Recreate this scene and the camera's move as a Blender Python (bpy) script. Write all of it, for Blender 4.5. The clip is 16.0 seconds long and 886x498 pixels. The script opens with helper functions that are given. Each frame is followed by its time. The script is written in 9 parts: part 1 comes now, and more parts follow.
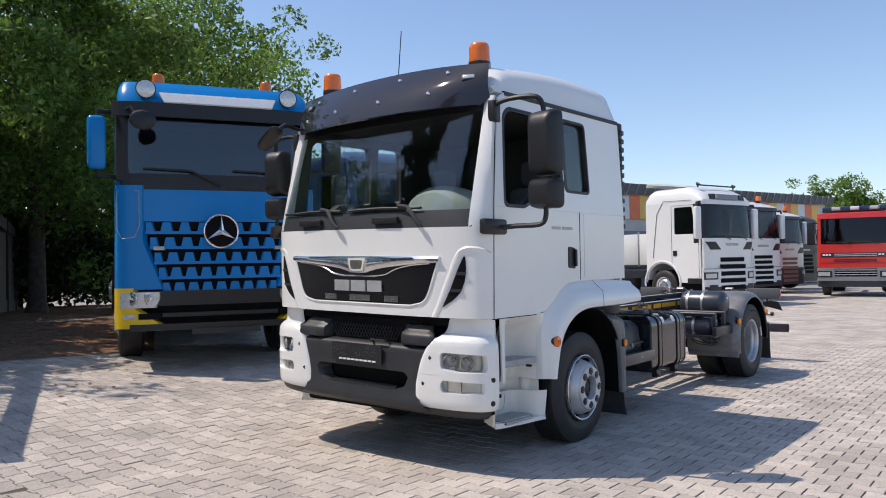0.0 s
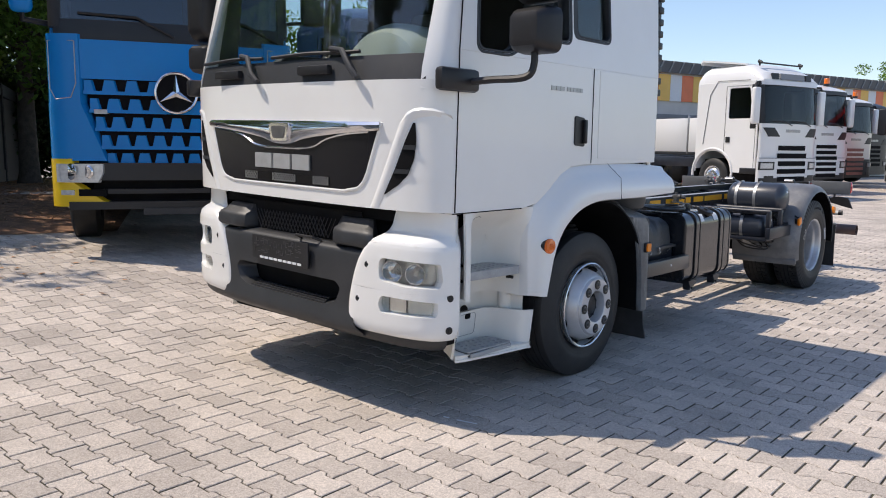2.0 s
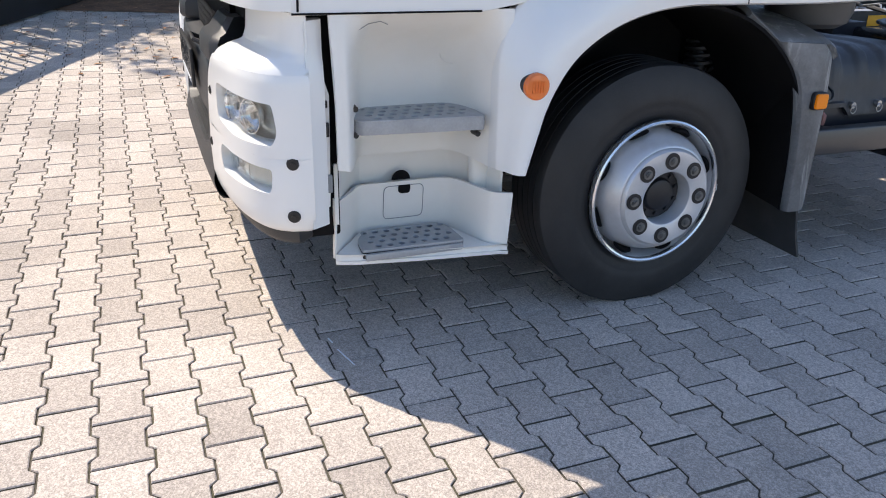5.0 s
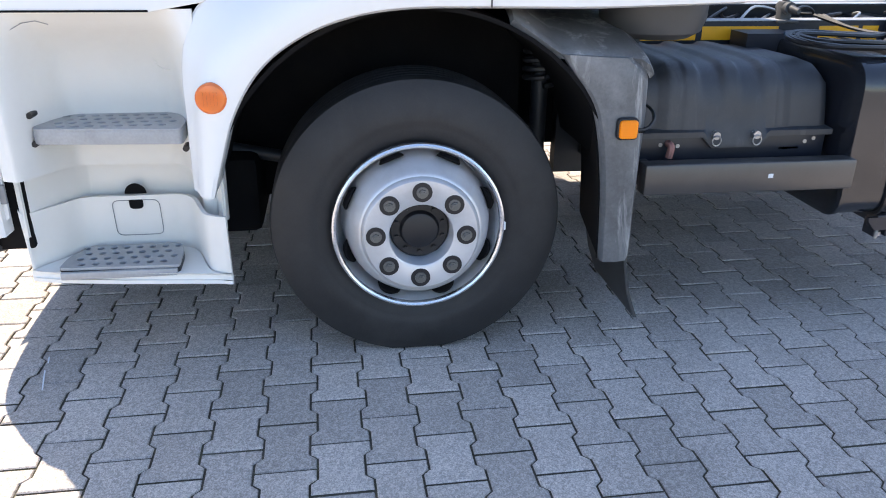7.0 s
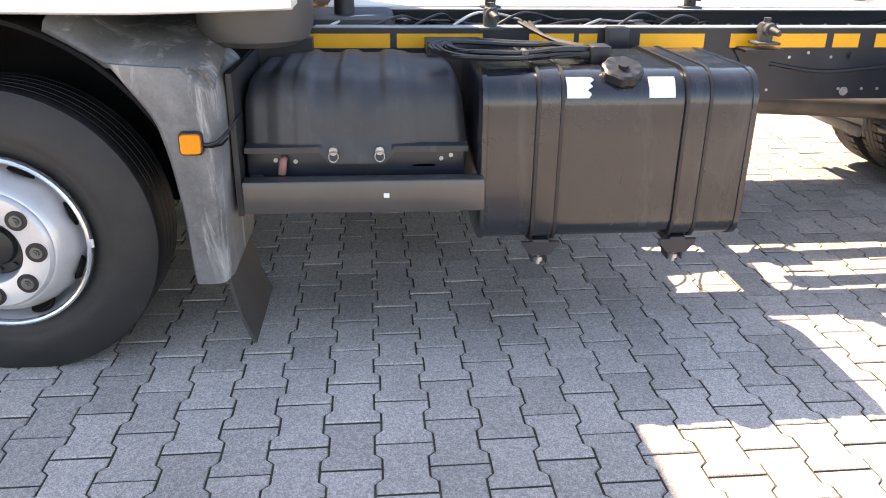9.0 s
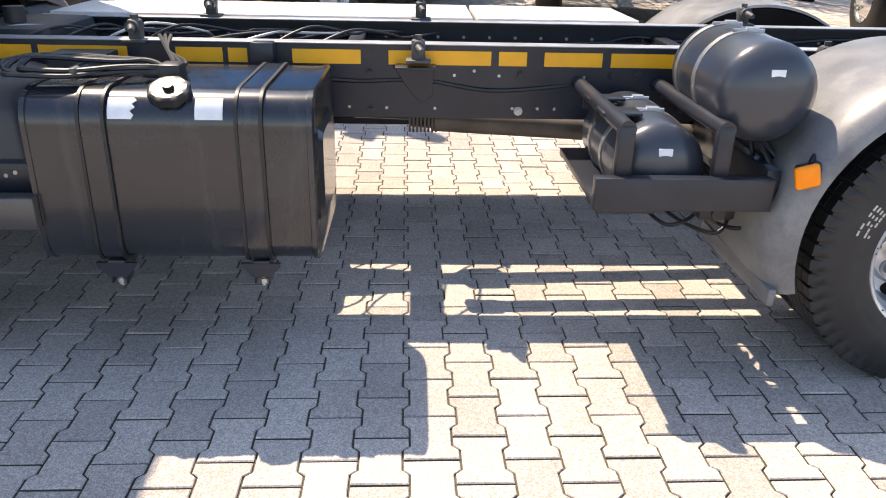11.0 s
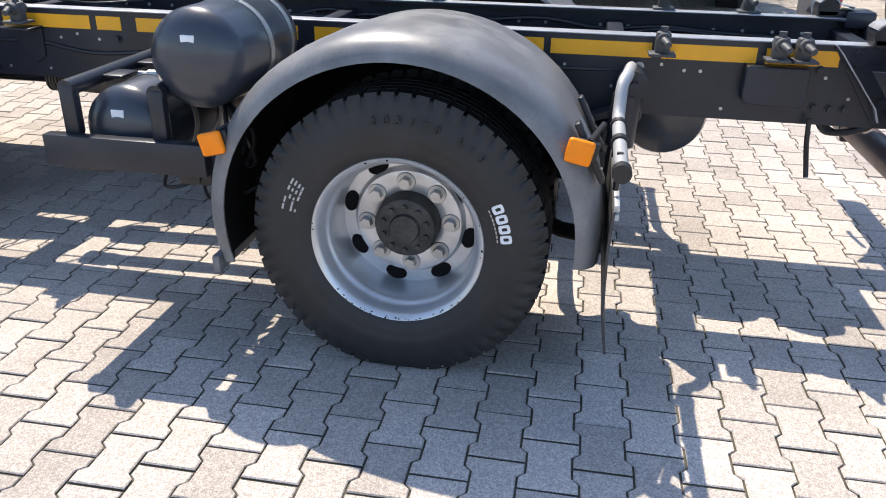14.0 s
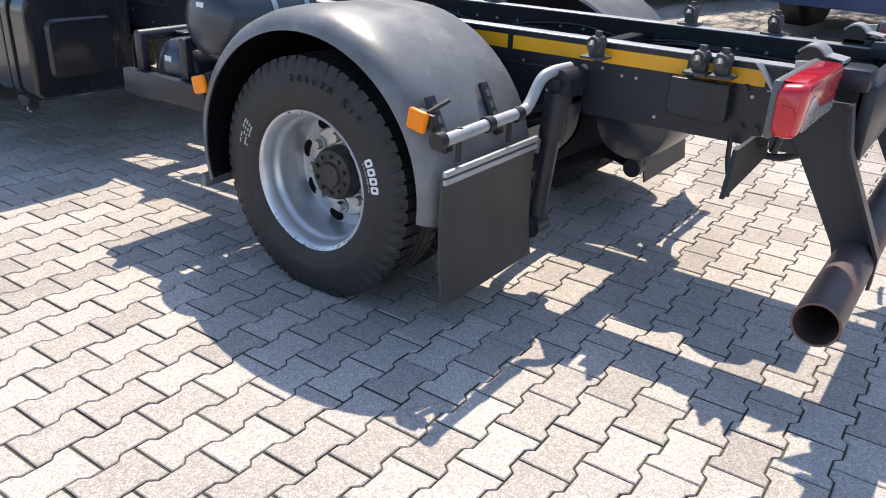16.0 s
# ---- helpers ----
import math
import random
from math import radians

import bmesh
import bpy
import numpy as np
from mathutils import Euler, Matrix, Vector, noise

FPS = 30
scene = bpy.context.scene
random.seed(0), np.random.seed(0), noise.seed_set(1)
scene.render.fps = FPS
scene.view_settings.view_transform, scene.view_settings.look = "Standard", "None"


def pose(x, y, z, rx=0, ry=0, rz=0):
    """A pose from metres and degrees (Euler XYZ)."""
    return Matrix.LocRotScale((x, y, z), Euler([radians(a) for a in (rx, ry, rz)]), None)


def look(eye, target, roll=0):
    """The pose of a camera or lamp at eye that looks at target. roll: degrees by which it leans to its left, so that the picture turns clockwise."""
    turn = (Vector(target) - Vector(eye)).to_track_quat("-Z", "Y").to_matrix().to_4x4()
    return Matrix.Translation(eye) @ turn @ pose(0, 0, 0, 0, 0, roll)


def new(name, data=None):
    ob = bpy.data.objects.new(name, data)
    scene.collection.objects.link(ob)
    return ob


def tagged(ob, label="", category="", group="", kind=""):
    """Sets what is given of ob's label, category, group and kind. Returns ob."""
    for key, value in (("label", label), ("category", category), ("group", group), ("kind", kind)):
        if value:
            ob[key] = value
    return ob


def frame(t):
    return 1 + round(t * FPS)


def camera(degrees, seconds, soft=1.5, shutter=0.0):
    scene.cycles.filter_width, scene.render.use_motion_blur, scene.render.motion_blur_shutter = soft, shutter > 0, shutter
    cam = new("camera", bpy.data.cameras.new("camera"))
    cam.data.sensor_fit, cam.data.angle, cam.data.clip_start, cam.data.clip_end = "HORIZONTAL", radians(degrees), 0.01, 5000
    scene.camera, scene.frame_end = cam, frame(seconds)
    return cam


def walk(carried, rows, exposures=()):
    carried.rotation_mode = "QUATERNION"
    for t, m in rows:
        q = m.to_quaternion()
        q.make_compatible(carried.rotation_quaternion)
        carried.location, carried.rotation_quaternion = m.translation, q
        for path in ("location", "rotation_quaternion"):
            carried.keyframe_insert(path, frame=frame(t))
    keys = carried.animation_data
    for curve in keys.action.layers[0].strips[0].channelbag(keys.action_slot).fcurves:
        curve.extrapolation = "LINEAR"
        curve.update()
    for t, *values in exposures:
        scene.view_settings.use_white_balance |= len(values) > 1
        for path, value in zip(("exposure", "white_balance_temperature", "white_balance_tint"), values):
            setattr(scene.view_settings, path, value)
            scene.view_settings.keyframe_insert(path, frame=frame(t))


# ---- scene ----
cam = camera(59.9, 16.0, soft=1.0)
EXPOSURES = [(0, 0.63, 6600, 14), (1.5, 0.69, 6700, 14), (3.0, 0.80, 6800, 15), (5.5, 1.33, 6800, 14), (7.0, 1.94, 6900, 14), (8.0, 2.42, 7500, 16), (9.0, 2.44, 8500, 18),
             (10.2, 2.0, 8100, 17), (12.5, 1.54, 6900, 13), (14.5, 1.36, 6700, 12), (16.0, 1.28, 6700, 12)]
PATH = [
    (0, (4.259, -4.375, 1.504), (2.996, -2.825, 1.537), -0.9),
    (0.5, (4.11, -3.998, 1.503), (2.839, -2.454, 1.48), -0.4),
    (1, (3.985, -3.598, 1.512), (2.703, -2.066, 1.425), 0.1),
    (1.5, (3.772, -3.208, 1.475), (2.467, -1.702, 1.309), 0.5),
    (2, (3.642, -2.805, 1.438), (2.304, -1.344, 1.167), 0.7),
    (2.5, (3.511, -2.372, 1.423), (2.127, -0.984, 1.028), 0.8),
    (3, (3.333, -2.008, 1.386), (1.894, -0.718, 0.873), 0.8),
    (3.2, (3.28, -1.85, 1.369), (1.811, -0.611, 0.814), 0.8),
    (5.3, (3.312, -0.163, 1.318), (1.573, 0.43, 0.53), 1.4),
    (5.5, (3.318, -0.013, 1.307), (1.561, 0.528, 0.519), 1.4),
    (6, (3.283, 0.378, 1.308), (1.498, 0.802, 0.512), 1.4),
    (6.5, (3.295, 0.717, 1.304), (1.487, 1.049, 0.517), 1.1),
    (7, (3.322, 1.054, 1.311), (1.498, 1.32, 0.535), 0.7),
    (7.5, (3.272, 1.374, 1.3), (1.443, 1.602, 0.524), 0.6),
    (8, (3.295, 1.75, 1.288), (1.451, 1.915, 0.529), 0.0),
    (8.5, (3.345, 2.08, 1.305), (1.503, 2.251, 0.546), 0.4),
    (9, (3.308, 2.433, 1.319), (1.469, 2.588, 0.548), 0.6),
    (9.5, (3.272, 2.778, 1.356), (1.432, 2.921, 0.585), 1.0),
    (10, (3.318, 3.179, 1.347), (1.471, 3.29, 0.589), 1.0),
    (10.2, (3.311, 3.306, 1.366), (1.47, 3.418, 0.594), 1.3),
    (12.3, (3.256, 4.862, 1.421), (1.424, 4.851, 0.62), 0.7),
    (12.5, (3.245, 5.002, 1.423), (1.415, 4.972, 0.616), 0.6),
    (13, (3.286, 5.389, 1.421), (1.465, 5.302, 0.6), 0.7),
    (13.5, (3.247, 5.736, 1.388), (1.433, 5.548, 0.565), 0.9),
    (14, (3.196, 6.096, 1.407), (1.407, 5.774, 0.573), 1.1),
    (14.5, (3.247, 6.463, 1.436), (1.498, 5.993, 0.589), 1.5),
    (15, (3.198, 6.795, 1.403), (1.502, 6.15, 0.563), 2.0),
    (15.5, (3.106, 7.134, 1.412), (1.496, 6.296, 0.571), 2.2),
    (16, (3.057, 7.537, 1.402), (1.557, 6.493, 0.59), 2.6),
]
walk(cam, [(t, look(eye, target, roll)) for t, eye, target, roll in PATH], EXPOSURES)

SUN_TO = Vector((-0.505, -0.37, 1.0))      # from the ground towards the sun

# ---------------------------------------------------------------- light
world = bpy.data.worlds.new("sky_world")
scene.world = world
world.use_nodes = True
wn = world.node_tree
sky = wn.nodes.new("ShaderNodeTexSky")
sky.sky_type = "NISHITA"
sky.sun_disc = False
sky.sun_elevation = math.asin(SUN_TO.normalized().z)
sky.sun_rotation = math.atan2(SUN_TO.x, SUN_TO.y)
sky.air_density, sky.dust_density, sky.ozone_density = 1.0, 0.5, 3.0
wn.nodes["Background"].inputs[1].default_value = 0.112
wn.links.new(sky.outputs[0], wn.nodes["Background"].inputs[0])
sun = new("sun", bpy.data.lights.new("sun", "SUN"))
sun.data.energy, sun.data.angle, sun.data.color = 2.6, radians(0.53), (1.0, 0.925, 0.80)
sun.matrix_world = look(SUN_TO * 20, (0, 0, 0))


# ---------------------------------------------------------------- materials
def mat(name, color, rough=0.5, metal=0.0, vary=0.15, scale=6.0, fine=0.0, fine_scale=120.0, bump=0.0, coat=0.0,
        dirt=None, dirt_amount=0.0, island=0.0, obrand=0.0, spec=0.5, speck=0.0, speck_scale=200.0, streak=None, streak_amount=0.0):
    m = bpy.data.materials.new(name)
    m.use_nodes = True
    nt = m.node_tree
    nd, lk = nt.nodes, nt.links
    b = nd["Principled BSDF"]
    b.inputs["Roughness"].default_value = rough
    b.inputs["Metallic"].default_value = metal
    b.inputs["Coat Weight"].default_value = coat
    b.inputs["Coat Roughness"].default_value = 0.06
    b.inputs["Specular IOR Level"].default_value = spec
    tc = nd.new("ShaderNodeTexCoord")
    co = tc.outputs["Object"]
    if speck:
        co = nd.new("ShaderNodeNewGeometry").outputs["Position"]
    n1 = nd.new("ShaderNodeTexNoise")
    n1.inputs["Scale"].default_value = scale
    n1.inputs["Detail"].default_value = 5
    lk.new(co, n1.inputs["Vector"])
    ramp = nd.new("ShaderNodeMapRange")
    ramp.inputs[1].default_value, ramp.inputs[2].default_value = 0.3, 0.7
    ramp.inputs[3].default_value, ramp.inputs[4].default_value = 1 - vary, 1 + vary
    lk.new(n1.outputs[0], ramp.inputs[0])
    val = ramp.outputs[0]

    def times(a, c):
        x = nd.new("ShaderNodeMath")
        x.operation = "MULTIPLY"
        lk.new(a, x.inputs[0])
        lk.new(c, x.inputs[1])
        return x.outputs[0]

    n2 = None
    if fine or bump:
        n2 = nd.new("ShaderNodeTexNoise")
        n2.inputs["Scale"].default_value = fine_scale
        n2.inputs["Detail"].default_value = 6
        n2.inputs["Roughness"].default_value = 0.65
        lk.new(co, n2.inputs["Vector"])
    if fine:
        r2 = nd.new("ShaderNodeMapRange")
        r2.inputs[1].default_value, r2.inputs[2].default_value = 0.3, 0.7
        r2.inputs[3].default_value, r2.inputs[4].default_value = 1 - fine, 1 + fine
        lk.new(n2.outputs[0], r2.inputs[0])
        val = times(val, r2.outputs[0])
    if speck:
        # mixed light and dark aggregate grains of two sizes
        for sc, am in ((speck_scale, speck), (speck_scale * 0.45, speck * 0.55)):
            vo = nd.new("ShaderNodeTexVoronoi")
            vo.inputs["Scale"].default_value = sc
            lk.new(co, vo.inputs["Vector"])
            sp = nd.new("ShaderNodeSeparateColor")
            lk.new(vo.outputs["Color"], sp.inputs[0])
            r5 = nd.new("ShaderNodeMapRange")
            r5.interpolation_type = "SMOOTHERSTEP"
            r5.inputs[3].default_value, r5.inputs[4].default_value = 1 - am, 1 + am
            lk.new(sp.outputs[0], r5.inputs[0])
            val = times(val, r5.outputs[0])
    for amount, node, out in ((island, "ShaderNodeNewGeometry", "Random Per Island"), (obrand, "ShaderNodeObjectInfo", "Random")):
        if amount:
            g = nd.new(node)
            r3 = nd.new("ShaderNodeMapRange")
            r3.inputs[3].default_value, r3.inputs[4].default_value = 1 - amount, 1 + amount
            lk.new(g.outputs[out], r3.inputs[0])
            val = times(val, r3.outputs[0])
    mix = nd.new("ShaderNodeMix")
    mix.data_type, mix.blend_type = "RGBA", "MULTIPLY"
    mix.inputs["Factor"].default_value = 1
    mix.inputs["A"].default_value = (*color, 1)
    lk.new(val, mix.inputs["B"])
    col = mix.outputs["Result"]
    if dirt:
        n3 = nd.new("ShaderNodeTexNoise")
        n3.inputs["Scale"].default_value = scale * 0.6
        n3.inputs["Detail"].default_value = 8
        n3.inputs["Roughness"].default_value = 0.7
        mp = nd.new("ShaderNodeMapping")
        mp.inputs["Location"].default_value = (3.1, 7.7, 1.3)
        lk.new(co, mp.inputs["Vector"])
        lk.new(mp.outputs[0], n3.inputs["Vector"])
        r4 = nd.new("ShaderNodeMapRange")
        r4.inputs[1].default_value, r4.inputs[2].default_value = 0.48, 0.72
        r4.inputs[3].default_value, r4.inputs[4].default_value = 0, dirt_amount
        lk.new(n3.outputs[0], r4.inputs[0])
        mx = nd.new("ShaderNodeMix")
        mx.data_type = "RGBA"
        lk.new(r4.outputs[0], mx.inputs["Factor"])
        lk.new(col, mx.inputs["A"])
        mx.inputs["B"].default_value = (*dirt, 1)
        col = mx.outputs["Result"]
        rr = nd.new("ShaderNodeMapRange")
        rr.inputs[3].default_value, rr.inputs[4].default_value = rough, min(1, rough + 0.3)
        lk.new(r4.outputs[0], rr.inputs[0])
        lk.new(rr.outputs[0], b.inputs["Roughness"])
    if streak:
        # runs and scuffs drawn out along z
        m5 = nd.new("ShaderNodeMapping")
        m5.inputs["Scale"].default_value = (11, 11, 1.5)
        lk.new(co, m5.inputs["Vector"])
        n5 = nd.new("ShaderNodeTexNoise")
        n5.inputs["Scale"].default_value = 1.0
        n5.inputs["Detail"].default_value = 7
        n5.inputs["Roughness"].default_value = 0.68
        n5.inputs["Distortion"].default_value = 0.6
        lk.new(m5.outputs[0], n5.inputs["Vector"])
        r6 = nd.new("ShaderNodeMapRange")
        r6.inputs[1].default_value, r6.inputs[2].default_value = 0.55, 0.66
        r6.inputs[3].default_value, r6.inputs[4].default_value = 0, streak_amount
        lk.new(n5.outputs[0], r6.inputs[0])
        m6 = nd.new("ShaderNodeMix")
        m6.data_type = "RGBA"
        lk.new(r6.outputs[0], m6.inputs["Factor"])
        lk.new(col, m6.inputs["A"])
        m6.inputs["B"].default_value = (*streak, 1)
        col = m6.outputs["Result"]
    lk.new(col, b.inputs["Base Color"])
    if bump:
        bp = nd.new("ShaderNodeBump")
        bp.inputs["Strength"].default_value = bump
        bp.inputs["Distance"].default_value = 0.004
        lk.new(n2.outputs[0], bp.inputs["Height"])
        lk.new(bp.outputs[0], b.inputs["Normal"])
    return m


def glass(name, tint, gloss_rough=0.02, base=0.05):
    """Clear pane: see-through with a mirror gloss that grows towards grazing angles."""
    m = bpy.data.materials.new(name)
    m.use_nodes = True
    nt = m.node_tree
    nt.nodes.remove(nt.nodes["Principled BSDF"])
    tr, gl, mx, lw = (nt.nodes.new("ShaderNode" + k) for k in ("BsdfTransparent", "BsdfGlossy", "MixShader", "LayerWeight"))
    tr.inputs[0].default_value = (*tint, 1)
    gl.inputs["Roughness"].default_value = gloss_rough
    lw.inputs[0].default_value = 0.5
    pw, sc = nt.nodes.new("ShaderNodeMath"), nt.nodes.new("ShaderNodeMath")
    pw.operation, sc.operation = "POWER", "MULTIPLY_ADD"
    pw.inputs[1].default_value = 5
    sc.inputs[1].default_value, sc.inputs[2].default_value = 1 - base, base
    nt.links.new(lw.outputs["Facing"], pw.inputs[0])
    nt.links.new(pw.outputs[0], sc.inputs[0])
    nt.links.new(sc.outputs[0], mx.inputs[0])
    nt.links.new(tr.outputs[0], mx.inputs[1])
    nt.links.new(gl.outputs[0], mx.inputs[2])
    nt.links.new(mx.outputs[0], nt.nodes["Material Output"].inputs[0])
    return m


WHITE = mat("white_paint", (0.80, 0.80, 0.78), 0.32, vary=0.02, scale=1.5, coat=0.5, dirt=(0.55, 0.53, 0.48), dirt_amount=0.10)
WHITE2 = mat("white_paint_parked", (0.78, 0.78, 0.77), 0.3, vary=0.02, scale=1.0, coat=0.4)
CREAM = mat("white_step_plastic", (0.79, 0.78, 0.74), 0.42, vary=0.03, scale=3, dirt=(0.55, 0.5, 0.42), dirt_amount=0.18)
GRILLE = mat("gloss_black_grille", (0.008, 0.008, 0.011), 0.22, vary=0.05, scale=4, spec=0.25)
FILTER = mat("filter_plastic", (0.055, 0.057, 0.06), 0.55, vary=0.15, scale=6, bump=0.1, dirt=(0.15, 0.14, 0.13), dirt_amount=0.3)
VISOR = mat("dark_visor", (0.022, 0.022, 0.029), 0.035, vary=0.05, scale=4, spec=0.5)
LIDM = mat("lid_plastic", (0.032, 0.035, 0.040), 0.5, vary=0.16, scale=7, fine=0.08, fine_scale=250, bump=0.15, dirt=(0.11, 0.105, 0.10), dirt_amount=0.3, streak=(0.12, 0.12, 0.12), streak_amount=0.3)
GRAPH = mat("graphite_plastic", (0.022, 0.024, 0.028), 0.48, vary=0.14, scale=7, fine=0.08, fine_scale=250, bump=0.15, dirt=(0.07, 0.07, 0.07), dirt_amount=0.15)
BLACK = mat("black_plastic", (0.011, 0.011, 0.013), 0.45, vary=0.15, scale=6, fine=0.1, fine_scale=200, bump=0.1)
# Near black for underbody parts, and painted shade in gaps and cavities.
DEEP = mat("black_parts_and_shade", (0.006, 0.006, 0.007), 0.85, vary=0.3, scale=5, spec=0.15, dirt=(0.022, 0.02, 0.017), dirt_amount=0.4)
CHASSIS = mat("chassis_paint", (0.017, 0.020, 0.029), 0.34, vary=0.2, scale=5, fine=0.06, fine_scale=180, bump=0.05, spec=0.4, dirt=(0.09, 0.082, 0.075), dirt_amount=0.15)
TANKM = mat("tank_paint", (0.014, 0.016, 0.021), 0.22, vary=0.3, scale=3, fine=0.06, coat=0.35, spec=0.5, dirt=(0.06, 0.06, 0.06), dirt_amount=0.12, streak=(0.09, 0.09, 0.09), streak_amount=0.14)
BEAMM = mat("beam_paint", (0.050, 0.047, 0.046), 0.3, vary=0.15, scale=5, fine=0.06, spec=0.7, dirt=(0.09, 0.082, 0.075), dirt_amount=0.25)
AIRT = mat("air_tank_paint", (0.030, 0.036, 0.050), 0.3, vary=0.06, scale=5, coat=0.2, dirt=(0.12, 0.12, 0.12), dirt_amount=0.12)
FENDER = mat("fender_plastic", (0.125, 0.13, 0.135), 0.5, vary=0.3, scale=7, fine=0.12, bump=0.12, dirt=(0.34, 0.34, 0.34), dirt_amount=0.5, streak=(0.55, 0.55, 0.54), streak_amount=0.55)
FENDER_R = mat("rear_fender_plastic", (0.145, 0.147, 0.152), 0.40, vary=0.22, scale=6, fine=0.1, bump=0.1, dirt=(0.36, 0.35, 0.33), dirt_amount=0.5)
PIPE = mat("rusty_pipe", (0.11, 0.092, 0.078), 0.6, metal=0.3, vary=0.25, scale=9, dirt=(0.16, 0.10, 0.06), dirt_amount=0.4)
PLUG = mat("faded_plug", (0.28, 0.13, 0.11), 0.6, vary=0.2, scale=20)
RUBBER = mat("tyre_rubber", (0.015, 0.015, 0.016), 0.60, vary=0.25, scale=8, fine=0.12, fine_scale=160, bump=0.2, dirt=(0.075, 0.07, 0.065), dirt_amount=0.24)
POLISH = mat("polished_ring", (0.72, 0.73, 0.75), 0.2, metal=0.85, vary=0.04, scale=12, dirt=(0.35, 0.33, 0.3), dirt_amount=0.2)
GREASE = mat("greasy_hub", (0.024, 0.023, 0.022), 0.45, vary=0.5, scale=30, fine=0.4, fine_scale=160, bump=0.6, dirt=(0.11, 0.10, 0.09), dirt_amount=0.6)
# red-brown base and patches hold the tube's reddish sun reflection as colour
TUBEM = mat("reddish_tube", (0.11, 0.085, 0.08), 0.42, metal=0.25, vary=0.2, scale=8, dirt=(0.22, 0.10, 0.08), dirt_amount=0.5)
FLAPM = mat("flap_rubber", (0.034, 0.035, 0.037), 0.5, vary=0.2, scale=6, dirt=(0.11, 0.105, 0.10), dirt_amount=0.35)
SILVER = mat("silver_rim_paint", (0.58, 0.59, 0.61), 0.34, metal=0.4, vary=0.05, scale=9, dirt=(0.3, 0.27, 0.24), dirt_amount=0.3)
RIM_R = mat("dull_rim_paint", (0.56, 0.57, 0.59), 0.30, metal=0.55, vary=0.08, scale=9, dirt=(0.26, 0.23, 0.2), dirt_amount=0.4)
NUTM = mat("dark_nut_steel", (0.15, 0.15, 0.145), 0.45, metal=0.5, vary=0.15, scale=20)
CHROME = mat("chrome", (0.72, 0.73, 0.75), 0.12, metal=1.0, vary=0.03)
STEEL = mat("bare_steel", (0.42, 0.42, 0.42), 0.4, metal=0.8, vary=0.12, scale=12, dirt=(0.2, 0.17, 0.14), dirt_amount=0.4)
RODM = mat("grey_rod", (0.42, 0.43, 0.43), 0.45, metal=0.3, vary=0.08, scale=10, dirt=(0.2, 0.19, 0.18), dirt_amount=0.3)
STEP = mat("step_tread", (0.36, 0.37, 0.38), 0.5, metal=0.2, vary=0.1, scale=12, fine=0.08)
ORANGE = mat("orange_lens", (0.95, 0.25, 0.004), 0.32, vary=0.06, scale=20, coat=0.1, spec=0.3)
AMBER = mat("amber_lens", (0.80, 0.17, 0.02), 0.2, vary=0.08, scale=25, coat=0.5)
REDL = mat("red_lens", (0.50, 0.008, 0.022), 0.2, vary=0.08, scale=20, coat=0.5)
HOUSING = mat("lamp_housing", (0.10, 0.105, 0.11), 0.5, vary=0.08, scale=12)
CLEARL = mat("clear_lens", (0.60, 0.62, 0.62), 0.15, metal=0.35, vary=0.15, scale=30, coat=0.5)
YELLOW = mat("yellow_tape", (0.92, 0.42, 0.010), 0.45, vary=0.06, scale=8, dirt=(0.45, 0.28, 0.08), dirt_amount=0.25)
LABELM = mat("white_label", (0.72, 0.74, 0.76), 0.5, vary=0.06, scale=40)
BLUE = mat("blue_paint", (0.002, 0.20, 0.54), 0.22, vary=0.05, scale=2, spec=0.25)
BLUE_D = mat("dark_blue_paint", (0.012, 0.035, 0.11), 0.3, vary=0.05, scale=2, coat=0.5)
YPAINT = mat("yellow_paint", (0.75, 0.50, 0.012), 0.35, vary=0.04, scale=2, coat=0.3)
REDP = mat("red_paint", (0.60, 0.03, 0.025), 0.3, vary=0.05, scale=2, coat=0.4)
GREYP = mat("grey_bumper", (0.22, 0.23, 0.24), 0.45, vary=0.06, scale=4)
SEATM = mat("seat_cloth", (0.10, 0.11, 0.12), 0.85, vary=0.12, scale=10, fine=0.2)
DASHM = mat("dash_plastic", (0.30, 0.345, 0.325), 0.6, vary=0.08, scale=6)
INNER = mat("cab_lining", (0.055, 0.057, 0.058), 0.8, vary=0.06, scale=4)
PAVER = mat("concrete_paver", (0.47, 0.415, 0.365), 0.9, vary=0.14, scale=1.3, fine=0.16, fine_scale=240, bump=0.5, island=0.16, speck=0.21, speck_scale=280,
            dirt=(0.20, 0.18, 0.16), dirt_amount=0.35)
PAVER_O = mat("concrete_paver_single", (0.47, 0.415, 0.365), 0.9, vary=0.14, scale=1.3, fine=0.16, fine_scale=240, bump=0.5, obrand=0.16, speck=0.21, speck_scale=280,
              dirt=(0.20, 0.18, 0.16), dirt_amount=0.35)
JOINT = mat("joint_sand", (0.094, 0.083, 0.064), 0.95, vary=0.3, scale=14, fine=0.3, dirt=(0.09, 0.10, 0.03), dirt_amount=0.5)
FARPAVE = mat("far_paving", (0.32, 0.285, 0.25), 0.9, vary=0.12, scale=0.5, fine=0.15, fine_scale=18, bump=0.2, dirt=(0.2, 0.18, 0.16), dirt_amount=0.3)
SOIL = mat("leaf_soil", (0.19, 0.10, 0.055), 0.95, vary=0.35, scale=7, fine=0.4, fine_scale=45, bump=0.8)
LITTER = mat("dry_leaves", (0.32, 0.16, 0.075), 0.85, vary=0.1, scale=4, island=0.5)
BARK = mat("bark", (0.10, 0.075, 0.055), 0.9, vary=0.3, scale=9, fine=0.3, fine_scale=40, bump=0.9)
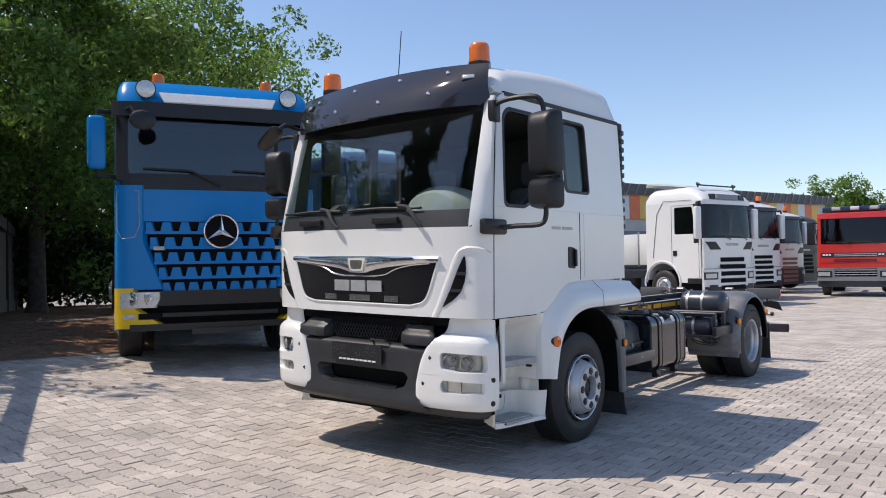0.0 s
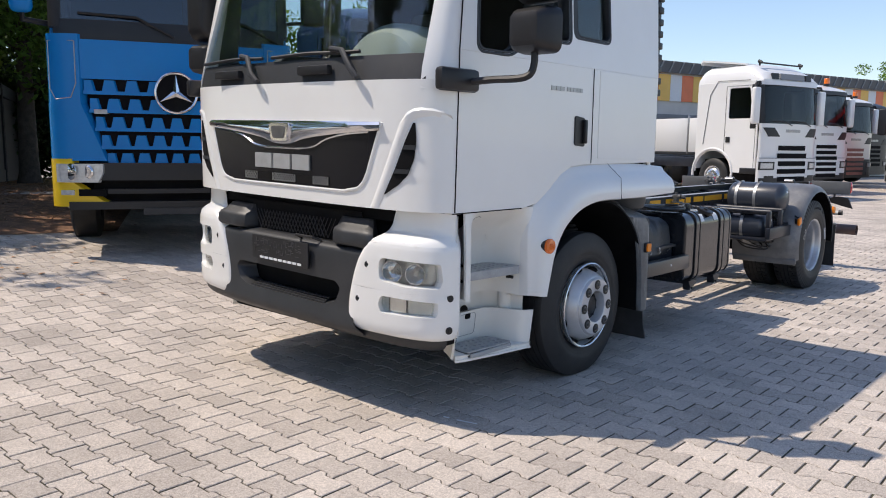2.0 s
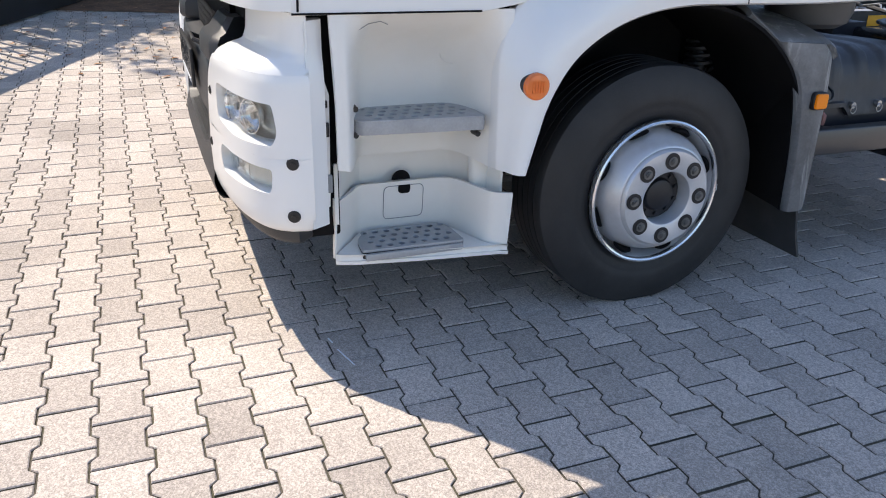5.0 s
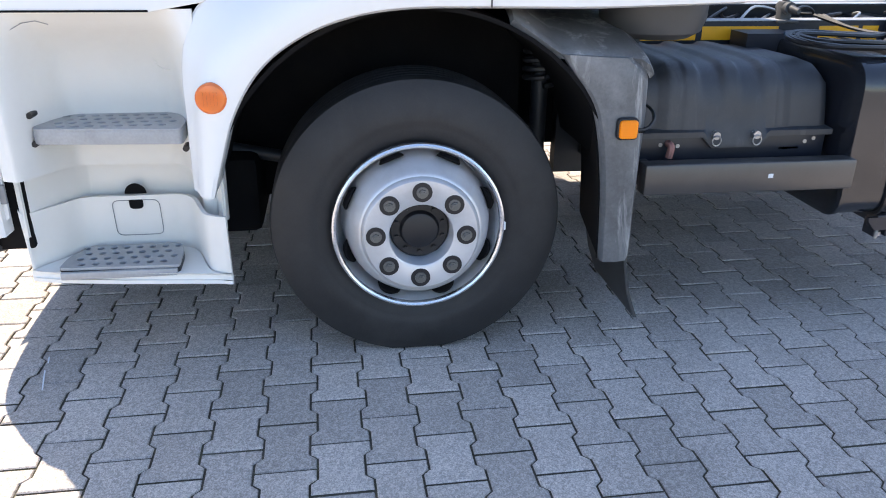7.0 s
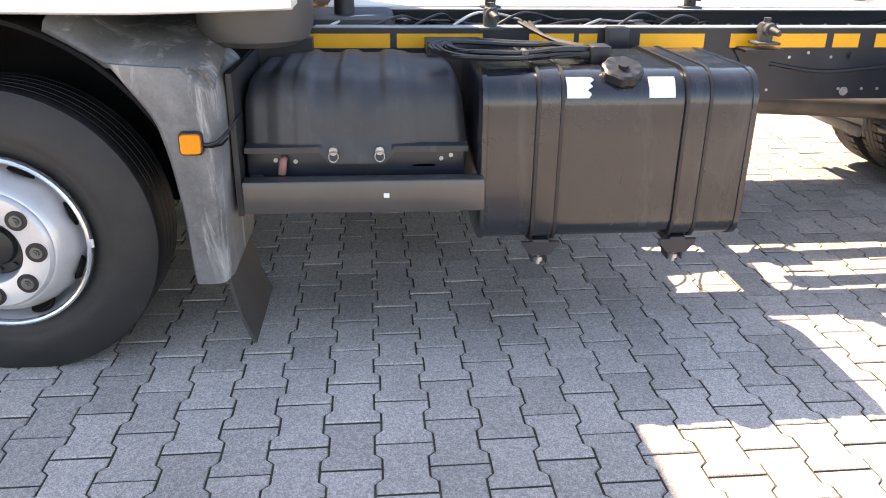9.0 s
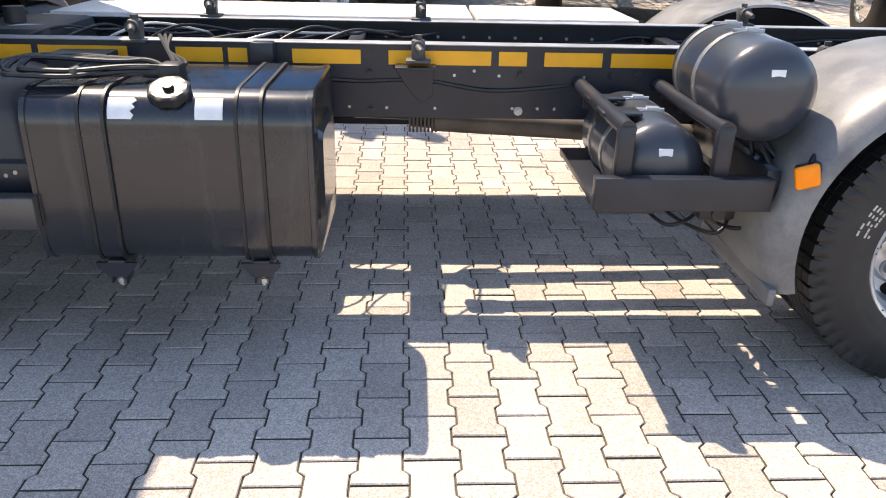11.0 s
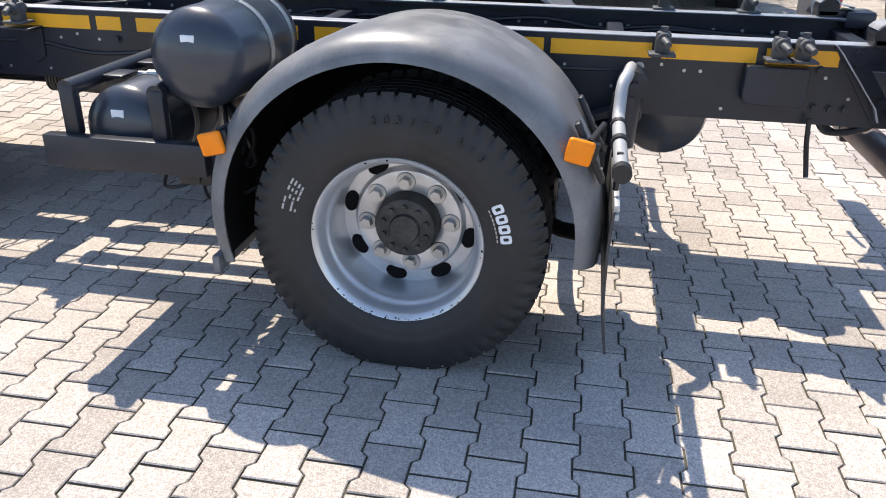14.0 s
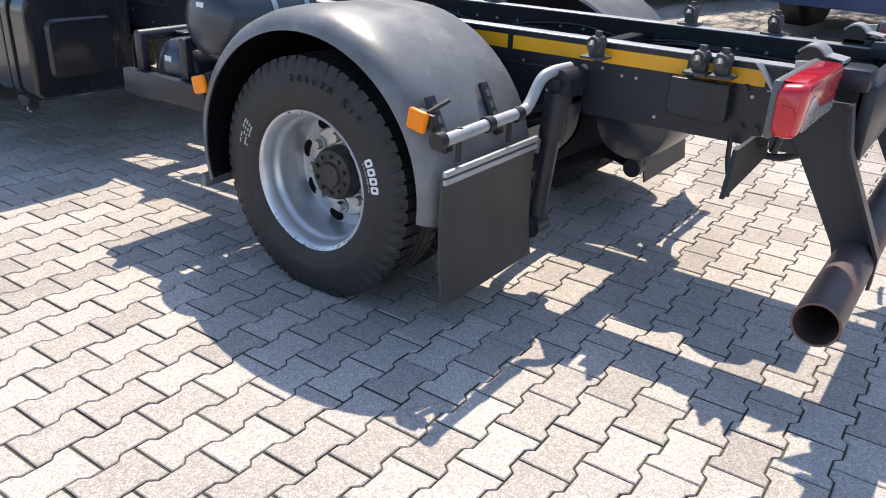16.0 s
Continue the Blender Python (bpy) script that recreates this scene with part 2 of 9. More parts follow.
FENCEM = mat("fence_paint", (0.016, 0.017, 0.019), 0.5, vary=0.2, scale=5)
BLOCKM = mat("block_concrete", (0.33, 0.32, 0.30), 0.9, vary=0.2, scale=5, fine=0.2, bump=0.5, dirt=(0.15, 0.14, 0.12), dirt_amount=0.4)
CONC = mat("wall_render", (0.62, 0.60, 0.56), 0.85, vary=0.08, scale=1.2, fine=0.06)
ROOFM = mat("shed_roof", (0.10, 0.10, 0.10), 0.6, vary=0.15, scale=1.0)
WIN_GLASS = glass("cab_glass", (0.90, 0.94, 0.93), base=0.055)
LAMP_GLASS = glass("lamp_glass", (0.93, 0.94, 0.93))
DARK_GLASS = glass("parked_cab_glass", (0.42, 0.45, 0.46), base=0.04)
BLUE_CAB_GLASS = glass("blue_cab_glass", (0.40, 0.44, 0.46), base=0.11)
# worn steel, lightened so that sunlit edges are in the colour
FLANGEM = mat("worn_lit_flange", (0.36, 0.37, 0.39), 0.4, metal=0.3, vary=0.25, scale=7, dirt=(0.3, 0.3, 0.3), dirt_amount=0.4)
STRIPE_R = mat("orange_red_panel", (0.80, 0.20, 0.08), 0.5, vary=0.06, scale=2)
STRIPE_Y = mat("pale_yellow_panel", (0.85, 0.52, 0.12), 0.5, vary=0.06, scale=2)
MIRROR = mat("mirror", (0.8, 0.8, 0.8), 0.03, metal=1.0, vary=0.0)


def leaf_mat(name, color):
    m = mat(name, color, 0.55, vary=0.25, scale=0.8, island=0.45)
    nt = m.node_tree
    b = nt.nodes["Principled BSDF"]
    t = nt.nodes.new("ShaderNodeBsdfTranslucent")
    mx = nt.nodes.new("ShaderNodeMixShader")
    mx.inputs[0].default_value = 0.5
    nt.links.new(b.inputs["Base Color"].links[0].from_socket, t.inputs[0])
    nt.links.new(b.outputs[0], mx.inputs[1])
    nt.links.new(t.outputs[0], mx.inputs[2])
    nt.links.new(mx.outputs[0], nt.nodes["Material Output"].inputs[0])
    return m


LEAF = leaf_mat("oak_leaf", (0.15, 0.25, 0.045))
LEAF_D = leaf_mat("dark_leaf", (0.035, 0.07, 0.022))
LEAF_C = leaf_mat("conifer_needle", (0.025, 0.05, 0.02))


# ---------------------------------------------------------------- mesh helpers
def finish(me, material, angle=38):
    me.materials.append(material)
    me.polygons.foreach_set("use_smooth", [True] * len(me.polygons))
    me.set_sharp_from_angle(angle=radians(angle))
    return me


def part(name, geo, material, parent=None, label=""):
    """One mesh object from a bmesh or a mesh, under a thing or a part."""
    if isinstance(geo, bmesh.types.BMesh):
        me = bpy.data.meshes.new(name)
        bmesh.ops.recalc_face_normals(geo, faces=geo.faces)
        geo.to_mesh(me)
        geo.free()
    else:
        me = geo
        me.name = name
    finish(me, material)
    ob = new(name, me)
    ob.parent = parent
    return tagged(ob, label)


def thing(name, label, category, group="", m=None):
    e = new(name)
    e.empty_display_size = 0.2
    if m is not None:
        e.matrix_basis = m
    return tagged(e, label, category, group)


def B():
    return bmesh.new()


def box(bm, x0, x1, y0, y1, z0, z1, bevel=0.0, seg=2, m=None):
    r = bmesh.ops.create_cube(bm, size=1)
    vs = r["verts"]
    for v in vs:
        v.co = Vector(((x0 + x1) / 2 + v.co.x * (x1 - x0), (y0 + y1) / 2 + v.co.y * (y1 - y0), (z0 + z1) / 2 + v.co.z * (z1 - z0)))
    if m is not None:
        for v in vs:
            v.co = m @ v.co
    if bevel:
        es = list({e for v in vs for e in v.link_edges})
        bmesh.ops.bevel(bm, geom=es, offset=bevel, segments=seg, affect="EDGES", profile=0.5)
    return bm


def rings(bm, rows, close_u=True, cap=True):
    """Skins rows of points; every row has the same count."""
    vv = [[bm.verts.new(p) for p in row] for row in rows]
    n = len(rows[0])
    for a, b in zip(vv, vv[1:]):
        for i in range(n if close_u else n - 1):
            j = (i + 1) % n
            try:
                bm.faces.new((a[i], a[j], b[j], b[i]))
            except ValueError:
                pass
    if cap and close_u:
        bm.faces.new(vv[0])
        bm.faces.new(vv[-1])
    return bm


def frame_of(d):
    d = Vector(d).normalized()
    a = d.orthogonal().normalized()
    return a, d.cross(a)


def cyl(bm, p0, p1, r0, r1=None, seg=20):
    r1 = r0 if r1 is None else r1
    p0, p1 = Vector(p0), Vector(p1)
    a, b = frame_of(p1 - p0)
    ang = [2 * math.pi * i / seg for i in range(seg)]
    return rings(bm, [[p + r * (a * math.cos(t) + b * math.sin(t)) for t in ang] for p, r in ((p0, r0), (p1, r1))])


def tube(bm, pts, r, seg=10):
    """A round bar along a line of points."""
    pts = [Vector(p) for p in pts]
    rows = []
    a = None
    for i, p in enumerate(pts):
        d = (pts[min(i + 1, len(pts) - 1)] - pts[max(i - 1, 0)]).normalized()
        if a is None:
            a = d.orthogonal().normalized()
        a = (a - d * a.dot(d)).normalized()
        b = d.cross(a)
        rows.append([p + r * (a * math.cos(2 * math.pi * k / seg) + b * math.sin(2 * math.pi * k / seg)) for k in range(seg)])
    return rings(bm, rows)


def curve_pts(pts, n=8):
    """A smooth line through points."""
    pts = [Vector(p) for p in pts]
    out = []
    for i in range(len(pts) - 1):
        p0, p1, p2, p3 = pts[max(i - 1, 0)], pts[i], pts[i + 1], pts[min(i + 2, len(pts) - 1)]
        for k in range(n):
            t = k / n
            out.append(0.5 * ((2 * p1) + (p2 - p0) * t + (2 * p0 - 5 * p1 + 4 * p2 - p3) * t * t + (3 * p1 - p0 - 3 * p2 + p3) * t ** 3))
    return out + [pts[-1]]


def lathe_x(bm, prof, cy, cz, seg=64, closed=False, cap=True):
    """Turns a profile of (x, radius) about the line y = cy, z = cz."""
    rows = [[Vector((x, cy + r * math.cos(2 * math.pi * k / seg), cz + r * math.sin(2 * math.pi * k / seg))) for k in range(seg)] for x, r in prof]
    if closed:
        rows.append(rows[0])
    return rings(bm, rows, cap=cap and not closed)


def round_poly(pts, r, n=5):
    out = []
    m = len(pts)
    rs = r if isinstance(r, (list, tuple)) else [r] * m
    for i in range(m):
        p, a, b = Vector(pts[i]), Vector(pts[i - 1]), Vector(pts[(i + 1) % m])
        da, db = a - p, b - p
        q = min(rs[i], da.length * 0.45, db.length * 0.45)
        if q < 1e-4:
            out.append(p)
            continue
        s, e = p + da.normalized() * q, p + db.normalized() * q
        for k in range(n + 1):
            t = k / n
            out.append(s * (1 - t) ** 2 + p * 2 * t * (1 - t) + e * t * t)
    return out


def plate(outer, holes=(), th=0.04, bevel=0.006, m=None, res=1):
    """A flat plate with holes, in its own x and y, th thick about z = 0, then moved by m."""
    cu = bpy.data.curves.new("tmp", "CURVE")
    cu.dimensions, cu.fill_mode = "2D", "BOTH"
    cu.extrude, cu.bevel_depth, cu.bevel_resolution = max(th / 2 - bevel, 0.0005), bevel, res
    cu.offset = -bevel
    for loop in (outer, *holes):
        sp = cu.splines.new("POLY")
        sp.points.add(len(loop) - 1)
        for q, p in zip(sp.points, loop):
            q.co = (p[0], p[1], 0, 1)
        sp.use_cyclic_u = True
    ob = bpy.data.objects.new("tmp", cu)
    scene.collection.objects.link(ob)
    dg = bpy.context.evaluated_depsgraph_get()
    me = bpy.data.meshes.new_from_object(ob.evaluated_get(dg))
    bpy.data.objects.remove(ob)
    bpy.data.curves.remove(cu)
    me.materials.clear()
    if m is not None:
        me.transform(m)
    return me


YZ = Matrix(((0, 0, 1, 0), (1, 0, 0, 0), (0, 1, 0, 0), (0, 0, 0, 1)))      # plate x -> y, y -> z, normal -> x
XZ = Matrix(((1, 0, 0, 0), (0, 0, -1, 0), (0, 1, 0, 0), (0, 0, 0, 1)))     # plate x -> x, y -> z, normal -> -y


def at_x(x):
    return Matrix.Translation((x, 0, 0)) @ YZ


def at_y(y):
    return Matrix.Translation((0, y, 0)) @ XZ


def letter(ch, size, th, m):
    """One raised character in plate coordinates, centred on its foot, then moved by m."""
    cu = bpy.data.curves.new("tmp", "FONT")
    cu.body, cu.size, cu.align_x = ch, size, "CENTER"
    cu.extrude, cu.resolution_u = th, 2
    ob = bpy.data.objects.new("tmp", cu)
    me = bpy.data.meshes.new_from_object(ob)
    bpy.data.objects.remove(ob)
    bpy.data.curves.remove(cu)
    me.transform(m)
    return me


class Front:
    """A bowed cab front: a superellipse in plan, raked above zr."""

    def __init__(self, a, b, y0, n=3.2, rake=0.17, zr=1.75):
        self.a, self.b, self.y0, self.n, self.rake, self.zr = a, b, y0, n, rake, zr

    def theta(self, x):
        return math.copysign(math.asin(min(1, (abs(x) / self.a) ** (self.n / 2))), x)

    def p(self, th, z, off=0.0):
        s, c = math.sin(th), math.cos(th)
        x = (self.a + off) * math.copysign(abs(s) ** (2 / self.n), s)
        y = self.y0 - (self.b + off) * abs(c) ** (2 / self.n)
        return Vector((x, y + max(0, z - self.zr) * self.rake, z))

    def at(self, x, z, off=0.0):
        return self.p(self.theta(x), z, off)

    def patch(self, bm, zs, xl, xr, off=0.0, th=0.03, nx=16):
        """A thick patch between the lines x = xl(z) and x = xr(z)."""
        f = lambda g, z: g(z) if callable(g) else g
        rows = []
        for z in zs:
            t0, t1 = self.theta(f(xl, z)), self.theta(f(xr, z))
            outer = [self.p(t0 + (t1 - t0) * i / nx, z, off) for i in range(nx + 1)]
            inner = [self.p(t0 + (t1 - t0) * i / nx, z, off - th) for i in range(nx, -1, -1)]
            rows.append(outer + inner)
        return rings(bm, rows)


def along(table, v):
    """Straight-line reading of a table of (place, value)."""
    if v <= table[0][0]:
        return table[0][1]
    for (a, p), (b, q) in zip(table, table[1:]):
        if v <= b:
            return p + (q - p) * (v - a) / (b - a)
    return table[-1][1]


def lin(z0, v0, z1, v1):
    return lambda z: v0 + (v1 - v0) * (z - z0) / (z1 - z0)


def steps(a, b, n):
    return [a + (b - a) * i / n for i in range(n + 1)]


# ---------------------------------------------------------------- ground
def yard_z(x, y):
    """The yard climbs gently beyond the truck, away from the camera's side, and levels out further back."""
    g = 0.065 * min(max(0.0, -x - 1.2), 8.6)
    if x < -12:
        g *= max(0.0, 1 - (-12 - x) / 16)
    return g * min(1.0, max(0.0, (13 - y) / 5)) * min(1.0, max(0.0, (y + 13) / 6))


def grid_sheet(name, a, b, c, d, nu, nv, dz, material, label, category):
    bm = B()
    a, b, c, d = (Vector((p[0], p[1])) for p in (a, b, c, d))
    rows = []
    for j in range(nv + 1):
        row = []
        for i in range(nu + 1):
            p = a.lerp(b, i / nu).lerp(d.lerp(c, i / nu), j / nv)
            row.append(Vector((p.x, p.y, yard_z(p.x, p.y) + dz)))
        rows.append(row)
    rings(bm, rows, close_u=False)
    return tagged(part(name, bm, material), label, category, kind="structure")


def sheet(name, pts, z, material, label, category, grid=1):
    bm = B()
    bm.faces.new([bm.verts.new((x, y, z)) for x, y in pts])
    ob = part(name, bm, material)
    return tagged(ob, label, category, kind="structure")


sheet("ground", [(-600, -600), (600, -600), (600, 600), (-600, 600)], -0.06, FARPAVE, "grey paved and dusty yard ground reaching the horizon", "ground")
sheet("pavement_far", [(-30, -12), (40, -12), (40, 70), (-30, 70)], -0.034, FARPAVE, "distant light grey concrete paving of the yard", "pavement")
pavement = grid_sheet("pavement", (-11.6, -6.55), (5.25, -6.55), (5.25, 33.1), (-11.6, 33.1), 48, 41, -0.008, JOINT, "sand-filled joints under interlocking concrete pavers", "pavement")


# ---------------------------------------------------------------- the white truck
truck = thing("white_truck", "white two-axle chassis cab truck parked on concrete pavers", "truck")
CABF = Front(1.12, 0.235, 0.06, rake=0.28)
BUMP = Front(1.135, 0.27, 0.075, n=3.4, rake=0.0)


def wheel_nut(bm, x, y, z, r=0.016, h=0.03, d=1):
    cyl(bm, (x, y, z), (x + d * h * 0.35, y, z), r * 1.45, seg=12)
    cyl(bm, (x + d * h * 0.3, y, z), (x + d * h, y, z), r, r * 0.9, seg=6)
    cyl(bm, (x + d * h, y, z), (x + d * h * 1.35, y, z), r * 0.55, seg=8)


def tyre_geo(x_in, x_out, cy, cz, R=0.456, lugs=False):
    w = x_out - x_in
    bm = B()
    prof = [(x_in + 0.02, 0.262), (x_in + 0.004, 0.29), (x_in, 0.35), (x_in + 0.012, 0.40), (x_in + 0.022, 0.428), (x_in + 0.042, R)]
    for k in range(5):
        c = x_in + 0.042 + (w - 0.084) * (k + 0.5) / 5
        h = (w - 0.084) / 10
        prof += [(c - h * 0.8, R), (c - h * 0.74, R - 0.009), (c + h * 0.02 - h * 0.6, R - 0.009), (c - h * 0.52, R)]
    prof += [(x_out - 0.042, R), (x_out - 0.03, R - 0.006), (x_out - 0.018, 0.424), (x_out - 0.012, 0.405), (x_out - 0.003, 0.37), (x_out, 0.345), (x_out - 0.001, 0.325),
             (x_out - 0.004, 0.318), (x_out - 0.004, 0.31), (x_out - 0.008, 0.29), (x_out - 0.016, 0.274), (x_out - 0.024, 0.262)]
    if not lugs:
        lathe_x(bm, prof, cy, cz, seg=96, closed=True)
    else:
        rows = []
        for k in range(56):
            for f, low in ((0.0, 0), (0.74, 0), (0.78, 1), (0.96, 1)):
                t = 2 * math.pi * (k + f) / 56
                row = []
                for x, r in prof:
                    e = min(x - x_in, x_out - x)
                    rr = r + 0.002 * (r > R - 0.003)
                    if low and e < 0.085 and r > 0.40:
                        rr = min(r, R - 0.008 if e > 0.03 else 0.437 if r > 0.43 else r)
                    elif e < 0.06 and 0.41 < r < R - 0.002:
                        rr = r + 0.008
                    tw = 0.02 if (x - x_in) > w / 2 else -0.02
                    row.append(Vector((x, cy + rr * math.sin(t + tw), cz + rr * math.cos(t + tw))))
                rows.append(row)
        rows.append(rows[0])
        rings(bm, rows, cap=False)
        bmesh.ops.remove_doubles(bm, verts=bm.verts, dist=0.0002)
    for v in bm.verts:                      # flattened where it stands
        if v.co.z < 0.004:
            v.co.z = 0.004
    return bm


def oval_holes(bm, x, r, cy, cz, n, a, b, lean, phase=0.0, depth=0.012):
    """Dark sunken hand holes round a disc."""
    for k in range(n):
        t = phase + 2 * math.pi * k / n
        m = Matrix.Translation((0, cy, cz)) @ Matrix.Rotation(t, 4, "X") @ Matrix.Translation((x, 0, r)) @ Matrix.Rotation(lean, 4, "Y")
        rows = []
        for d, s in ((-depth, 0.8), (0.0, 1.0), (0.003, 0.95)):
            rows.append([m @ Vector((d, a * s * math.cos(u), b * s * math.sin(u))) for u in [2 * math.pi * i / 18 for i in range(18)]])
        rings(bm, rows)


def front_wheel(x, cy, side):
    """side 1: the left wheel with its face to +x."""
    s = side
    cz = 0.447
    X = lambda v: s * v
    w = part("front_wheel", tyre_geo(min(X(0.82), X(1.108)), max(X(0.82), X(1.108)), cy, cz), RUBBER, truck, "worn black front tyre on a silver disc rim")
    bm = B()
    prof = [(1.07, 0.255), (1.104, 0.262), (1.112, 0.268), (1.116, 0.266), (1.112, 0.259), (1.098, 0.253), (1.06, 0.248), (1.02, 0.244), (0.995, 0.238), (1.0, 0.232),
            (1.04, 0.232), (1.07, 0.229), (1.10, 0.2215), (1.125, 0.2115), (1.148, 0.199), (1.160, 0.190), (1.164, 0.186), (1.165, 0.182), (1.172, 0.180), (1.180, 0.172), (1.183, 0.104),
            (1.180, 0.0985), (1.172, 0.096), (1.12, 0.094), (1.10, 0.09)]
    lathe_x(bm, [(X(a), b) for a, b in prof], cy, cz, seg=80, cap=False)
    part("rim", bm, SILVER, w, "silver painted steel rim")
    bm = B()
    lathe_x(bm, [(X(a), b) for a, b in ((1.100, 0.256), (1.112, 0.253), (1.121, 0.256), (1.124, 0.262), (1.121, 0.268), (1.110, 0.271), (1.100, 0.268))], cy, cz, seg=80, closed=True)
    part("trim_ring", bm, POLISH, w, "polished bright ring round the rim")
    for k in range(8):
        bm = B()
        oval_holes(bm, X(1.082), 0.2260, cy, cz, 1, 0.040, 0.036, s * 1.22, 0.36 + 2 * math.pi * k / 8)
        part("hand_hole", bm, DEEP, w)
    for k in range(8):
        t = 2 * math.pi * k / 8 + 0.02
        bm = B()
        y, z = cy + 0.1375 * math.sin(t), cz + 0.1375 * math.cos(t)
        cyl(bm, (X(1.181), y, z), (X(1.1845), y, z), 0.030, seg=24)
        part("nut_recess", bm, BLACK, w)
        bm = B()
        wheel_nut(bm, X(1.1835), y, z, 0.0125, 0.012, s)
        part("wheel_nut", bm, NUTM, w)
    bm = B()
    lathe_x(bm, [(X(1.08), 0.093), (X(1.12), 0.092), (X(1.125), 0.088), (X(1.125), 0.062), (X(1.14), 0.055), (X(1.143), 0.048), (X(1.143), 0.0)], cy, cz, seg=40)
    for k in range(10):
        t = 2 * math.pi * k / 10
        cyl(bm, (X(1.12), cy + 0.075 * math.sin(t), cz + 0.075 * math.cos(t)), (X(1.134), cy + 0.075 * math.sin(t), cz + 0.075 * math.cos(t)), 0.008, seg=8)
    part("hub", bm, BLACK, w, "black hub cap with a ring of bolts")
    if s > 0:
        bm = B()
        box(bm, 1.108, 1.118, cy + 0.262, cy + 0.274, cz - 0.018, cz + 0.008, 0.002)
        part("balance_weight", bm, LABELM, w)
    return w


def rear_wheel(cy, side):
    s = side
    cz = 0.45
    X = lambda v: s * v
    lo, hi = sorted((X(0.870), X(1.152)))
    w = part("rear_wheel", tyre_geo(lo, hi, cy, cz, lugs=True), RUBBER, truck, "black rear tyre with chunky shoulder lugs, outer of a pair")
    bm = B()
    prof = [(1.10, 0.255), (1.126, 0.262), (1.132, 0.27), (1.136, 0.267), (1.132, 0.257), (1.12, 0.248), (1.09, 0.2445), (1.080, 0.2425), (1.073, 0.237), (1.067, 0.231), (1.055, 0.228), (1.03, 0.2272), (0.99, 0.2270), (0.955, 0.2268), (0.944, 0.2262), (0.938, 0.2245),
            (0.936, 0.222), (0.936, 0.184), (0.940, 0.180), (0.953, 0.175), (0.959, 0.172), (0.96, 0.168), (0.96, 0.115), (0.955, 0.105), (0.92, 0.1)]
    lathe_x(bm, [(X(a), b) for a, b in prof], cy, cz, seg=80, cap=False)
    part("rim", bm, RIM_R, w, "deep-dished silver steel rim with chipped edge")
    rng = random.Random(14)
    bm = B()
    for k in range(34):
        t = rng.gauss(math.pi + 0.05, 0.42) if k < 22 else rng.uniform(0, 2 * math.pi)
        dt, r = rng.uniform(0.008, 0.035), rng.uniform(0.2585, 0.2655)
        e = rng.uniform(0.0015, 0.0035)
        xo = 1.1323 + 0.0005 * (r - 0.257) / 0.01 * 8
        rings(bm, [[Vector((X(xo), cy + q * math.sin(u), cz + q * math.cos(u))) for q in (r - w, r + w)] + [Vector((X(xo + 0.0012), cy + q * math.sin(u), cz + q * math.cos(u))) for q in (r + w, r - w)] for u, w in ((t, e * 0.4), (t + dt * 0.4, e), (t + dt, e * 0.3))])
    tagged(part("paint_chip", bm, DEEP, w, "dark chips in the rim's painted edge"), kind="stuff")
    for k in range(8):
        bm = B()
        oval_holes(bm, X(0.9375), 0.201, cy, cz, 1, 0.037, 0.0245, 0.0, 0.545 + 2 * math.pi * k / 8)
        part("hand_hole", bm, DEEP, w)
    for k in range(8):
        t = 2 * math.pi * k / 8 - 0.06
        bm = B()
        y, z = cy + 0.1375 * math.sin(t), cz + 0.1375 * math.cos(t)
        cyl(bm, (X(0.96), y, z), (X(0.966), y, z), 0.031, 0.029, seg=20)
        cyl(bm, (X(0.965), y, z), (X(0.992), y, z), 0.020, 0.0185, seg=6)
        part("wheel_nut", bm, STEEL, w)
    bm = B()
    lathe_x(bm, [(X(0.95), 0.104), (X(1.0), 0.102), (X(1.014), 0.095), (X(1.018), 0.085), (X(1.018), 0.05), (X(1.028), 0.045), (X(1.03), 0.0)], cy, cz, seg=40)
    for k in range(10):
        t = 2 * math.pi * k / 10
        cyl(bm, (X(1.014), cy + 0.073 * math.sin(t), cz + 0.073 * math.cos(t)), (X(1.029), cy + 0.073 * math.sin(t), cz + 0.073 * math.cos(t)), 0.009, seg=6)
    part("hub", bm, GREASE, w, "greasy dark hub with bolts")
    lo, hi = sorted((X(0.555), X(0.835)))
    inner = part("rear_wheel", tyre_geo(lo, hi, cy, cz, lugs=True), RUBBER, truck, "inner tyre of the rear pair")
    bm = B()
    lathe_x(bm, [(X(0.56), 0.26), (X(0.7), 0.2), (X(0.84), 0.26)], cy, cz, seg=40)
    part("rim", bm, STEEL, inner)
    if s > 0:
        # maker's white print as four plain rings of colour with a line under them, along the tread's arc
        for k in range(4):
            t = radians(74.5 - 1.5 + 0) + 0.095 * (k - 1.5)
            m = Matrix.Translation((1.1515, cy, cz)) @ Matrix.Rotation(-t, 4, "X") @ Matrix.Translation((0, 0, 0.338)) @ YZ
            me = plate(round_poly([(-0.0135, -0.017), (0.0135, -0.017), (0.0135, 0.017), (-0.0135, 0.017)], 0.008, 3), (round_poly([(-0.005, -0.008), (0.005, -0.008), (0.005, 0.008), (-0.005, 0.008)], 0.003, 2),), th=0.003, bevel=0.0005, m=m)
            part("sidewall_print", me, LABELM, w, "white printed shape on the sidewall")
        bm = B()
        for k in range(8):
            t0, t1 = radians(63.5 + 2.5 * k), radians(65.2 + 2.5 * k)
            rings(bm, [[Vector((x, cy + r * math.sin(t), cz + r * math.cos(t))) for x, r in ((1.150, 0.310), (1.1535, 0.310), (1.1535, 0.314), (1.150, 0.314))] for t in (t0, t1)])
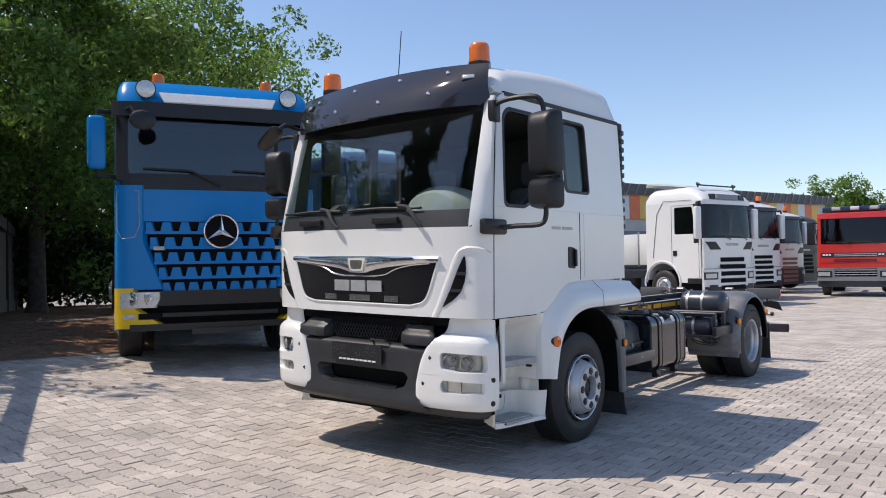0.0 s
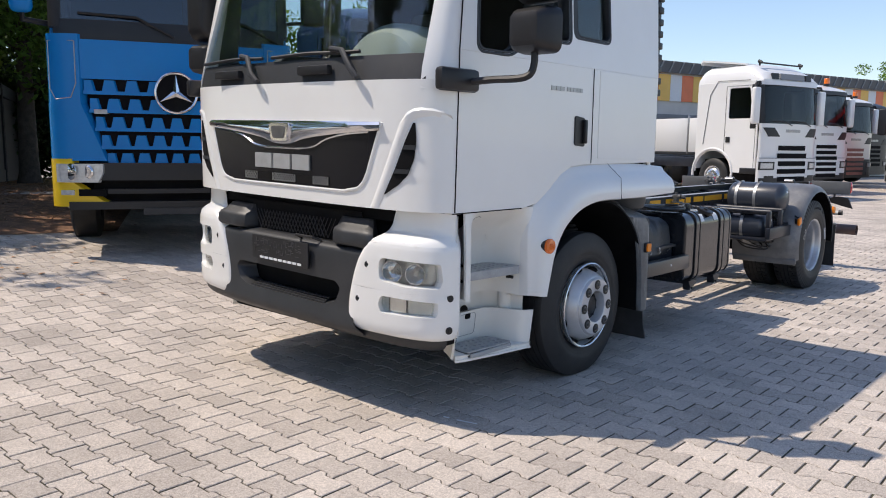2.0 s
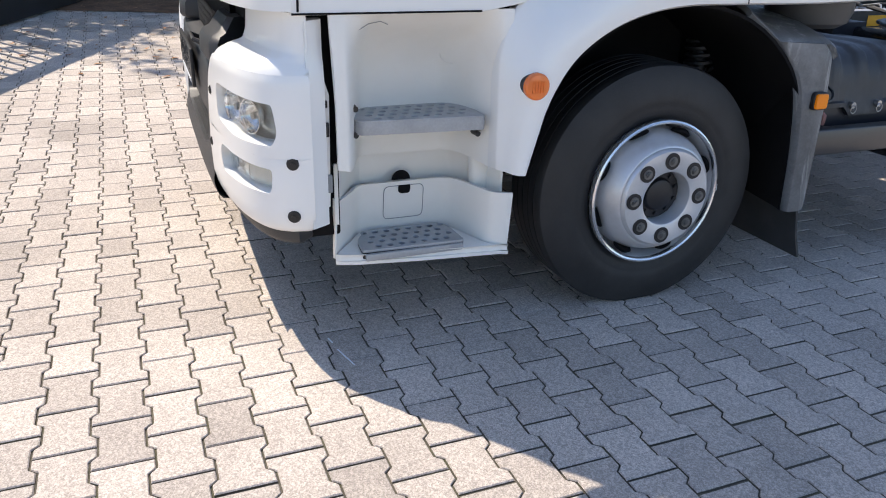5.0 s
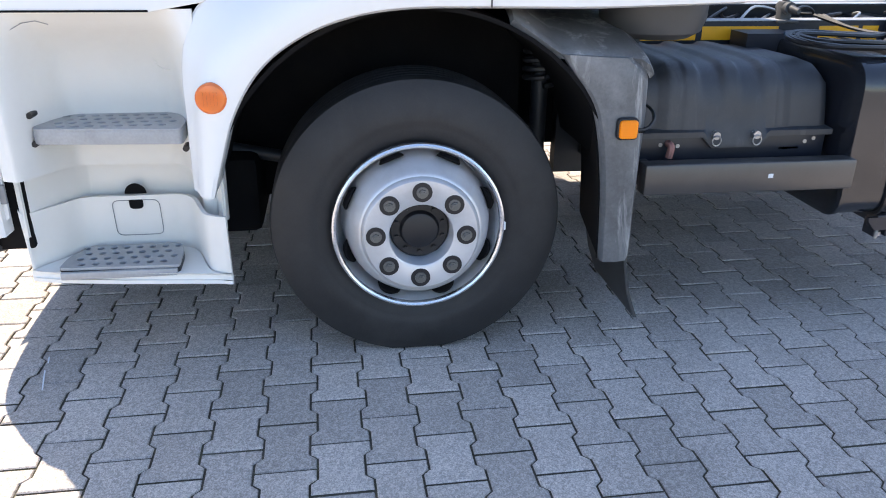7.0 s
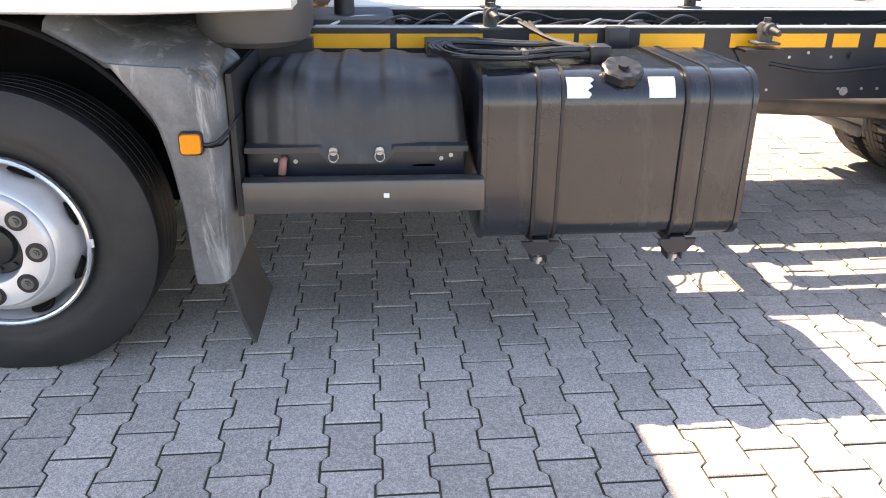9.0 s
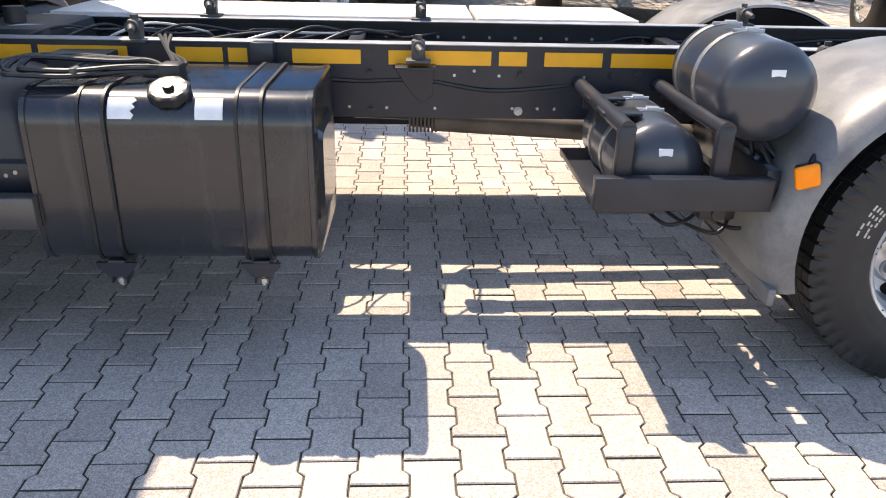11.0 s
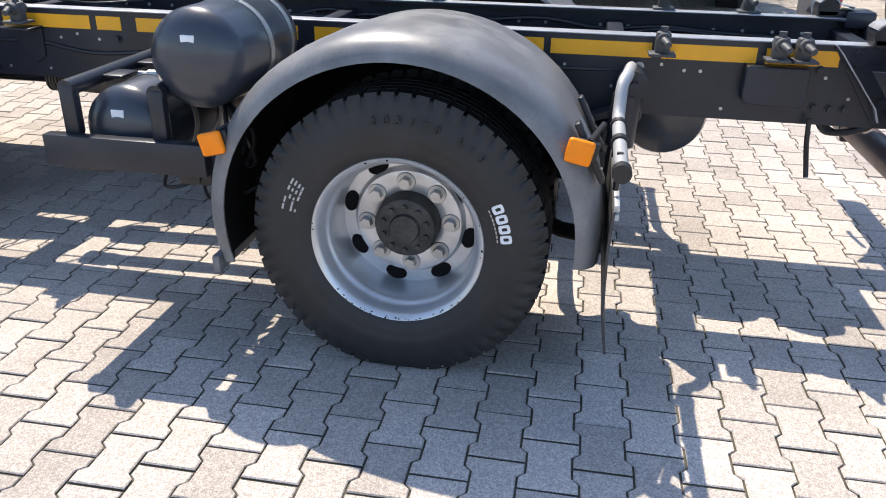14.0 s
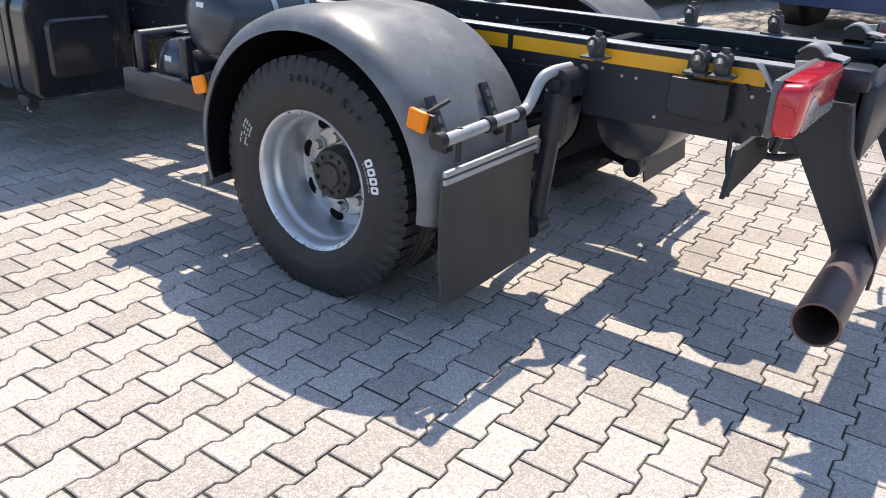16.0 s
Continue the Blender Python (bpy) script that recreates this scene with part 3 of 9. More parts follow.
        part("sidewall_print", bm, STEEL, w, "faint printed line on the sidewall")
        bm = B()
        rng = random.Random(2)
        for j in range(4):
            for k in range(5):
                if rng.random() < 0.25:
                    continue
                t0 = radians(-76 + 3.6 * k + rng.uniform(-0.5, 0.5))
                t1 = t0 + radians(rng.uniform(1.5, 3.2))
                r = 0.318 + 0.013 * j
                rings(bm, [[Vector((x, cy + q * math.sin(t), cz + q * math.cos(t))) for x, q in ((1.149, r), (1.1525, r), (1.1525, r + 0.006), (1.149, r + 0.006))] for t in (t0, t1)])
        part("sidewall_print", bm, RODM, w, "faint unreadable printed bars on the sidewall")
        # raised size lettering along the tyre's upper arc
        for k, ch in enumerate("285/70 R19"):
            if ch == " ":
                continue
            t = radians(-9 + 5.6 * k)
            m = Matrix.Translation((1.1505, cy, cz)) @ Matrix.Rotation(-t, 4, "X") @ Matrix.Translation((0, 0, 0.372)) @ YZ
            part("raised_letter", letter(ch, 0.036, 0.0025, m), RUBBER, w)
    return w


Y_F, Y_R = 1.30, 5.58
for sd in (1, -1):
    front_wheel(0, Y_F, sd)
    rear_wheel(Y_R, sd)

# ---- cab shell
BELT, SEAM = 1.893, 1.09
# lower front panel with a bowed lower edge
bm = B()
CABF.patch(bm, steps(1.10, 1.745, 8), -1.12, 1.12, 0.0, 0.05, 40)
front_panel = part("front_panel", bm, WHITE, truck)
# near-black strip painted in for the shadowed gap under the panel
bm = B()
CABF.patch(bm, [1.03, 1.07, 1.10], -0.86, 0.86, -0.10, 0.03, 30)
part("panel_underedge", bm, DEEP, truck)
# grille: a gloss panel with rounded lower corners inside a raised white lip
GRILLE_HALF = [(1.184, 0.54), (1.19, 0.585), (1.20, 0.615), (1.22, 0.643), (1.262, 0.672), (1.535, 0.772)]
bm = B()
gz = [1.184, 1.187, 1.192, 1.20, 1.21, 1.225, 1.245, 1.28, 1.34, 1.40, 1.46, 1.535]
CABF.patch(bm, gz, lambda z: -along(GRILLE_HALF, z), lambda z: along(GRILLE_HALF, z), 0.004, 0.03, 28)
grille = part("grille", bm, GRILLE, front_panel, "glossy black front grille panel")
bm = B()
edge = [(-along(GRILLE_HALF, z) - 0.010, z) for z in reversed(gz)] + [(x, 1.176) for x in steps(-0.52, 0.52, 10)] + [(along(GRILLE_HALF, z) + 0.010, z) for z in gz]
tube(bm, [CABF.at(x, z, 0.0) for x, z in edge], 0.009, 8)
part("grille_lip", bm, WHITE, front_panel)
# chrome wing: deep in the middle, thin towards its tips
WING_LOW = [(0.0, 1.408), (0.08, 1.412), (0.13, 1.425), (0.19, 1.440), (0.30, 1.455), (0.44, 1.470), (0.60, 1.483), (0.775, 1.494)]
bm = B()
rows = []
for i in range(41):
    x = -0.772 + 1.544 * i / 40
    hi, lo = 1.537, along(WING_LOW, abs(x))
    rows.append([CABF.at(x, hi, 0.012), CABF.at(x, hi - (hi - lo) * 0.35, 0.026), CABF.at(x, hi - (hi - lo) * 0.75, 0.024), CABF.at(x, lo, 0.012), CABF.at(x, lo, 0.002), CABF.at(x, hi, 0.002)])
rings(bm, rows)
part("chrome_wing", bm, CHROME, front_panel, "chrome wing trim across the grille top")
bm = B()
for sgn in (-1, 1):
    tube(bm, curve_pts([CABF.at(sgn * x, z, 0.008) for x, z in ((0.16, 1.388), (0.22, 1.392), (0.29, 1.404), (0.35, 1.430), (0.42, 1.452), (0.55, 1.474), (0.70, 1.486))], 4), 0.007, 6)
tube(bm, [CABF.at(x, 1.386, 0.008) for x in steps(-0.17, 0.17, 8)], 0.007, 6)
part("chrome_trim", bm, CHROME, front_panel)
# emblem: a plain shield and three plain blocks
ez = CABF.at(0, 1.5, 0.03).y
me = plate(round_poly([(-0.098, 1.526), (0.098, 1.526), (0.074, 1.420), (-0.074, 1.420)], 0.02), th=0.016, bevel=0.005, m=at_y(ez))
part("emblem", me, CHROME, front_panel, "plain chrome shield emblem")
me = plate(round_poly([(-0.068, 1.508), (0.068, 1.508), (0.050, 1.438), (-0.050, 1.438)], 0.02), th=0.006, bevel=0.002, m=at_y(ez - 0.010))
part("emblem_field", me, NUTM, front_panel)
for x0, x1 in ((-0.262, -0.102), (-0.082, 0.072), (0.092, 0.242)):
    bm = B()
    CABF.patch(bm, [1.268, 1.272, 1.348, 1.352], x0, x1, 0.016, 0.016, 4)
    part("emblem_block", bm, RODM, front_panel, "plain metal block of the maker's lettering")
# air slot with three honeycomb inserts
bm = B()
CABF.patch(bm, [1.196, 1.242], -0.39, 0.405, 0.006, 0.01, 14)
part("air_slot", bm, DEEP, front_panel)
for x0, x1 in ((-0.377, -0.255), (-0.10, 0.11), (0.27, 0.395)):
    bm = B()
    n = int((x1 - x0) / 0.0155)
    for i in range(n + 1):
        xa = x0 + (x1 - x0) * i / n
        for q in (-1, 1):
            tube(bm, [CABF.at(min(x1, max(x0, xa + q * 0.03 * k / 3)), 1.197 + 0.044 * k / 3, 0.009) for k in range(4)], 0.0022, 4)
    part("honeycomb_mesh", bm, STEEL, front_panel)
# slanted side vents with fins, in a raised frame
for sgn in (-1, 1):
    v_in = [(1.177, 0.800), (1.31, 0.868), (1.447, 0.925), (1.535, 0.968)]
    v_out = [(1.177, 0.806), (1.20, 0.842), (1.225, 0.885), (1.28, 0.942), (1.36, 0.975), (1.45, 0.986), (1.535, 0.980)]
    lo, hi = (lambda z: -along(v_out, z), lambda z: -along(v_in, z)) if sgn < 0 else (lambda z: along(v_in, z), lambda z: along(v_out, z))
    bm = B()
    CABF.patch(bm, steps(1.177, 1.535, 14), lo, hi, 0.005, 0.03, 5)
    part("side_vent", bm, DEEP, front_panel, "black slanted side vent")
    for z in (1.285, 1.405):
        bm = B()
        CABF.patch(bm, [z, z + 0.022], lo, hi, 0.012, 0.02, 4)
        part("vent_fin", bm, GRAPH, front_panel)
    bm = B()
    rows = []
    for x, z in ((0.718, 1.105), (0.765, 1.20), (0.828, 1.343), (0.872, 1.45), (0.906, 1.532), (0.930, 1.570), (0.965, 1.590), (1.01, 1.597), (1.059, 1.594), (1.10, 1.585)):
        w = 0.045 if z < 1.55 else 0.03
        rows.append([CABF.at(sgn * (x - (0.012 if z < 1.55 else 0)), z + (0.012 if z > 1.55 else 0), 0.001), CABF.at(sgn * x, z, 0.010), CABF.at(sgn * min(1.115, x + w * 0.5), z - (0.012 if z > 1.55 else 0), 0.008),
                     CABF.at(sgn * min(1.118, x + w), z - (0.03 if z > 1.55 else 0), 0.001), CABF.at(sgn * x, z, -0.02)])
    rings(bm, rows)
    part("vent_frame", bm, WHITE, front_panel)
# dark wiper panel
bm = B()
CABF.patch(bm, steps(1.745, 1.87, 3), -1.03, 1.03, -0.004, 0.04, 24)
part("wiper_panel", bm, GRAPH, truck, "dark grey panel under the windscreen")
# windscreen
bm = B()
WS = lambda s: lin(1.86, s * 1.00, 2.66, s * 0.985)
CABF.patch(bm, steps(1.86, 2.66, 8), WS(-1), WS(1), -0.012, 0.006, 28)
ws = part("windscreen", bm, WIN_GLASS, truck, "large clear windscreen reflecting trees and sky")
ws.visible_shadow = False
# pillars
for sgn in (-1, 1):
    bm = B()
    rows = []
    for z in steps(1.70, 2.70, 10):
        i = CABF.at(sgn * WS(1)(z), z, 0.002)
        u = (z - 1.70) / 1.06
        o = Vector((sgn * (1.122 - 0.056 * max(0, z - 1.8)), 0.045 + 0.125 * u, z))
        m1 = i.lerp(o, 0.35) + Vector((sgn * 0.018, -0.022, 0))
        m2 = i.lerp(o, 0.72) + Vector((sgn * 0.022, -0.018, 0))
        back = Vector((-sgn * 0.05, 0.03, 0))
        rows.append([i, m1, m2, o, o + back, i + Vector((0, 0.05, 0))])
    rings(bm, rows)
    part("pillar", bm, WHITE, truck)
bm = B()
CABF.patch(bm, steps(2.595, 2.65, 2), -0.985, 0.985, -0.004, 0.004, 24)
part("windscreen_band", bm, BLACK, truck, "black band along the windscreen's top")
bm = B()
CABF.patch(bm, steps(2.64, 2.80, 3), -1.03, 1.03, -0.01, 0.06, 24)
part("roof_header", bm, BLACK, truck)
# roof: a soft shell
bm = B()
rows = []
for i in range(25):
    y = 0.17 + (2.09 - 0.17) * i / 24
    u = i / 24
    h = (0.225 + 0.15 * u + 0.06 * math.sin(u * math.pi)) * min(1, (u / 0.10 + 0.05) ** 0.5) * min(1, ((1.004 - u) / 0.05) ** 0.42)
    half = 1.06
    row = []
    for k in range(25):
        v = -1 + 2 * k / 24
        sx = math.copysign(abs(math.sin(v * math.pi / 2)) ** 0.42, v)
        cz = abs(math.cos(v * math.pi / 2)) ** 0.42
        row.append(Vector(((half - 0.06 * cz) * sx, y, 2.735 + (h + 0.012) * cz)))
    row += [Vector((half - 0.05, y, 2.715)), Vector((-half + 0.05, y, 2.715))]
    rows.append(row)
rings(bm, rows)
roof = part("roof", bm, WHITE, truck)
for sgn in (-1, 1):
    bm = B()
    tube(bm, [(sgn * 1.062, 0.27, 2.73), (sgn * 1.064, 1.0, 2.735), (sgn * 1.064, 2.07, 2.74)], 0.022, 8)
    part("drip_rail", bm, GRAPH, truck, "dark drip rail under the roof edge")

LEAN = 0.055                                # cab sides lean in above the belt


def lean_m(sgn, base=1.105):
    """Plate x, y become y, z on a side that leans in above the belt."""
    return Matrix.Translation((sgn * base, 0, 0)) @ Matrix.Translation((0, 0, BELT)) @ Matrix.Rotation(-sgn * LEAN, 4, "Y") @ Matrix.Translation((0, 0, -BELT)) @ YZ


low = [(0.012, SEAM), (0.58, SEAM), (0.72, 1.115), (0.85, 1.19), (0.95, 1.27), (1.06, 1.315), (1.2, 1.325), (2.085, 1.33), (2.085, BELT), (0.05, BELT)]
win = round_poly([(0.19, 1.905), (0.47, 1.905), (0.62, 2.01), (1.02, 2.02), (1.02, 2.62), (0.30, 2.62), (0.235, 2.56)], [0.05, 0.06, 0.05, 0.04, 0.06, 0.06, 0.05])
rwin = round_poly([(1.09, 2.06), (1.46, 2.06), (1.44, 2.64), (1.09, 2.64)], 0.05)
up = [(0.05, BELT - 0.002), (2.085, BELT - 0.002), (2.085, 2.735), (0.26, 2.735), (0.185, 2.69)]
for sgn in (-1, 1):
    part("cab_side", plate(low, th=0.05, bevel=0.003, m=at_x(sgn * 1.095)), WHITE, truck)
    part("cab_side_upper", plate(up, (win, rwin), th=0.05, bevel=0.003, m=lean_m(sgn, 1.096)), WHITE, truck)
    frame_in = round_poly([(0.175, 1.89), (0.475, 1.89), (0.625, 1.995), (1.04, 2.005), (1.04, 2.64), (0.295, 2.64), (0.22, 2.575)], 0.06)
    part("window_seal", plate(frame_in, (win,), th=0.03, bevel=0.004, m=lean_m(sgn, 1.108)), BLACK, truck)
    part("window_seal", plate(round_poly([(1.05, 2.045), (1.475, 2.045), (1.455, 2.655), (1.05, 2.655)], 0.06), (rwin,), th=0.03, bevel=0.004, m=lean_m(sgn, 1.108)), BLACK, truck)
    small = lambda loop: [(0.63 + (p[0] - 0.63) * 0.97, 2.29 + (p[1] - 2.29) * 0.96) if loop is win else (1.27 + (p[0] - 1.27) * 0.94, 2.35 + (p[1] - 2.35) * 0.96) for p in loop]
    part("side_lining", plate(up, (small(win), small(rwin)), th=0.03, bevel=0.004, m=lean_m(sgn, 1.056)), INNER, truck)
    for loop in (win, rwin):
        cy0, cz0 = sum(p[0] for p in loop) / len(loop), sum(p[1] for p in loop) / len(loop)
        part("window_reveal", plate([(cy0 + (p[0] - cy0) * 0.998, cz0 + (p[1] - cz0) * 0.998) for p in loop], ([(cy0 + (p[0] - cy0) * 0.965, cz0 + (p[1] - cz0) * 0.965) for p in loop],), th=0.052, bevel=0.002, m=lean_m(sgn, 1.096)), BLACK, truck)
    if sgn < 0:                             # the near door's window is wound down
        g = part("side_window", plate(win, th=0.006, bevel=0.001, m=lean_m(sgn, 1.09)), WIN_GLASS, truck, "clear door window glass")
        g.visible_shadow = False
    g = part("side_window", plate(rwin, th=0.006, bevel=0.001, m=lean_m(sgn, 1.09)), WIN_GLASS, truck, "tinted rear quarter glass")
    g.visible_shadow = False
    # seams of door and locker flap, as thin dark gaps
    bm = B()
    xs = sgn * 1.1215
    tube(bm, [(xs, 0.03, SEAM + 0.01), (xs, 0.05, BELT), (sgn * 1.069, 0.165, 2.68)], 0.0035, 5)
    part("door_seam", bm, DEEP, truck)
    bm = B()
    tube(bm, [(xs, 1.27, 1.335), (xs, 1.27, BELT)], 0.003, 5)
    part("door_seam", bm, DEEP, truck)
    bm = B()
    tube(bm, [(xs, 0.012, SEAM + 0.004), (xs, 0.58, SEAM + 0.004)], 0.003, 5)
    part("door_seam", bm, DEEP, truck)
    flap_i = round_poly([(1.341, 1.358), (1.989, 1.351), (1.989, 1.904), (1.341, 1.909)], 0.02)
    part("locker_flap", plate([(p[0], min(p[1], BELT - 0.006)) for p in flap_i], th=0.008, bevel=0.002, m=at_x(sgn * 1.1195)), WHITE, truck, "white storage locker flap")
    # door handle
    me = plate(round_poly([(1.075, 1.44), (1.185, 1.43), (1.185, 1.60), (1.075, 1.612)], 0.02), th=0.014, bevel=0.004, m=at_x(sgn * 1.121))
    hd = part("door_handle", me, BLACK, truck, "black recessed door handle")
    bm = B()
    xa, xb = sorted((sgn * 1.128, sgn * 1.15))
    box(bm, xa, xb, 1.155, 1.18, 1.45, 1.59, 0.006)
    part("grip", bm, BLACK, hd)
    # model badge as plain bars
    bm = B()
    xa, xb = sorted((sgn * 1.1205, sgn * 1.1245))
    for i in range(3):
        box(bm, xa, xb, 0.83 + 0.045 * i, 0.868 + 0.045 * i, 1.745, 1.757 + 0.012)
    for i in range(5):
        box(bm, xa, xb, 0.985 + 0.034 * i, 1.012 + 0.034 * i, 1.745, 1.769)
    part("model_badge", bm, STEEL, truck, "small grey badge bars on the door")
# rear wall with a window
rw_hole = round_poly([(-0.5, 2.1), (0.5, 2.1), (0.5, 2.5), (-0.5, 2.5)], 0.06)
part("cab_back", plate([(-1.09, 1.2), (1.09, 1.2), (1.07, BELT), (1.04, 2.74), (-1.04, 2.74), (-1.07, BELT)], (rw_hole,), th=0.05, bevel=0.008, m=at_y(2.075)), WHITE, truck)
g = part("back_window", plate(rw_hole, th=0.006, bevel=0.001, m=at_y(2.075)), WIN_GLASS, truck)
g.visible_shadow = False
bm = B()
box(bm, -1.05, 1.05, 0.1, 2.06, 1.16, 1.20)
part("cab_floor", bm, BLACK, truck)
bm = B()
box(bm, -1.03, 1.03, 2.02, 2.035, 1.20, 2.70)
part("back_lining", bm, INNER, truck)
bm = B()
box(bm, -1.02, 1.02, 0.3, 2.04, 2.70, 2.712)
part("roof_lining", bm, INNER, truck)
# ribbed air intake behind the cab
bm = B()
box(bm, 0.80, 1.085, 2.085, 2.165, 1.33, 2.75, 0.015)
intake = part("air_intake", bm, BLACK, truck, "black ribbed air intake behind the cab")
for i in range(12):
    z = 1.78 + i * 0.078
    bm = B()
    box(bm, 0.84, 1.098, 2.10, 2.172, z, z + 0.045, 0.008)
    part("intake_rib", bm, BLACK, intake)
bm = B()
rows = []
for z, r in ((0.985, 0.06), (0.99, 0.12), (1.01, 0.155), (1.05, 0.17), (1.12, 0.172), (1.33, 0.175)):
    rows.append([Vector((0.90 + r * 0.9 * math.cos(t), 2.07 + r * math.sin(t), z)) for t in [2 * math.pi * k / 28 for k in range(28)]])
rings(bm, rows)
part("air_filter", bm, FILTER, truck, "grey air filter pot below the cab's rear edge")

# ---- visor with clips, beacons, aerial
def vis(x, v, off=0.0):
    """A point of the visor: v runs from its lower to its upper edge."""
    k = abs(x)
    v = max(v, 0.16 * max(0.0, (k - 0.97) / 0.08) ** 2)
    y = -0.075 + (0.235 - 0.15 * k ** 3) * v + 0.185 * k ** 3 - 0.03 * math.sin(v * math.pi) - off
    return Vector((x * (1.0 - 0.05 * v), y, 2.635 + 0.325 * v + 0.045 * v * (1 - k ** 2)))


bm = B()
rows = []
for j in range(9):
    outer = [vis(x, j / 8) for x in steps(-1.05, 1.05, 36)]
    rows.append(outer + [p + Vector((-0.02 * p.x, 0.03, -0.004)) for p in reversed(outer)])
rings(bm, rows)
visor = part("sun_visor", bm, VISOR, truck, "dark smoked sun visor above the windscreen")
for x, v in ((-0.85, 0.30), (-0.42, 0.32), (0.08, 0.34), (0.58, 0.36), (-0.78, 0.76), (-0.30, 0.78), (0.22, 0.80), (0.70, 0.82)):
    bm = B()
    p = vis(x, v)
    cyl(bm, p, p + Vector((0, -0.012, 0.004)), 0.016, 0.012, 14)
    part("visor_clip", bm, CHROME, visor)
for sgn in (-1, 1):
    bm = B()
    p = vis(sgn * 0.90, 0.66)
    lm = Matrix.Translation(p) @ Matrix.Rotation(sgn * radians(23), 4, "Z") @ Matrix.Rotation(radians(-22), 4, "X")
    box(bm, -0.055, 0.055, -0.006, 0.02, -0.026, 0.026, 0.006, m=lm)
    slot = part("marker_recess", bm, BLACK, visor)
    bm = B()
    box(bm, -0.045, 0.045, -0.014, 0.01, -0.014, 0.016, 0.006, m=lm)
    part("marker_lamp", bm, CLEARL, slot)


def beacon(x, y, z, parent, r=0.07, h=0.15):
    bm = B()
    cyl(bm, (x, y, z - 0.06), (x, y, z + 0.012), r * 1.06, r * 1.04, 24)
    base = part("beacon", bm, BLACK, parent, "amber rotating beacon")
    bm = B()
    rows = []
    for zz, rr in ((0.012, 1.0), (0.035, 1.0), (0.037, 0.965), (0.10 * h / 0.15, 0.95), (0.14 * h / 0.15, 0.93), (h + 0.012, 0.88), (h + 0.022, 0.78), (h + 0.026, 0.5)):
        rows.append([Vector((x + r * rr * math.cos(t) * (1 + 0.02 * (k % 2)), y + r * rr * math.sin(t) * (1 + 0.02 * (k % 2)), z + zz)) for k, t in enumerate([2 * math.pi * i / 48 for i in range(48)])])
    rings(bm, rows)
    part("beacon_dome", bm, AMBER, base, "ribbed orange dome")


beacon(-0.82, 0.33, 3.03, truck, 0.08, 0.135)
beacon(0.775, 0.38, 3.015, truck, 0.082, 0.135)
bm = B()
tube(bm, [(-0.14, 0.45, 3.0), (-0.11, 0.47, 3.47)], 0.004, 6)
cyl(bm, (-0.14, 0.45, 2.98), (-0.139, 0.452, 3.1), 0.014, 0.008, 10)
part("aerial", bm, BLACK, truck, "thin black roof aerial")

# ---- wipers
for xb, x1 in ((-0.55, -0.98), (0.28, -0.25)):
    bm = B()
    p = CABF.at(xb, 1.81, 0.02)
    box(bm, p.x - 0.13, p.x + 0.13, p.y - 0.02, p.y + 0.02, p.z - 0.03, p.z + 0.02, 0.01)
    part("wiper_mount", bm, BLACK, truck)
    bm = B()
    x2 = xb + 0.30
    tube(bm, [CABF.at(x2 + 0.05, 1.755, 0.035), CABF.at(x2, 1.80, 0.05), CABF.at(x2 - 0.10, 1.90, 0.035), CABF.at(x2 - 0.2, 1.915, 0.02)], 0.016, 8)
    wp = part("wiper_arm", bm, GRAPH, truck, "grey windscreen wiper arm")
    bm = B()
    tube(bm, [CABF.at(x, 1.895 + 0.004 * math.sin(x * 9), 0.012) for x in steps(x2 - 0.72, x2 + 0.02, 10)], 0.010, 6)
    part("wiper_blade", bm, BLACK, wp)

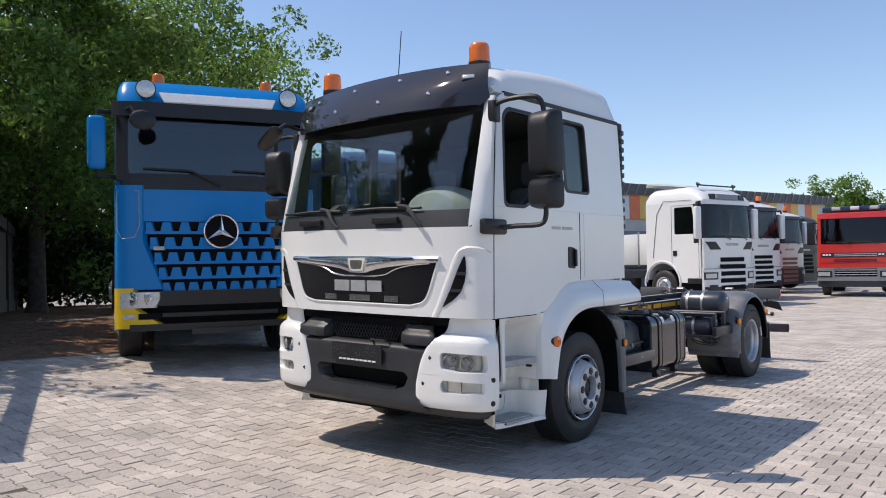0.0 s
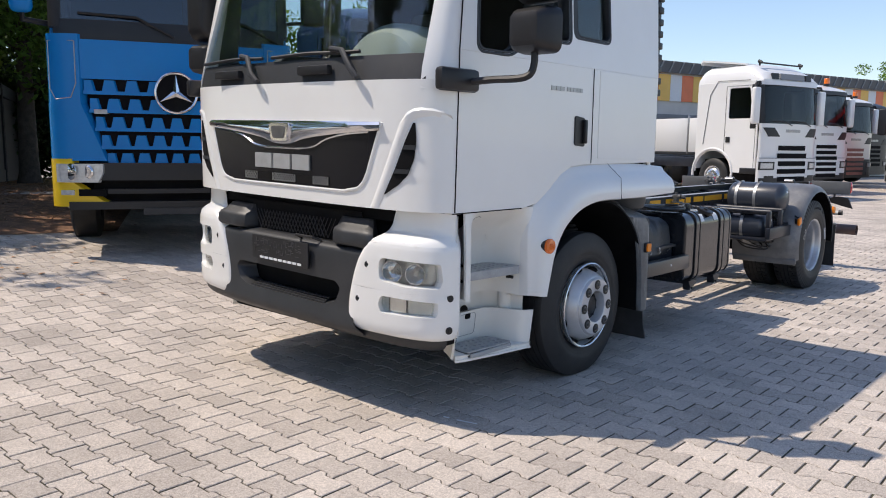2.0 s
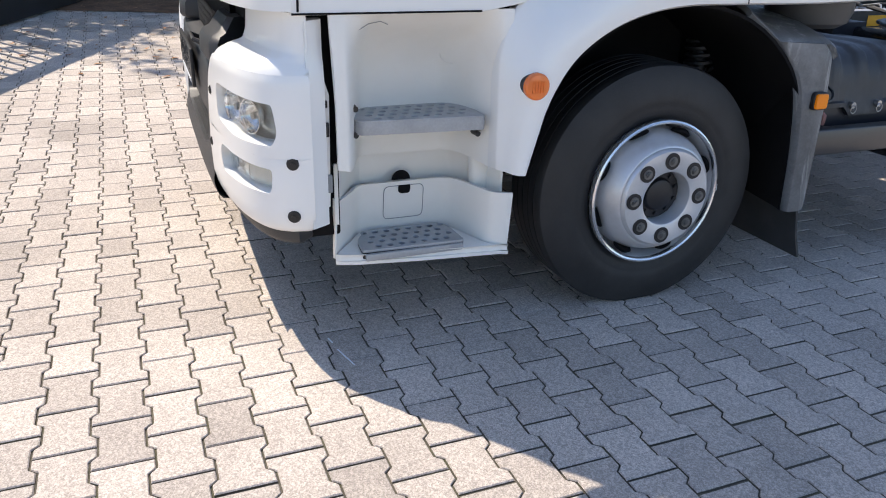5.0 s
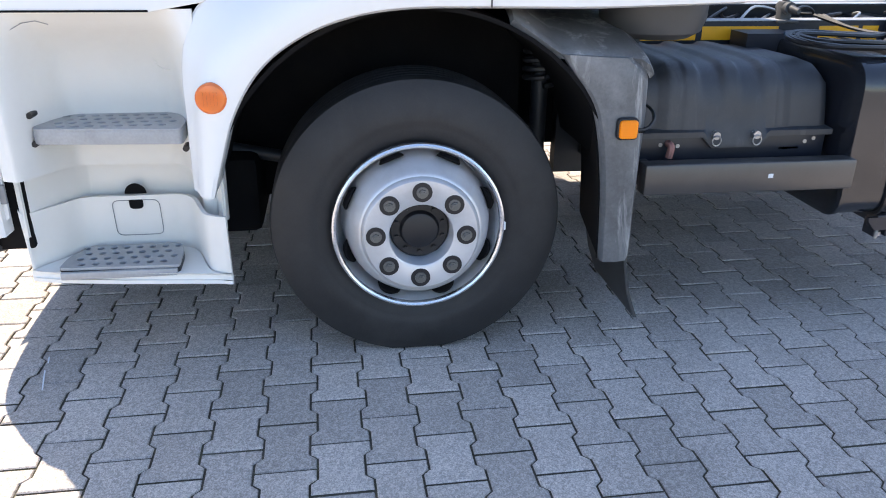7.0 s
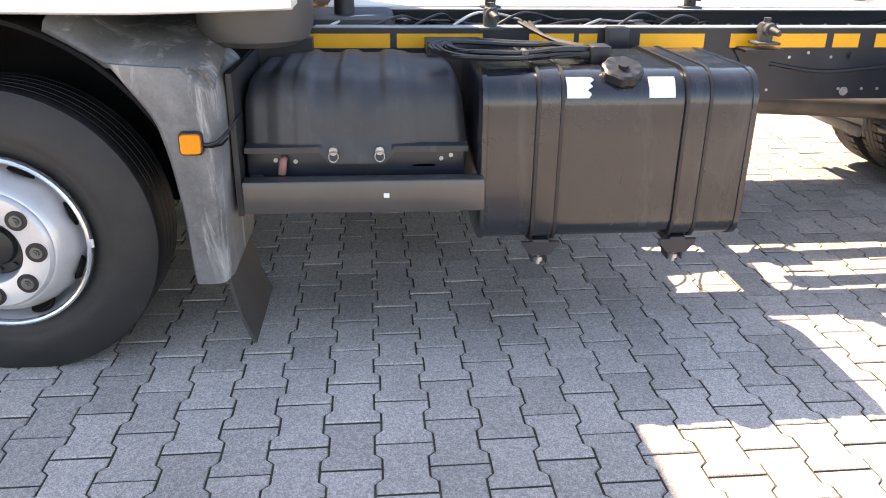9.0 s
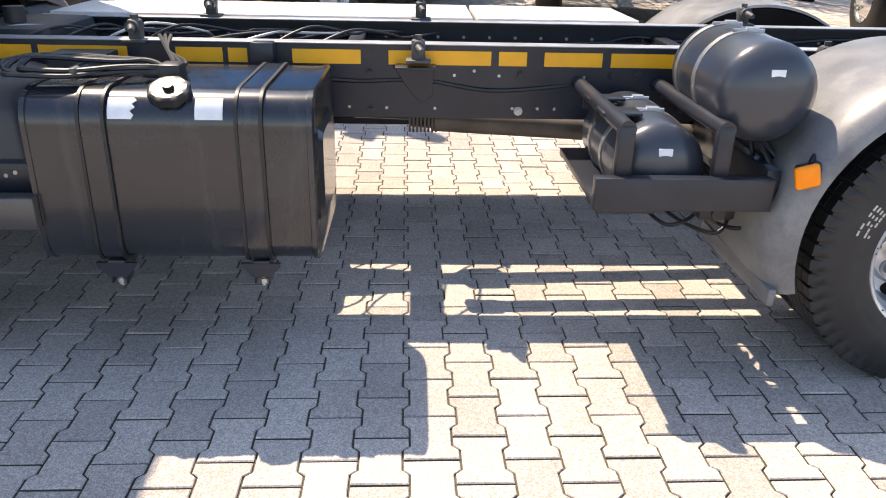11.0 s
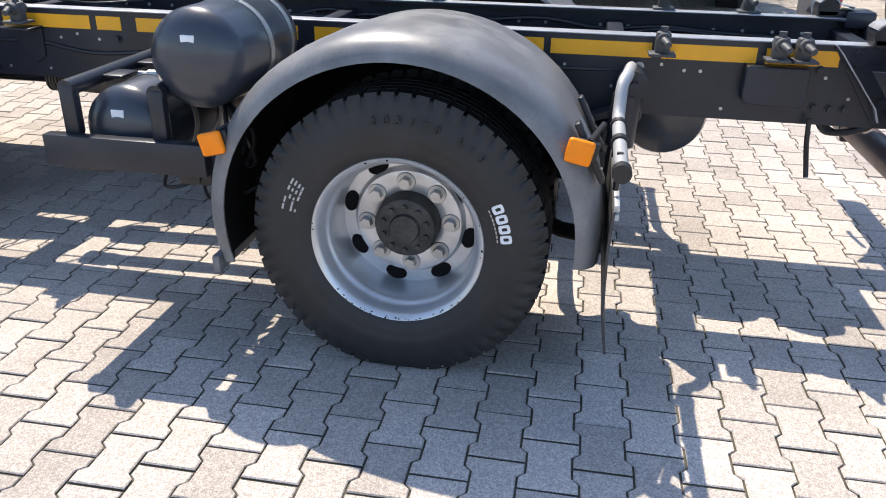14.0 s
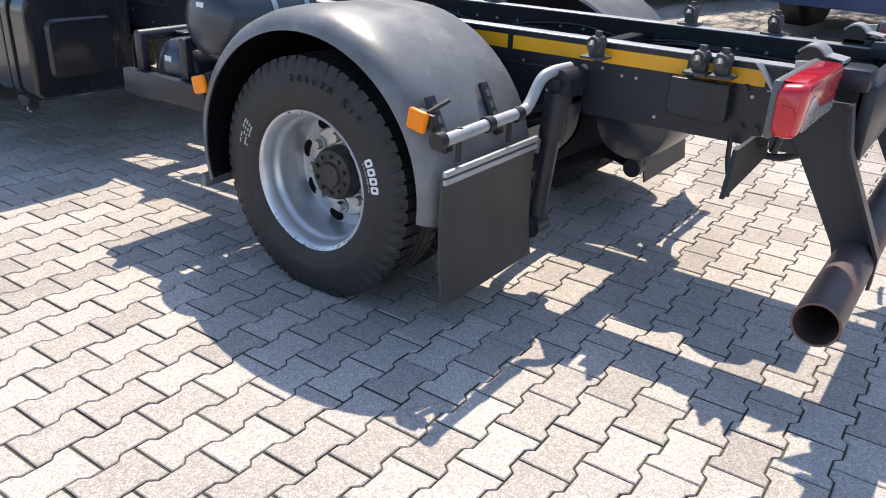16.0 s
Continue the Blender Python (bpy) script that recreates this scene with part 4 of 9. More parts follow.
# ---- mirrors
for sgn in (1, -1):
    bm = B()
    xa, xb = sorted((sgn * 1.11, sgn * 1.165))
    box(bm, xa, xb, -0.12, 0.16, 1.69, 1.80, 0.02)
    mount = part("mirror_mount", bm, BLACK, truck, "black folding mirror mount")
    bm = B()
    tube(bm, curve_pts([(sgn * 1.15, 0.10, 1.74), (sgn * 1.25, 0.14, 1.75), (sgn * 1.42, 0.18, 1.76), (sgn * 1.455, 0.2, 1.82), (sgn * 1.45, 0.2, 1.93)], 6), 0.018, 8)
    part("mirror_arm", bm, BLACK, mount, "black tubular mirror arm")
    bm = B()
    tube(bm, curve_pts([(sgn * 1.06, 0.14, 2.62), (sgn * 1.20, 0.14, 2.65), (sgn * 1.40, 0.17, 2.645), (sgn * 1.45, 0.19, 2.58), (sgn * 1.45, 0.2, 2.5)], 6), 0.018, 8)
    part("mirror_arm", bm, BLACK, mount, "black tubular mirror arm")
    bm = B()
    box(bm, min(sgn * 1.04, sgn * 1.10), max(sgn * 1.04, sgn * 1.10), 0.10, 0.19, 2.50, 2.66, 0.015)
    part("arm_bracket", bm, BLACK, mount)
    for z0, z1, w in ((2.10, 2.55, 0.115), (1.87, 2.08, 0.12)):
        bm = B()
        rows = []
        for d, s in ((0.07, 0.94), (0.062, 1.0), (0.02, 1.0), (-0.04, 0.92), (-0.075, 0.72), (-0.082, 0.5)):
            pl = round_poly([(-w * s, (z0 + z1) / 2 - (z1 - z0) / 2 * s), (w * s, (z0 + z1) / 2 - (z1 - z0) / 2 * s), (w * s, (z0 + z1) / 2 + (z1 - z0) / 2 * s), (-w * s, (z0 + z1) / 2 + (z1 - z0) / 2 * s)], 0.05 * s)
            rows.append([Vector((sgn * 1.45 + p[0], 0.2 + d, p[1])) for p in pl])
        rings(bm, rows)
        mm = Matrix.Translation((sgn * 1.45, 0.2, 0)) @ Matrix.Rotation(-sgn * 0.12, 4, "Z") @ Matrix.Translation((-sgn * 1.45, -0.2, 0))
        bm.transform(mm)
        mh = part("mirror_housing", bm, BLACK, mount, "black mirror housing")
        pl = round_poly([(sgn * 1.45 - w * 0.88, z0 + 0.02), (sgn * 1.45 + w * 0.88, z0 + 0.02), (sgn * 1.45 + w * 0.88, z1 - 0.02), (sgn * 1.45 - w * 0.88, z1 - 0.02)], 0.04)
        part("mirror_glass", plate(pl, th=0.004, bevel=0.001, m=mm @ at_y(0.273)), MIRROR, mount)
# kerb-view mirror on the far front corner
bm = B()
rows = []
for t, s in ((-0.17, 0.4), (-0.14, 0.8), (-0.05, 1.0), (0.06, 1.0), (0.14, 0.85), (0.17, 0.4)):
    c = Vector((-1.04 + t * 0.85, -0.20 - t * 0.1, 2.575 + t * 0.48))
    rows.append([c + Vector((0.03 * s * math.cos(u), 0.07 * s * math.sin(u), -0.055 * s * math.sin(u) * 0.4 + 0.045 * s * math.cos(u) * -0.4)) for u in [2 * math.pi * i / 14 for i in range(14)]])
rings(bm, rows)
tube(bm, [(-1.06, 0.15, 2.70), (-1.02, -0.05, 2.72), (-0.95, -0.2, 2.64)], 0.018, 8)
part("corner_mirror", bm, BLACK, truck, "black kerb-view mirror on the far front corner")

# ---- cab interior
bm = B()
rows = []
for i in range(9):
    x = -1.0 + 2.0 * i / 8
    rows.append([Vector((x, 0.02 + 0.05 * (1 - (x / 1.1) ** 2) * -1, 1.83)), Vector((x, 0.35, 1.86)), Vector((x, 0.55, 1.80)), Vector((x, 0.6, 1.5)), Vector((x, 0.05, 1.4))])
rings(bm, rows)
rows = []
for y, r in ((0.06, 0.05), (0.10, 0.2), (0.2, 0.27), (0.36, 0.27), (0.46, 0.2), (0.5, 0.08)):
    rows.append([Vector((0.50 + r * 1.3 * math.cos(t), y, 1.85 + r * 0.85 * abs(math.sin(t)) * (1 if math.sin(t) > 0 else 0.1))) for t in [2 * math.pi * i / 20 for i in range(20)]])
rings(bm, rows)
part("dashboard", bm, DASHM, truck, "grey-green dashboard with a rounded binnacle")
bm = B()
c = Vector((0.52, 0.66, 1.84))
for k in range(32):
    t0, t1 = 2 * math.pi * k / 32, 2 * math.pi * (k + 1) / 32
    q = lambda t: c + Vector((0.21 * math.cos(t), -0.21 * math.sin(t) * 0.45, 0.21 * math.sin(t) * 0.9))
    tube(bm, [q(t0), q(t1)], 0.014, 6)
cyl(bm, c, c + Vector((0, -0.05, -0.03)), 0.07, 0.05, 16)
tube(bm, [c + Vector((-0.2, 0, 0)), c + Vector((0.2, 0, 0))], 0.012, 6)
part("steering_wheel", bm, BLACK, truck)
for xs in (0.52, -0.55):
    bm = B()
    box(bm, xs - 0.25, xs + 0.25, 0.95, 1.45, 1.45, 1.60, 0.05)
    box(bm, xs - 0.24, xs + 0.24, 1.40, 1.56, 1.58, 2.16, 0.06, m=Matrix.Translation((0, 1.45, 1.6)) @ Matrix.Rotation(-0.12, 4, "X") @ Matrix.Translation((0, -1.45, -1.6)))
    box(bm, xs - 0.14, xs + 0.14, 1.50, 1.60, 2.18, 2.40, 0.05)
    box(bm, xs - 0.2, xs + 0.2, 1.0, 1.4, 1.2, 1.45)
    part("seat", bm, SEATM, truck, "grey cloth cab seat")
bm = B()
box(bm, -0.98, 0.98, 1.68, 2.04, 1.5, 1.72, 0.06)
part("bunk", bm, SEATM, truck)

# ---- bumper: white corners, graphite middle
CORNER_EDGE = [(0.445, 0.640), (0.452, 0.615), (0.465, 0.590), (0.485, 0.572), (0.53, 0.564), (0.62, 0.573), (0.70, 0.592), (0.77, 0.614), (0.83, 0.640), (0.875, 0.668), (0.915, 0.700), (0.945, 0.738), (0.965, 0.785),
               (0.985, 0.835), (1.02, 0.862), (1.095, 0.885)]
CORNER_BULGE = [(0.445, -0.050), (0.449, -0.030), (0.456, -0.014), (0.47, -0.004), (0.50, 0.004), (0.60, 0.008), (0.85, 0.008), (0.91, 0.004), (0.93, -0.001)]


def cross(c, ang, poly):
    """Where a ray from c first meets a polygon."""
    d = Vector((math.cos(ang), math.sin(ang)))
    best = None
    for i in range(len(poly)):
        a, b = Vector(poly[i - 1]), Vector(poly[i])
        e = b - a
        den = d.x * e.y - d.y * e.x
        if abs(den) < 1e-9:
            continue
        w = a - c
        t, q = (w.x * e.y - w.y * e.x) / den, (w.x * d.y - w.y * d.x) / den
        if t > 0 and -1e-6 <= q <= 1 + 1e-6 and (best is None or t < best):
            best = t
    return c + d * best


def ring_round(bm, hole, z0, z1, skin, lips, bulge):
    """Skins the field u = 0..1, z = z0..z1 round one opening, with lips turned in (scale, offset)."""
    c = Vector((sum(p[0] for p in hole) / len(hole), sum(p[1] for p in hole) / len(hole)))
    rect = [(0, z0), (1, z0), (1, z1), (0, z1)]
    angs = sorted([math.atan2(q[1] - c.y, q[0] - c.x) for q in rect] + [math.atan2(p[1] - c.y, p[0] - c.x) for p in hole] + [2 * math.pi * k / 72 - math.pi for k in range(72)])
    h = [cross(c, a, hole) for a in angs]
    r = [cross(c, a, rect) for a in angs]
    rows = [[skin(c.x + (p.x - c.x) * s, c.y + (p.y - c.y) * s, along(bulge, c.y + (p.y - c.y) * s) + d) for p in h] for s, d in lips]
    rows += [[skin(p.x + (q.x - p.x) * k, p.y + (q.y - p.y) * k) for p, q in zip(h, r)] for k in (0, 0.2, 0.4, 0.55, 0.7, 0.8, 0.88, 0.93, 0.965, 0.985, 1.0)]
    rings(bm, rows, cap=False)


for sgn in (-1, 1):
    bm = B()
    def corner(z0, z1, x0, x1, off=0.0, n=5, th=0.06):
        lo, hi = (lambda z: x0(z) if callable(x0) else x0), (lambda z: x1(z) if callable(x1) else x1)
        if sgn < 0:
            BUMP.patch(bm, steps(z0, z1, n), lambda z: -hi(z), lambda z: -lo(z), off, th, 14)
        else:
            BUMP.patch(bm, steps(z0, z1, n), lo, hi, off, th, 14)

    T1 = BUMP.theta(1.1349)

    def skin(u, z, d=None):
        """A point of the corner: u runs from its curved inner edge round to the side."""
        t0 = BUMP.theta(along(CORNER_EDGE, z))
        off = along(CORNER_BULGE, z) if d is None else d
        if u < 0.03:
            off -= 0.014 * (1 - math.sqrt(max(0.0, 1 - (1 - u / 0.03) ** 2)))
        p = BUMP.p(t0 + (T1 - t0) * u, z, off)
        return Vector((sgn * p.x, p.y, p.z))

    def uv(x, z):
        t0 = BUMP.theta(along(CORNER_EDGE, z))
        return ((BUMP.theta(x) - t0) / (T1 - t0), z)

    lamp_win = round_poly([uv(0.79, 0.742), uv(0.93, 0.722), uv(1.104, 0.726), uv(1.114, 0.765), uv(1.108, 0.848), uv(0.79, 0.858)], [0.03, 0.02, 0.03, 0.02, 0.03, 0.04])
    fog_win = round_poly([uv(0.80, 0.572), uv(1.096, 0.580), uv(1.102, 0.655), uv(0.80, 0.662), uv(0.78, 0.62)], [0.02, 0.03, 0.03, 0.02, 0.03])
    for win_o, z0, z1 in ((lamp_win, 0.69, 0.93), (fog_win, 0.445, 0.69)):
        ring_round(bm, win_o, z0, z1, skin, ((0.90, -0.050), (0.94, -0.032), (0.975, -0.012), (0.995, -0.003)), CORNER_BULGE)
    # shoulder stepping in to a neck under the cab, and the turned-in edges
    rows = []
    for z, d in ((0.93, -0.001), (0.945, -0.008), (0.958, -0.020), (0.968, -0.036), (0.975, -0.055), (0.980, -0.075), (0.990, -0.088), (1.02, -0.094), (1.095, -0.096)):
        rows.append([skin(i / 24, z, d + (max(d, -0.02) - d) * (i / 24) ** 2.5) for i in range(25)])
    rings(bm, rows, close_u=False)
    for u in (0.0, 1.0):
        rings(bm, [[skin(u, z), skin(u, z, along(CORNER_BULGE, z) - 0.04)] for z in steps(0.445, 0.93, 20)], close_u=False)
    bmesh.ops.remove_doubles(bm, verts=bm.verts, dist=0.0006)
    bumper = part("bumper_corner", bm, WHITE, truck, "white bumper corner with two lamp openings")
    bm = B()
    rows = []
    for z in steps(0.465, 1.075, 14):
        q = 0.02 * min(1.0, max(0, (z - 0.93) / 0.04))
        rows.append([Vector((sgn * (1.136 - q), 0.044, z)), Vector((sgn * (1.122 - q), 0.070, z)), Vector((sgn * (1.104 - q), 0.100, z)), Vector((sgn * (1.05 - q), 0.104, z)), Vector((sgn * (1.05 - q), 0.04, z))])
    rings(bm, rows)
    part("rear_flange", bm, WHITE, bumper)
    bm = B()
    corner(0.54, 0.87, 0.66, 1.12, -0.07, 6, 0.02)
    part("lamp_cavity", bm, CLEARL, bumper)
    bm = B()
    corner(0.715, 0.862, 0.775, 1.120, -0.022, 4, 0.006)
    hl = part("headlamp", bm, LAMP_GLASS, bumper, "clear twin-reflector headlamp")
    hl.visible_shadow = False
    for xc, r in ((0.868, 0.054), (1.005, 0.050)):
        bm = B()
        p = BUMP.at(sgn * xc, 0.785, -0.03)
        nrm = (p - BUMP.at(sgn * xc, 0.785, -0.08)).normalized()
        nrm = (nrm + Vector((0, -1, 0))).normalized()
        a, b2 = frame_of(nrm)
        rows = []
        for d, s in ((0.004, 1.06), (0.004, 1.0), (-0.012, 0.92), (-0.03, 0.66), (-0.038, 0.25)):
            rows.append([p + nrm * d + r * s * (a * math.cos(t) + b2 * math.sin(t)) for t in [2 * math.pi * i / 24 for i in range(24)]])
        rings(bm, rows, cap=False)
        bm.faces.new(list(bm.verts)[-24:])
        part("reflector", bm, CHROME, hl)
        bm = B()
        cyl(bm, p + nrm * -0.036, p + nrm * -0.006, 0.014, 0.011, 12)
        part("bulb_cap", bm, STEEL, hl)
    bm = B()
    corner(0.565, 0.668, 0.77, 1.112, -0.022, 4, 0.006)
    fg = part("fog_lamp", bm, LAMP_GLASS, bumper, "clear fog lamp")
    fg.visible_shadow = False
    for x0, x1 in ((0.775, 0.845), (0.855, 0.955), (0.965, 1.105)):
        bm = B()
        corner(0.558, 0.655, x0, x1, -0.036, 3, 0.01)
        part("reflector", bm, CLEARL if x0 != 0.855 else CHROME, fg)
    for x, z in ((0.713, 0.812), (0.648, 0.625), (1.129, 0.675), (1.128, 0.512)):
        bm = B()
        p = BUMP.at(sgn * x, z, 0.004)
        n = (BUMP.at(sgn * x, z, 0.03) - BUMP.at(sgn * x, z, 0)).normalized()
        p = p - n * (0.004 if x < 1 else 0.0)
        cyl(bm, p, p + n * 0.006, 0.020, 0.017, 16)
        cyl(bm, p + n * 0.006, p + n * 0.010, 0.008, seg=6)
        part("bumper_bolt", bm, BLACK, bumper)
# graphite middle: one moulding round the step opening, down to a rounded lip
MID_BULGE = [(0.405, -0.07), (0.412, -0.035), (0.425, -0.008), (0.445, 0.008), (0.47, 0.012), (0.50, 0.006), (0.54, -0.002), (0.60, -0.006), (0.80, -0.008), (0.85, -0.012), (0.868, -0.020), (0.880, -0.040), (0.888, -0.10)]


def mid_skin(u, z, d=None):
    t0 = BUMP.theta(along(CORNER_EDGE, z) + 0.035)
    return BUMP.p(-t0 + 2 * t0 * u, z, along(MID_BULGE, z) if d is None else d)


def mid_uv(x, z):
    t0 = BUMP.theta(along(CORNER_EDGE, z) + 0.035)
    return ((BUMP.theta(x) + t0) / (2 * t0), z)


bm = B()
ring_round(bm, round_poly([mid_uv(x, z) for x, z in ((-0.36, 0.545), (0.36, 0.545), (0.46, 0.575), (0.50, 0.650), (0.46, 0.688), (-0.46, 0.688), (-0.50, 0.650), (-0.46, 0.575))], 0.02),
           0.405, 0.888, mid_skin, ((0.93, -0.10), (0.965, -0.05), (0.985, -0.014), (0.996, -0.003)), MID_BULGE)
for sgn in (-1, 1):
    lo, hi = sorted((sgn * 0.43, sgn * 0.74))
    rows = []
    for z, off, g in ((0.885, -0.03, 0.012), (0.893, -0.008, 0.003), (0.905, 0.0, 0.0), (0.955, -0.004, 0.0), (0.975, -0.016, 0.004), (0.985, -0.04, 0.012), (1.03, -0.075, 0.02)):
        t0, t1 = BUMP.theta(lo + g), BUMP.theta(hi - g)
        rows.append([BUMP.p(t0 + (t1 - t0) * i / 8, z, off - (0.02 if i in (0, 8) else 0)) for i in range(9)] + [BUMP.p(t1 - (t1 - t0) * i / 8, z, -0.13) for i in range(9)])
    rings(bm, rows)
mid_b = part("bumper_middle", bm, GRAPH, truck, "dark grey plastic bumper middle with a step")
# near-black sheets behind the openings put their shade into colour
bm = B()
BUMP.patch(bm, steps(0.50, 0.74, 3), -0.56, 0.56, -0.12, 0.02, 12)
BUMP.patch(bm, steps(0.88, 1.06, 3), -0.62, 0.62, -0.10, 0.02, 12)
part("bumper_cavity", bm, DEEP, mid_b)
bm = B()
for i in range(21):
    x = -0.34 + 0.68 * i / 20
    for q in (-1, 1):
        tube(bm, [BUMP.at(x, 0.90, -0.075), BUMP.at(x + q * 0.07, 1.01, -0.075)], 0.003, 5)
part("radiator_mesh", bm, BLACK, mid_b)
bm = B()
for i in range(3):
    z = 0.548 + 0.008 * i
    BUMP.patch(bm, [z, z + 0.006], -0.36, 0.36, -0.016 - 0.02 * i, 0.02, 10)
part("step_rib", bm, GRAPH, mid_b)
bm = B()
rows = []
for z, off in ((0.385, -0.15), (0.387, -0.10), (0.392, -0.07), (0.405, -0.046), (0.425, -0.030), (0.458, -0.022)):
    o = [BUMP.p(BUMP.theta(-1.13) + (BUMP.theta(1.13) - BUMP.theta(-1.13)) * i / 40, z, off) for i in range(41)]
    rows.append(o + [p + Vector((-p.x * 0.04, 0.05, 0)) for p in reversed(o)])
rings(bm, rows)
part("chin_apron", bm, GRAPH, mid_b, "dark grey apron under the bumper")
# plate holder: bars in place of its writing
me = plate(round_poly([(-0.285, 0.725), (0.255, 0.725), (0.255, 0.868), (-0.285, 0.868)], 0.01), th=0.012, bevel=0.003, m=at_y(-0.206))
pl = part("plate_holder", me, BLACK, mid_b, "black empty number plate holder")
bm = B()
rng = random.Random(21)
for i in range(90):
    x, z = rng.uniform(-0.265, 0.20), rng.uniform(0.765, 0.852)
    w, h = (rng.uniform(0.012, 0.035), 0.003) if rng.random() < 0.5 else (0.003, rng.uniform(0.012, 0.03))
    box(bm, x, x + w, -0.2145, -0.211, z, min(z + h, 0.862))
part("plate_pattern", bm, FILTER, pl, "moulded ribs of the empty plate holder")
bm = B()
for i in range(9):
    box(bm, -0.2 + 0.045 * i, -0.2 + 0.045 * i + 0.035, -0.2145, -0.211, 0.735, 0.748)
part("plate_print", bm, LABELM, pl, "white unreadable bars under the plate")
bm = B()
tube(bm, [(0.12, -0.15, 0.885), (0.13, -0.195, 0.905), (0.28, -0.195, 0.905), (0.30, -0.15, 0.885)], 0.008, 8)
part("towing_latch", bm, BLACK, mid_b)

# the cab hangs a little higher on its far side
for ob in truck.children_recursive:
    if ob.type == "MESH" and "wheel" not in ob.name.split(".")[0] and not (ob.parent and ob.parent.name.split(".")[0] in ("front_wheel", "rear_wheel")):
        for v in ob.data.vertices:
            v.co.z += 0.018 * (1.1 - v.co.x) * min(1.0, max(0.0, (2.7 - v.co.z) / 0.7))

# ---- steps and front fender, left and right
for sgn in (1, -1):
    def SX(v):
        return sgn * v

    def sbox(bm, x0, x1, *rest, **kw):
        a, b = sorted((SX(x0), SX(x1)))
        return box(bm, a, b, *rest, **kw)

    def shell(outline, z0s, z1s, th, name, material, parent, label="", n=5, lean=0.0):
        """A moulded wall that follows a plan outline; z0s and z1s give its lower and upper edges."""
        bm = B()
        pts = curve_pts([(x, y, 0) for x, y in outline], 5)
        m = len(pts) - 1
        at = lambda zs, u: zs[int(u * (len(zs) - 1))] + (zs[min(len(zs) - 1, int(u * (len(zs) - 1)) + 1)] - zs[int(u * (len(zs) - 1))]) * (u * (len(zs) - 1) % 1)
        rows = []
        for i, p in enumerate(pts):
            u = i / m
            d = pts[min(m, i + 1)] - pts[max(0, i - 1)]
            nx, ny = (-d.y, d.x) if d.y * 0 == 0 else (0, 0)
            q = Vector((nx, ny, 0)).normalized() * th
            a, b = at(z0s, u), at(z1s, u)
            front = [Vector((SX(p.x + lean * (k / n - 0.5)), p.y, a + (b - a) * k / n)) for k in range(n + 1)]
            back = [Vector((SX(p.x + q.x + lean * (k / n - 0.5)), p.y + q.y, a + (b - a) * k / n)) for k in range(n, -1, -1)]
            rows.append(front + back)
        rings(bm, rows)
        return part(name, bm, material, parent, label)

    deep = curve_pts([(x, y, 0) for x, y in ((1.116, 0.140), (1.117, 0.158), (1.106, 0.178), (1.0, 0.215), (0.91, 0.25), (0.88, 0.285), (0.875, 0.36), (0.875, 0.50), (0.882, 0.56), (0.93, 0.60), (1.04, 0.635), (1.108, 0.66), (1.122, 0.69))], 6)
    foot = [(0.0, 0.637), (0.18, 0.630), (0.35, 0.612), (0.5, 0.606), (0.75, 0.606), (0.86, 0.594), (1.0, 0.598)]
    edge_in = [(0.60, 0.009), (0.814, 0.011), (0.955, 0.014), (1.04, 0.023), (1.10, 0.025)]
    depth_at = [(0.60, 1.0), (0.80, 1.0), (0.88, 0.97), (0.94, 0.88), (0.99, 0.70), (1.03, 0.45), (1.06, 0.22), (1.085, 0.07), (1.10, 0.03)]
    bm = B()
    rows = []
    for i, p in enumerate(deep):
        z0 = along(foot, i / (len(deep) - 1))
        col = []
        for k in range(15):
            z = z0 + (1.098 - z0) * k / 14
            col.append(Vector((SX(1.118 - (1.118 - p.x) * along(depth_at, z)), p.y - max(0.0, 1 - (p.y - 0.14) / 0.06) * along(edge_in, z), z)))
        rows.append(col + [q - Vector((SX(0.014), 0, 0)) for q in reversed(col)])
    rings(bm, rows)
    stepwell = part("step_well", bm, CREAM, truck, "white moulded step well under the door")
    bm = B()
    tube(bm, [(SX(x), y, z) for x, y, z in ((1.104, 0.165, 1.041), (1.077, 0.214, 1.043), (1.076, 0.243, 1.059), (1.077, 0.279, 1.065), (1.060, 0.305, 1.054))], 0.0013, 5)
    part("hairline_crack", bm, GREYP, stepwell)
    # rounded post beside the recess
    bm = B()
    cyl(bm, (SX(0.945), 0.672, 0.44), (SX(0.945), 0.672, 0.61), 0.038, 0.040, seg=24)
    part("recess_post", bm, CREAM, stepwell)
    # recess between the two steps
    shell([(1.055, 0.142), (1.03, 0.15), (0.90, 0.215), (0.84, 0.26), (0.83, 0.31), (0.83, 0.55), (0.86, 0.62), (0.96, 0.675), (1.04, 0.702), (1.05, 0.708)],
          [0.44, 0.44, 0.44], [0.64, 0.64, 0.64], 0.012, "inner_panel", CREAM, stepwell)
    bm = B()
    tube(bm, [(SX(0.908), 0.572 + 0.041 * math.cos(t), 0.945 + 0.041 * math.sin(t)) for t in [2 * math.pi * k / 28 for k in range(29)]], 0.0022, 5)
    part("blind_cap", bm, CREAM, stepwell)
    for y, z, x in ((0.206, 0.804, 1.035), (0.619, 0.697, 1.03), (0.206, 0.722, 1.035)):
        bm = B()
        cyl(bm, (SX(x - 0.03), y, z), (SX(x + 0.012), y, z), 0.010, 0.009, seg=14)
        part("bolt", bm, BLACK, stepwell)
    # gap with brackets between bumper and step well; a near-black block paints its shade
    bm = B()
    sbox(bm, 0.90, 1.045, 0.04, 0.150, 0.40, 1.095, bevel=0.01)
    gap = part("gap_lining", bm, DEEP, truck)
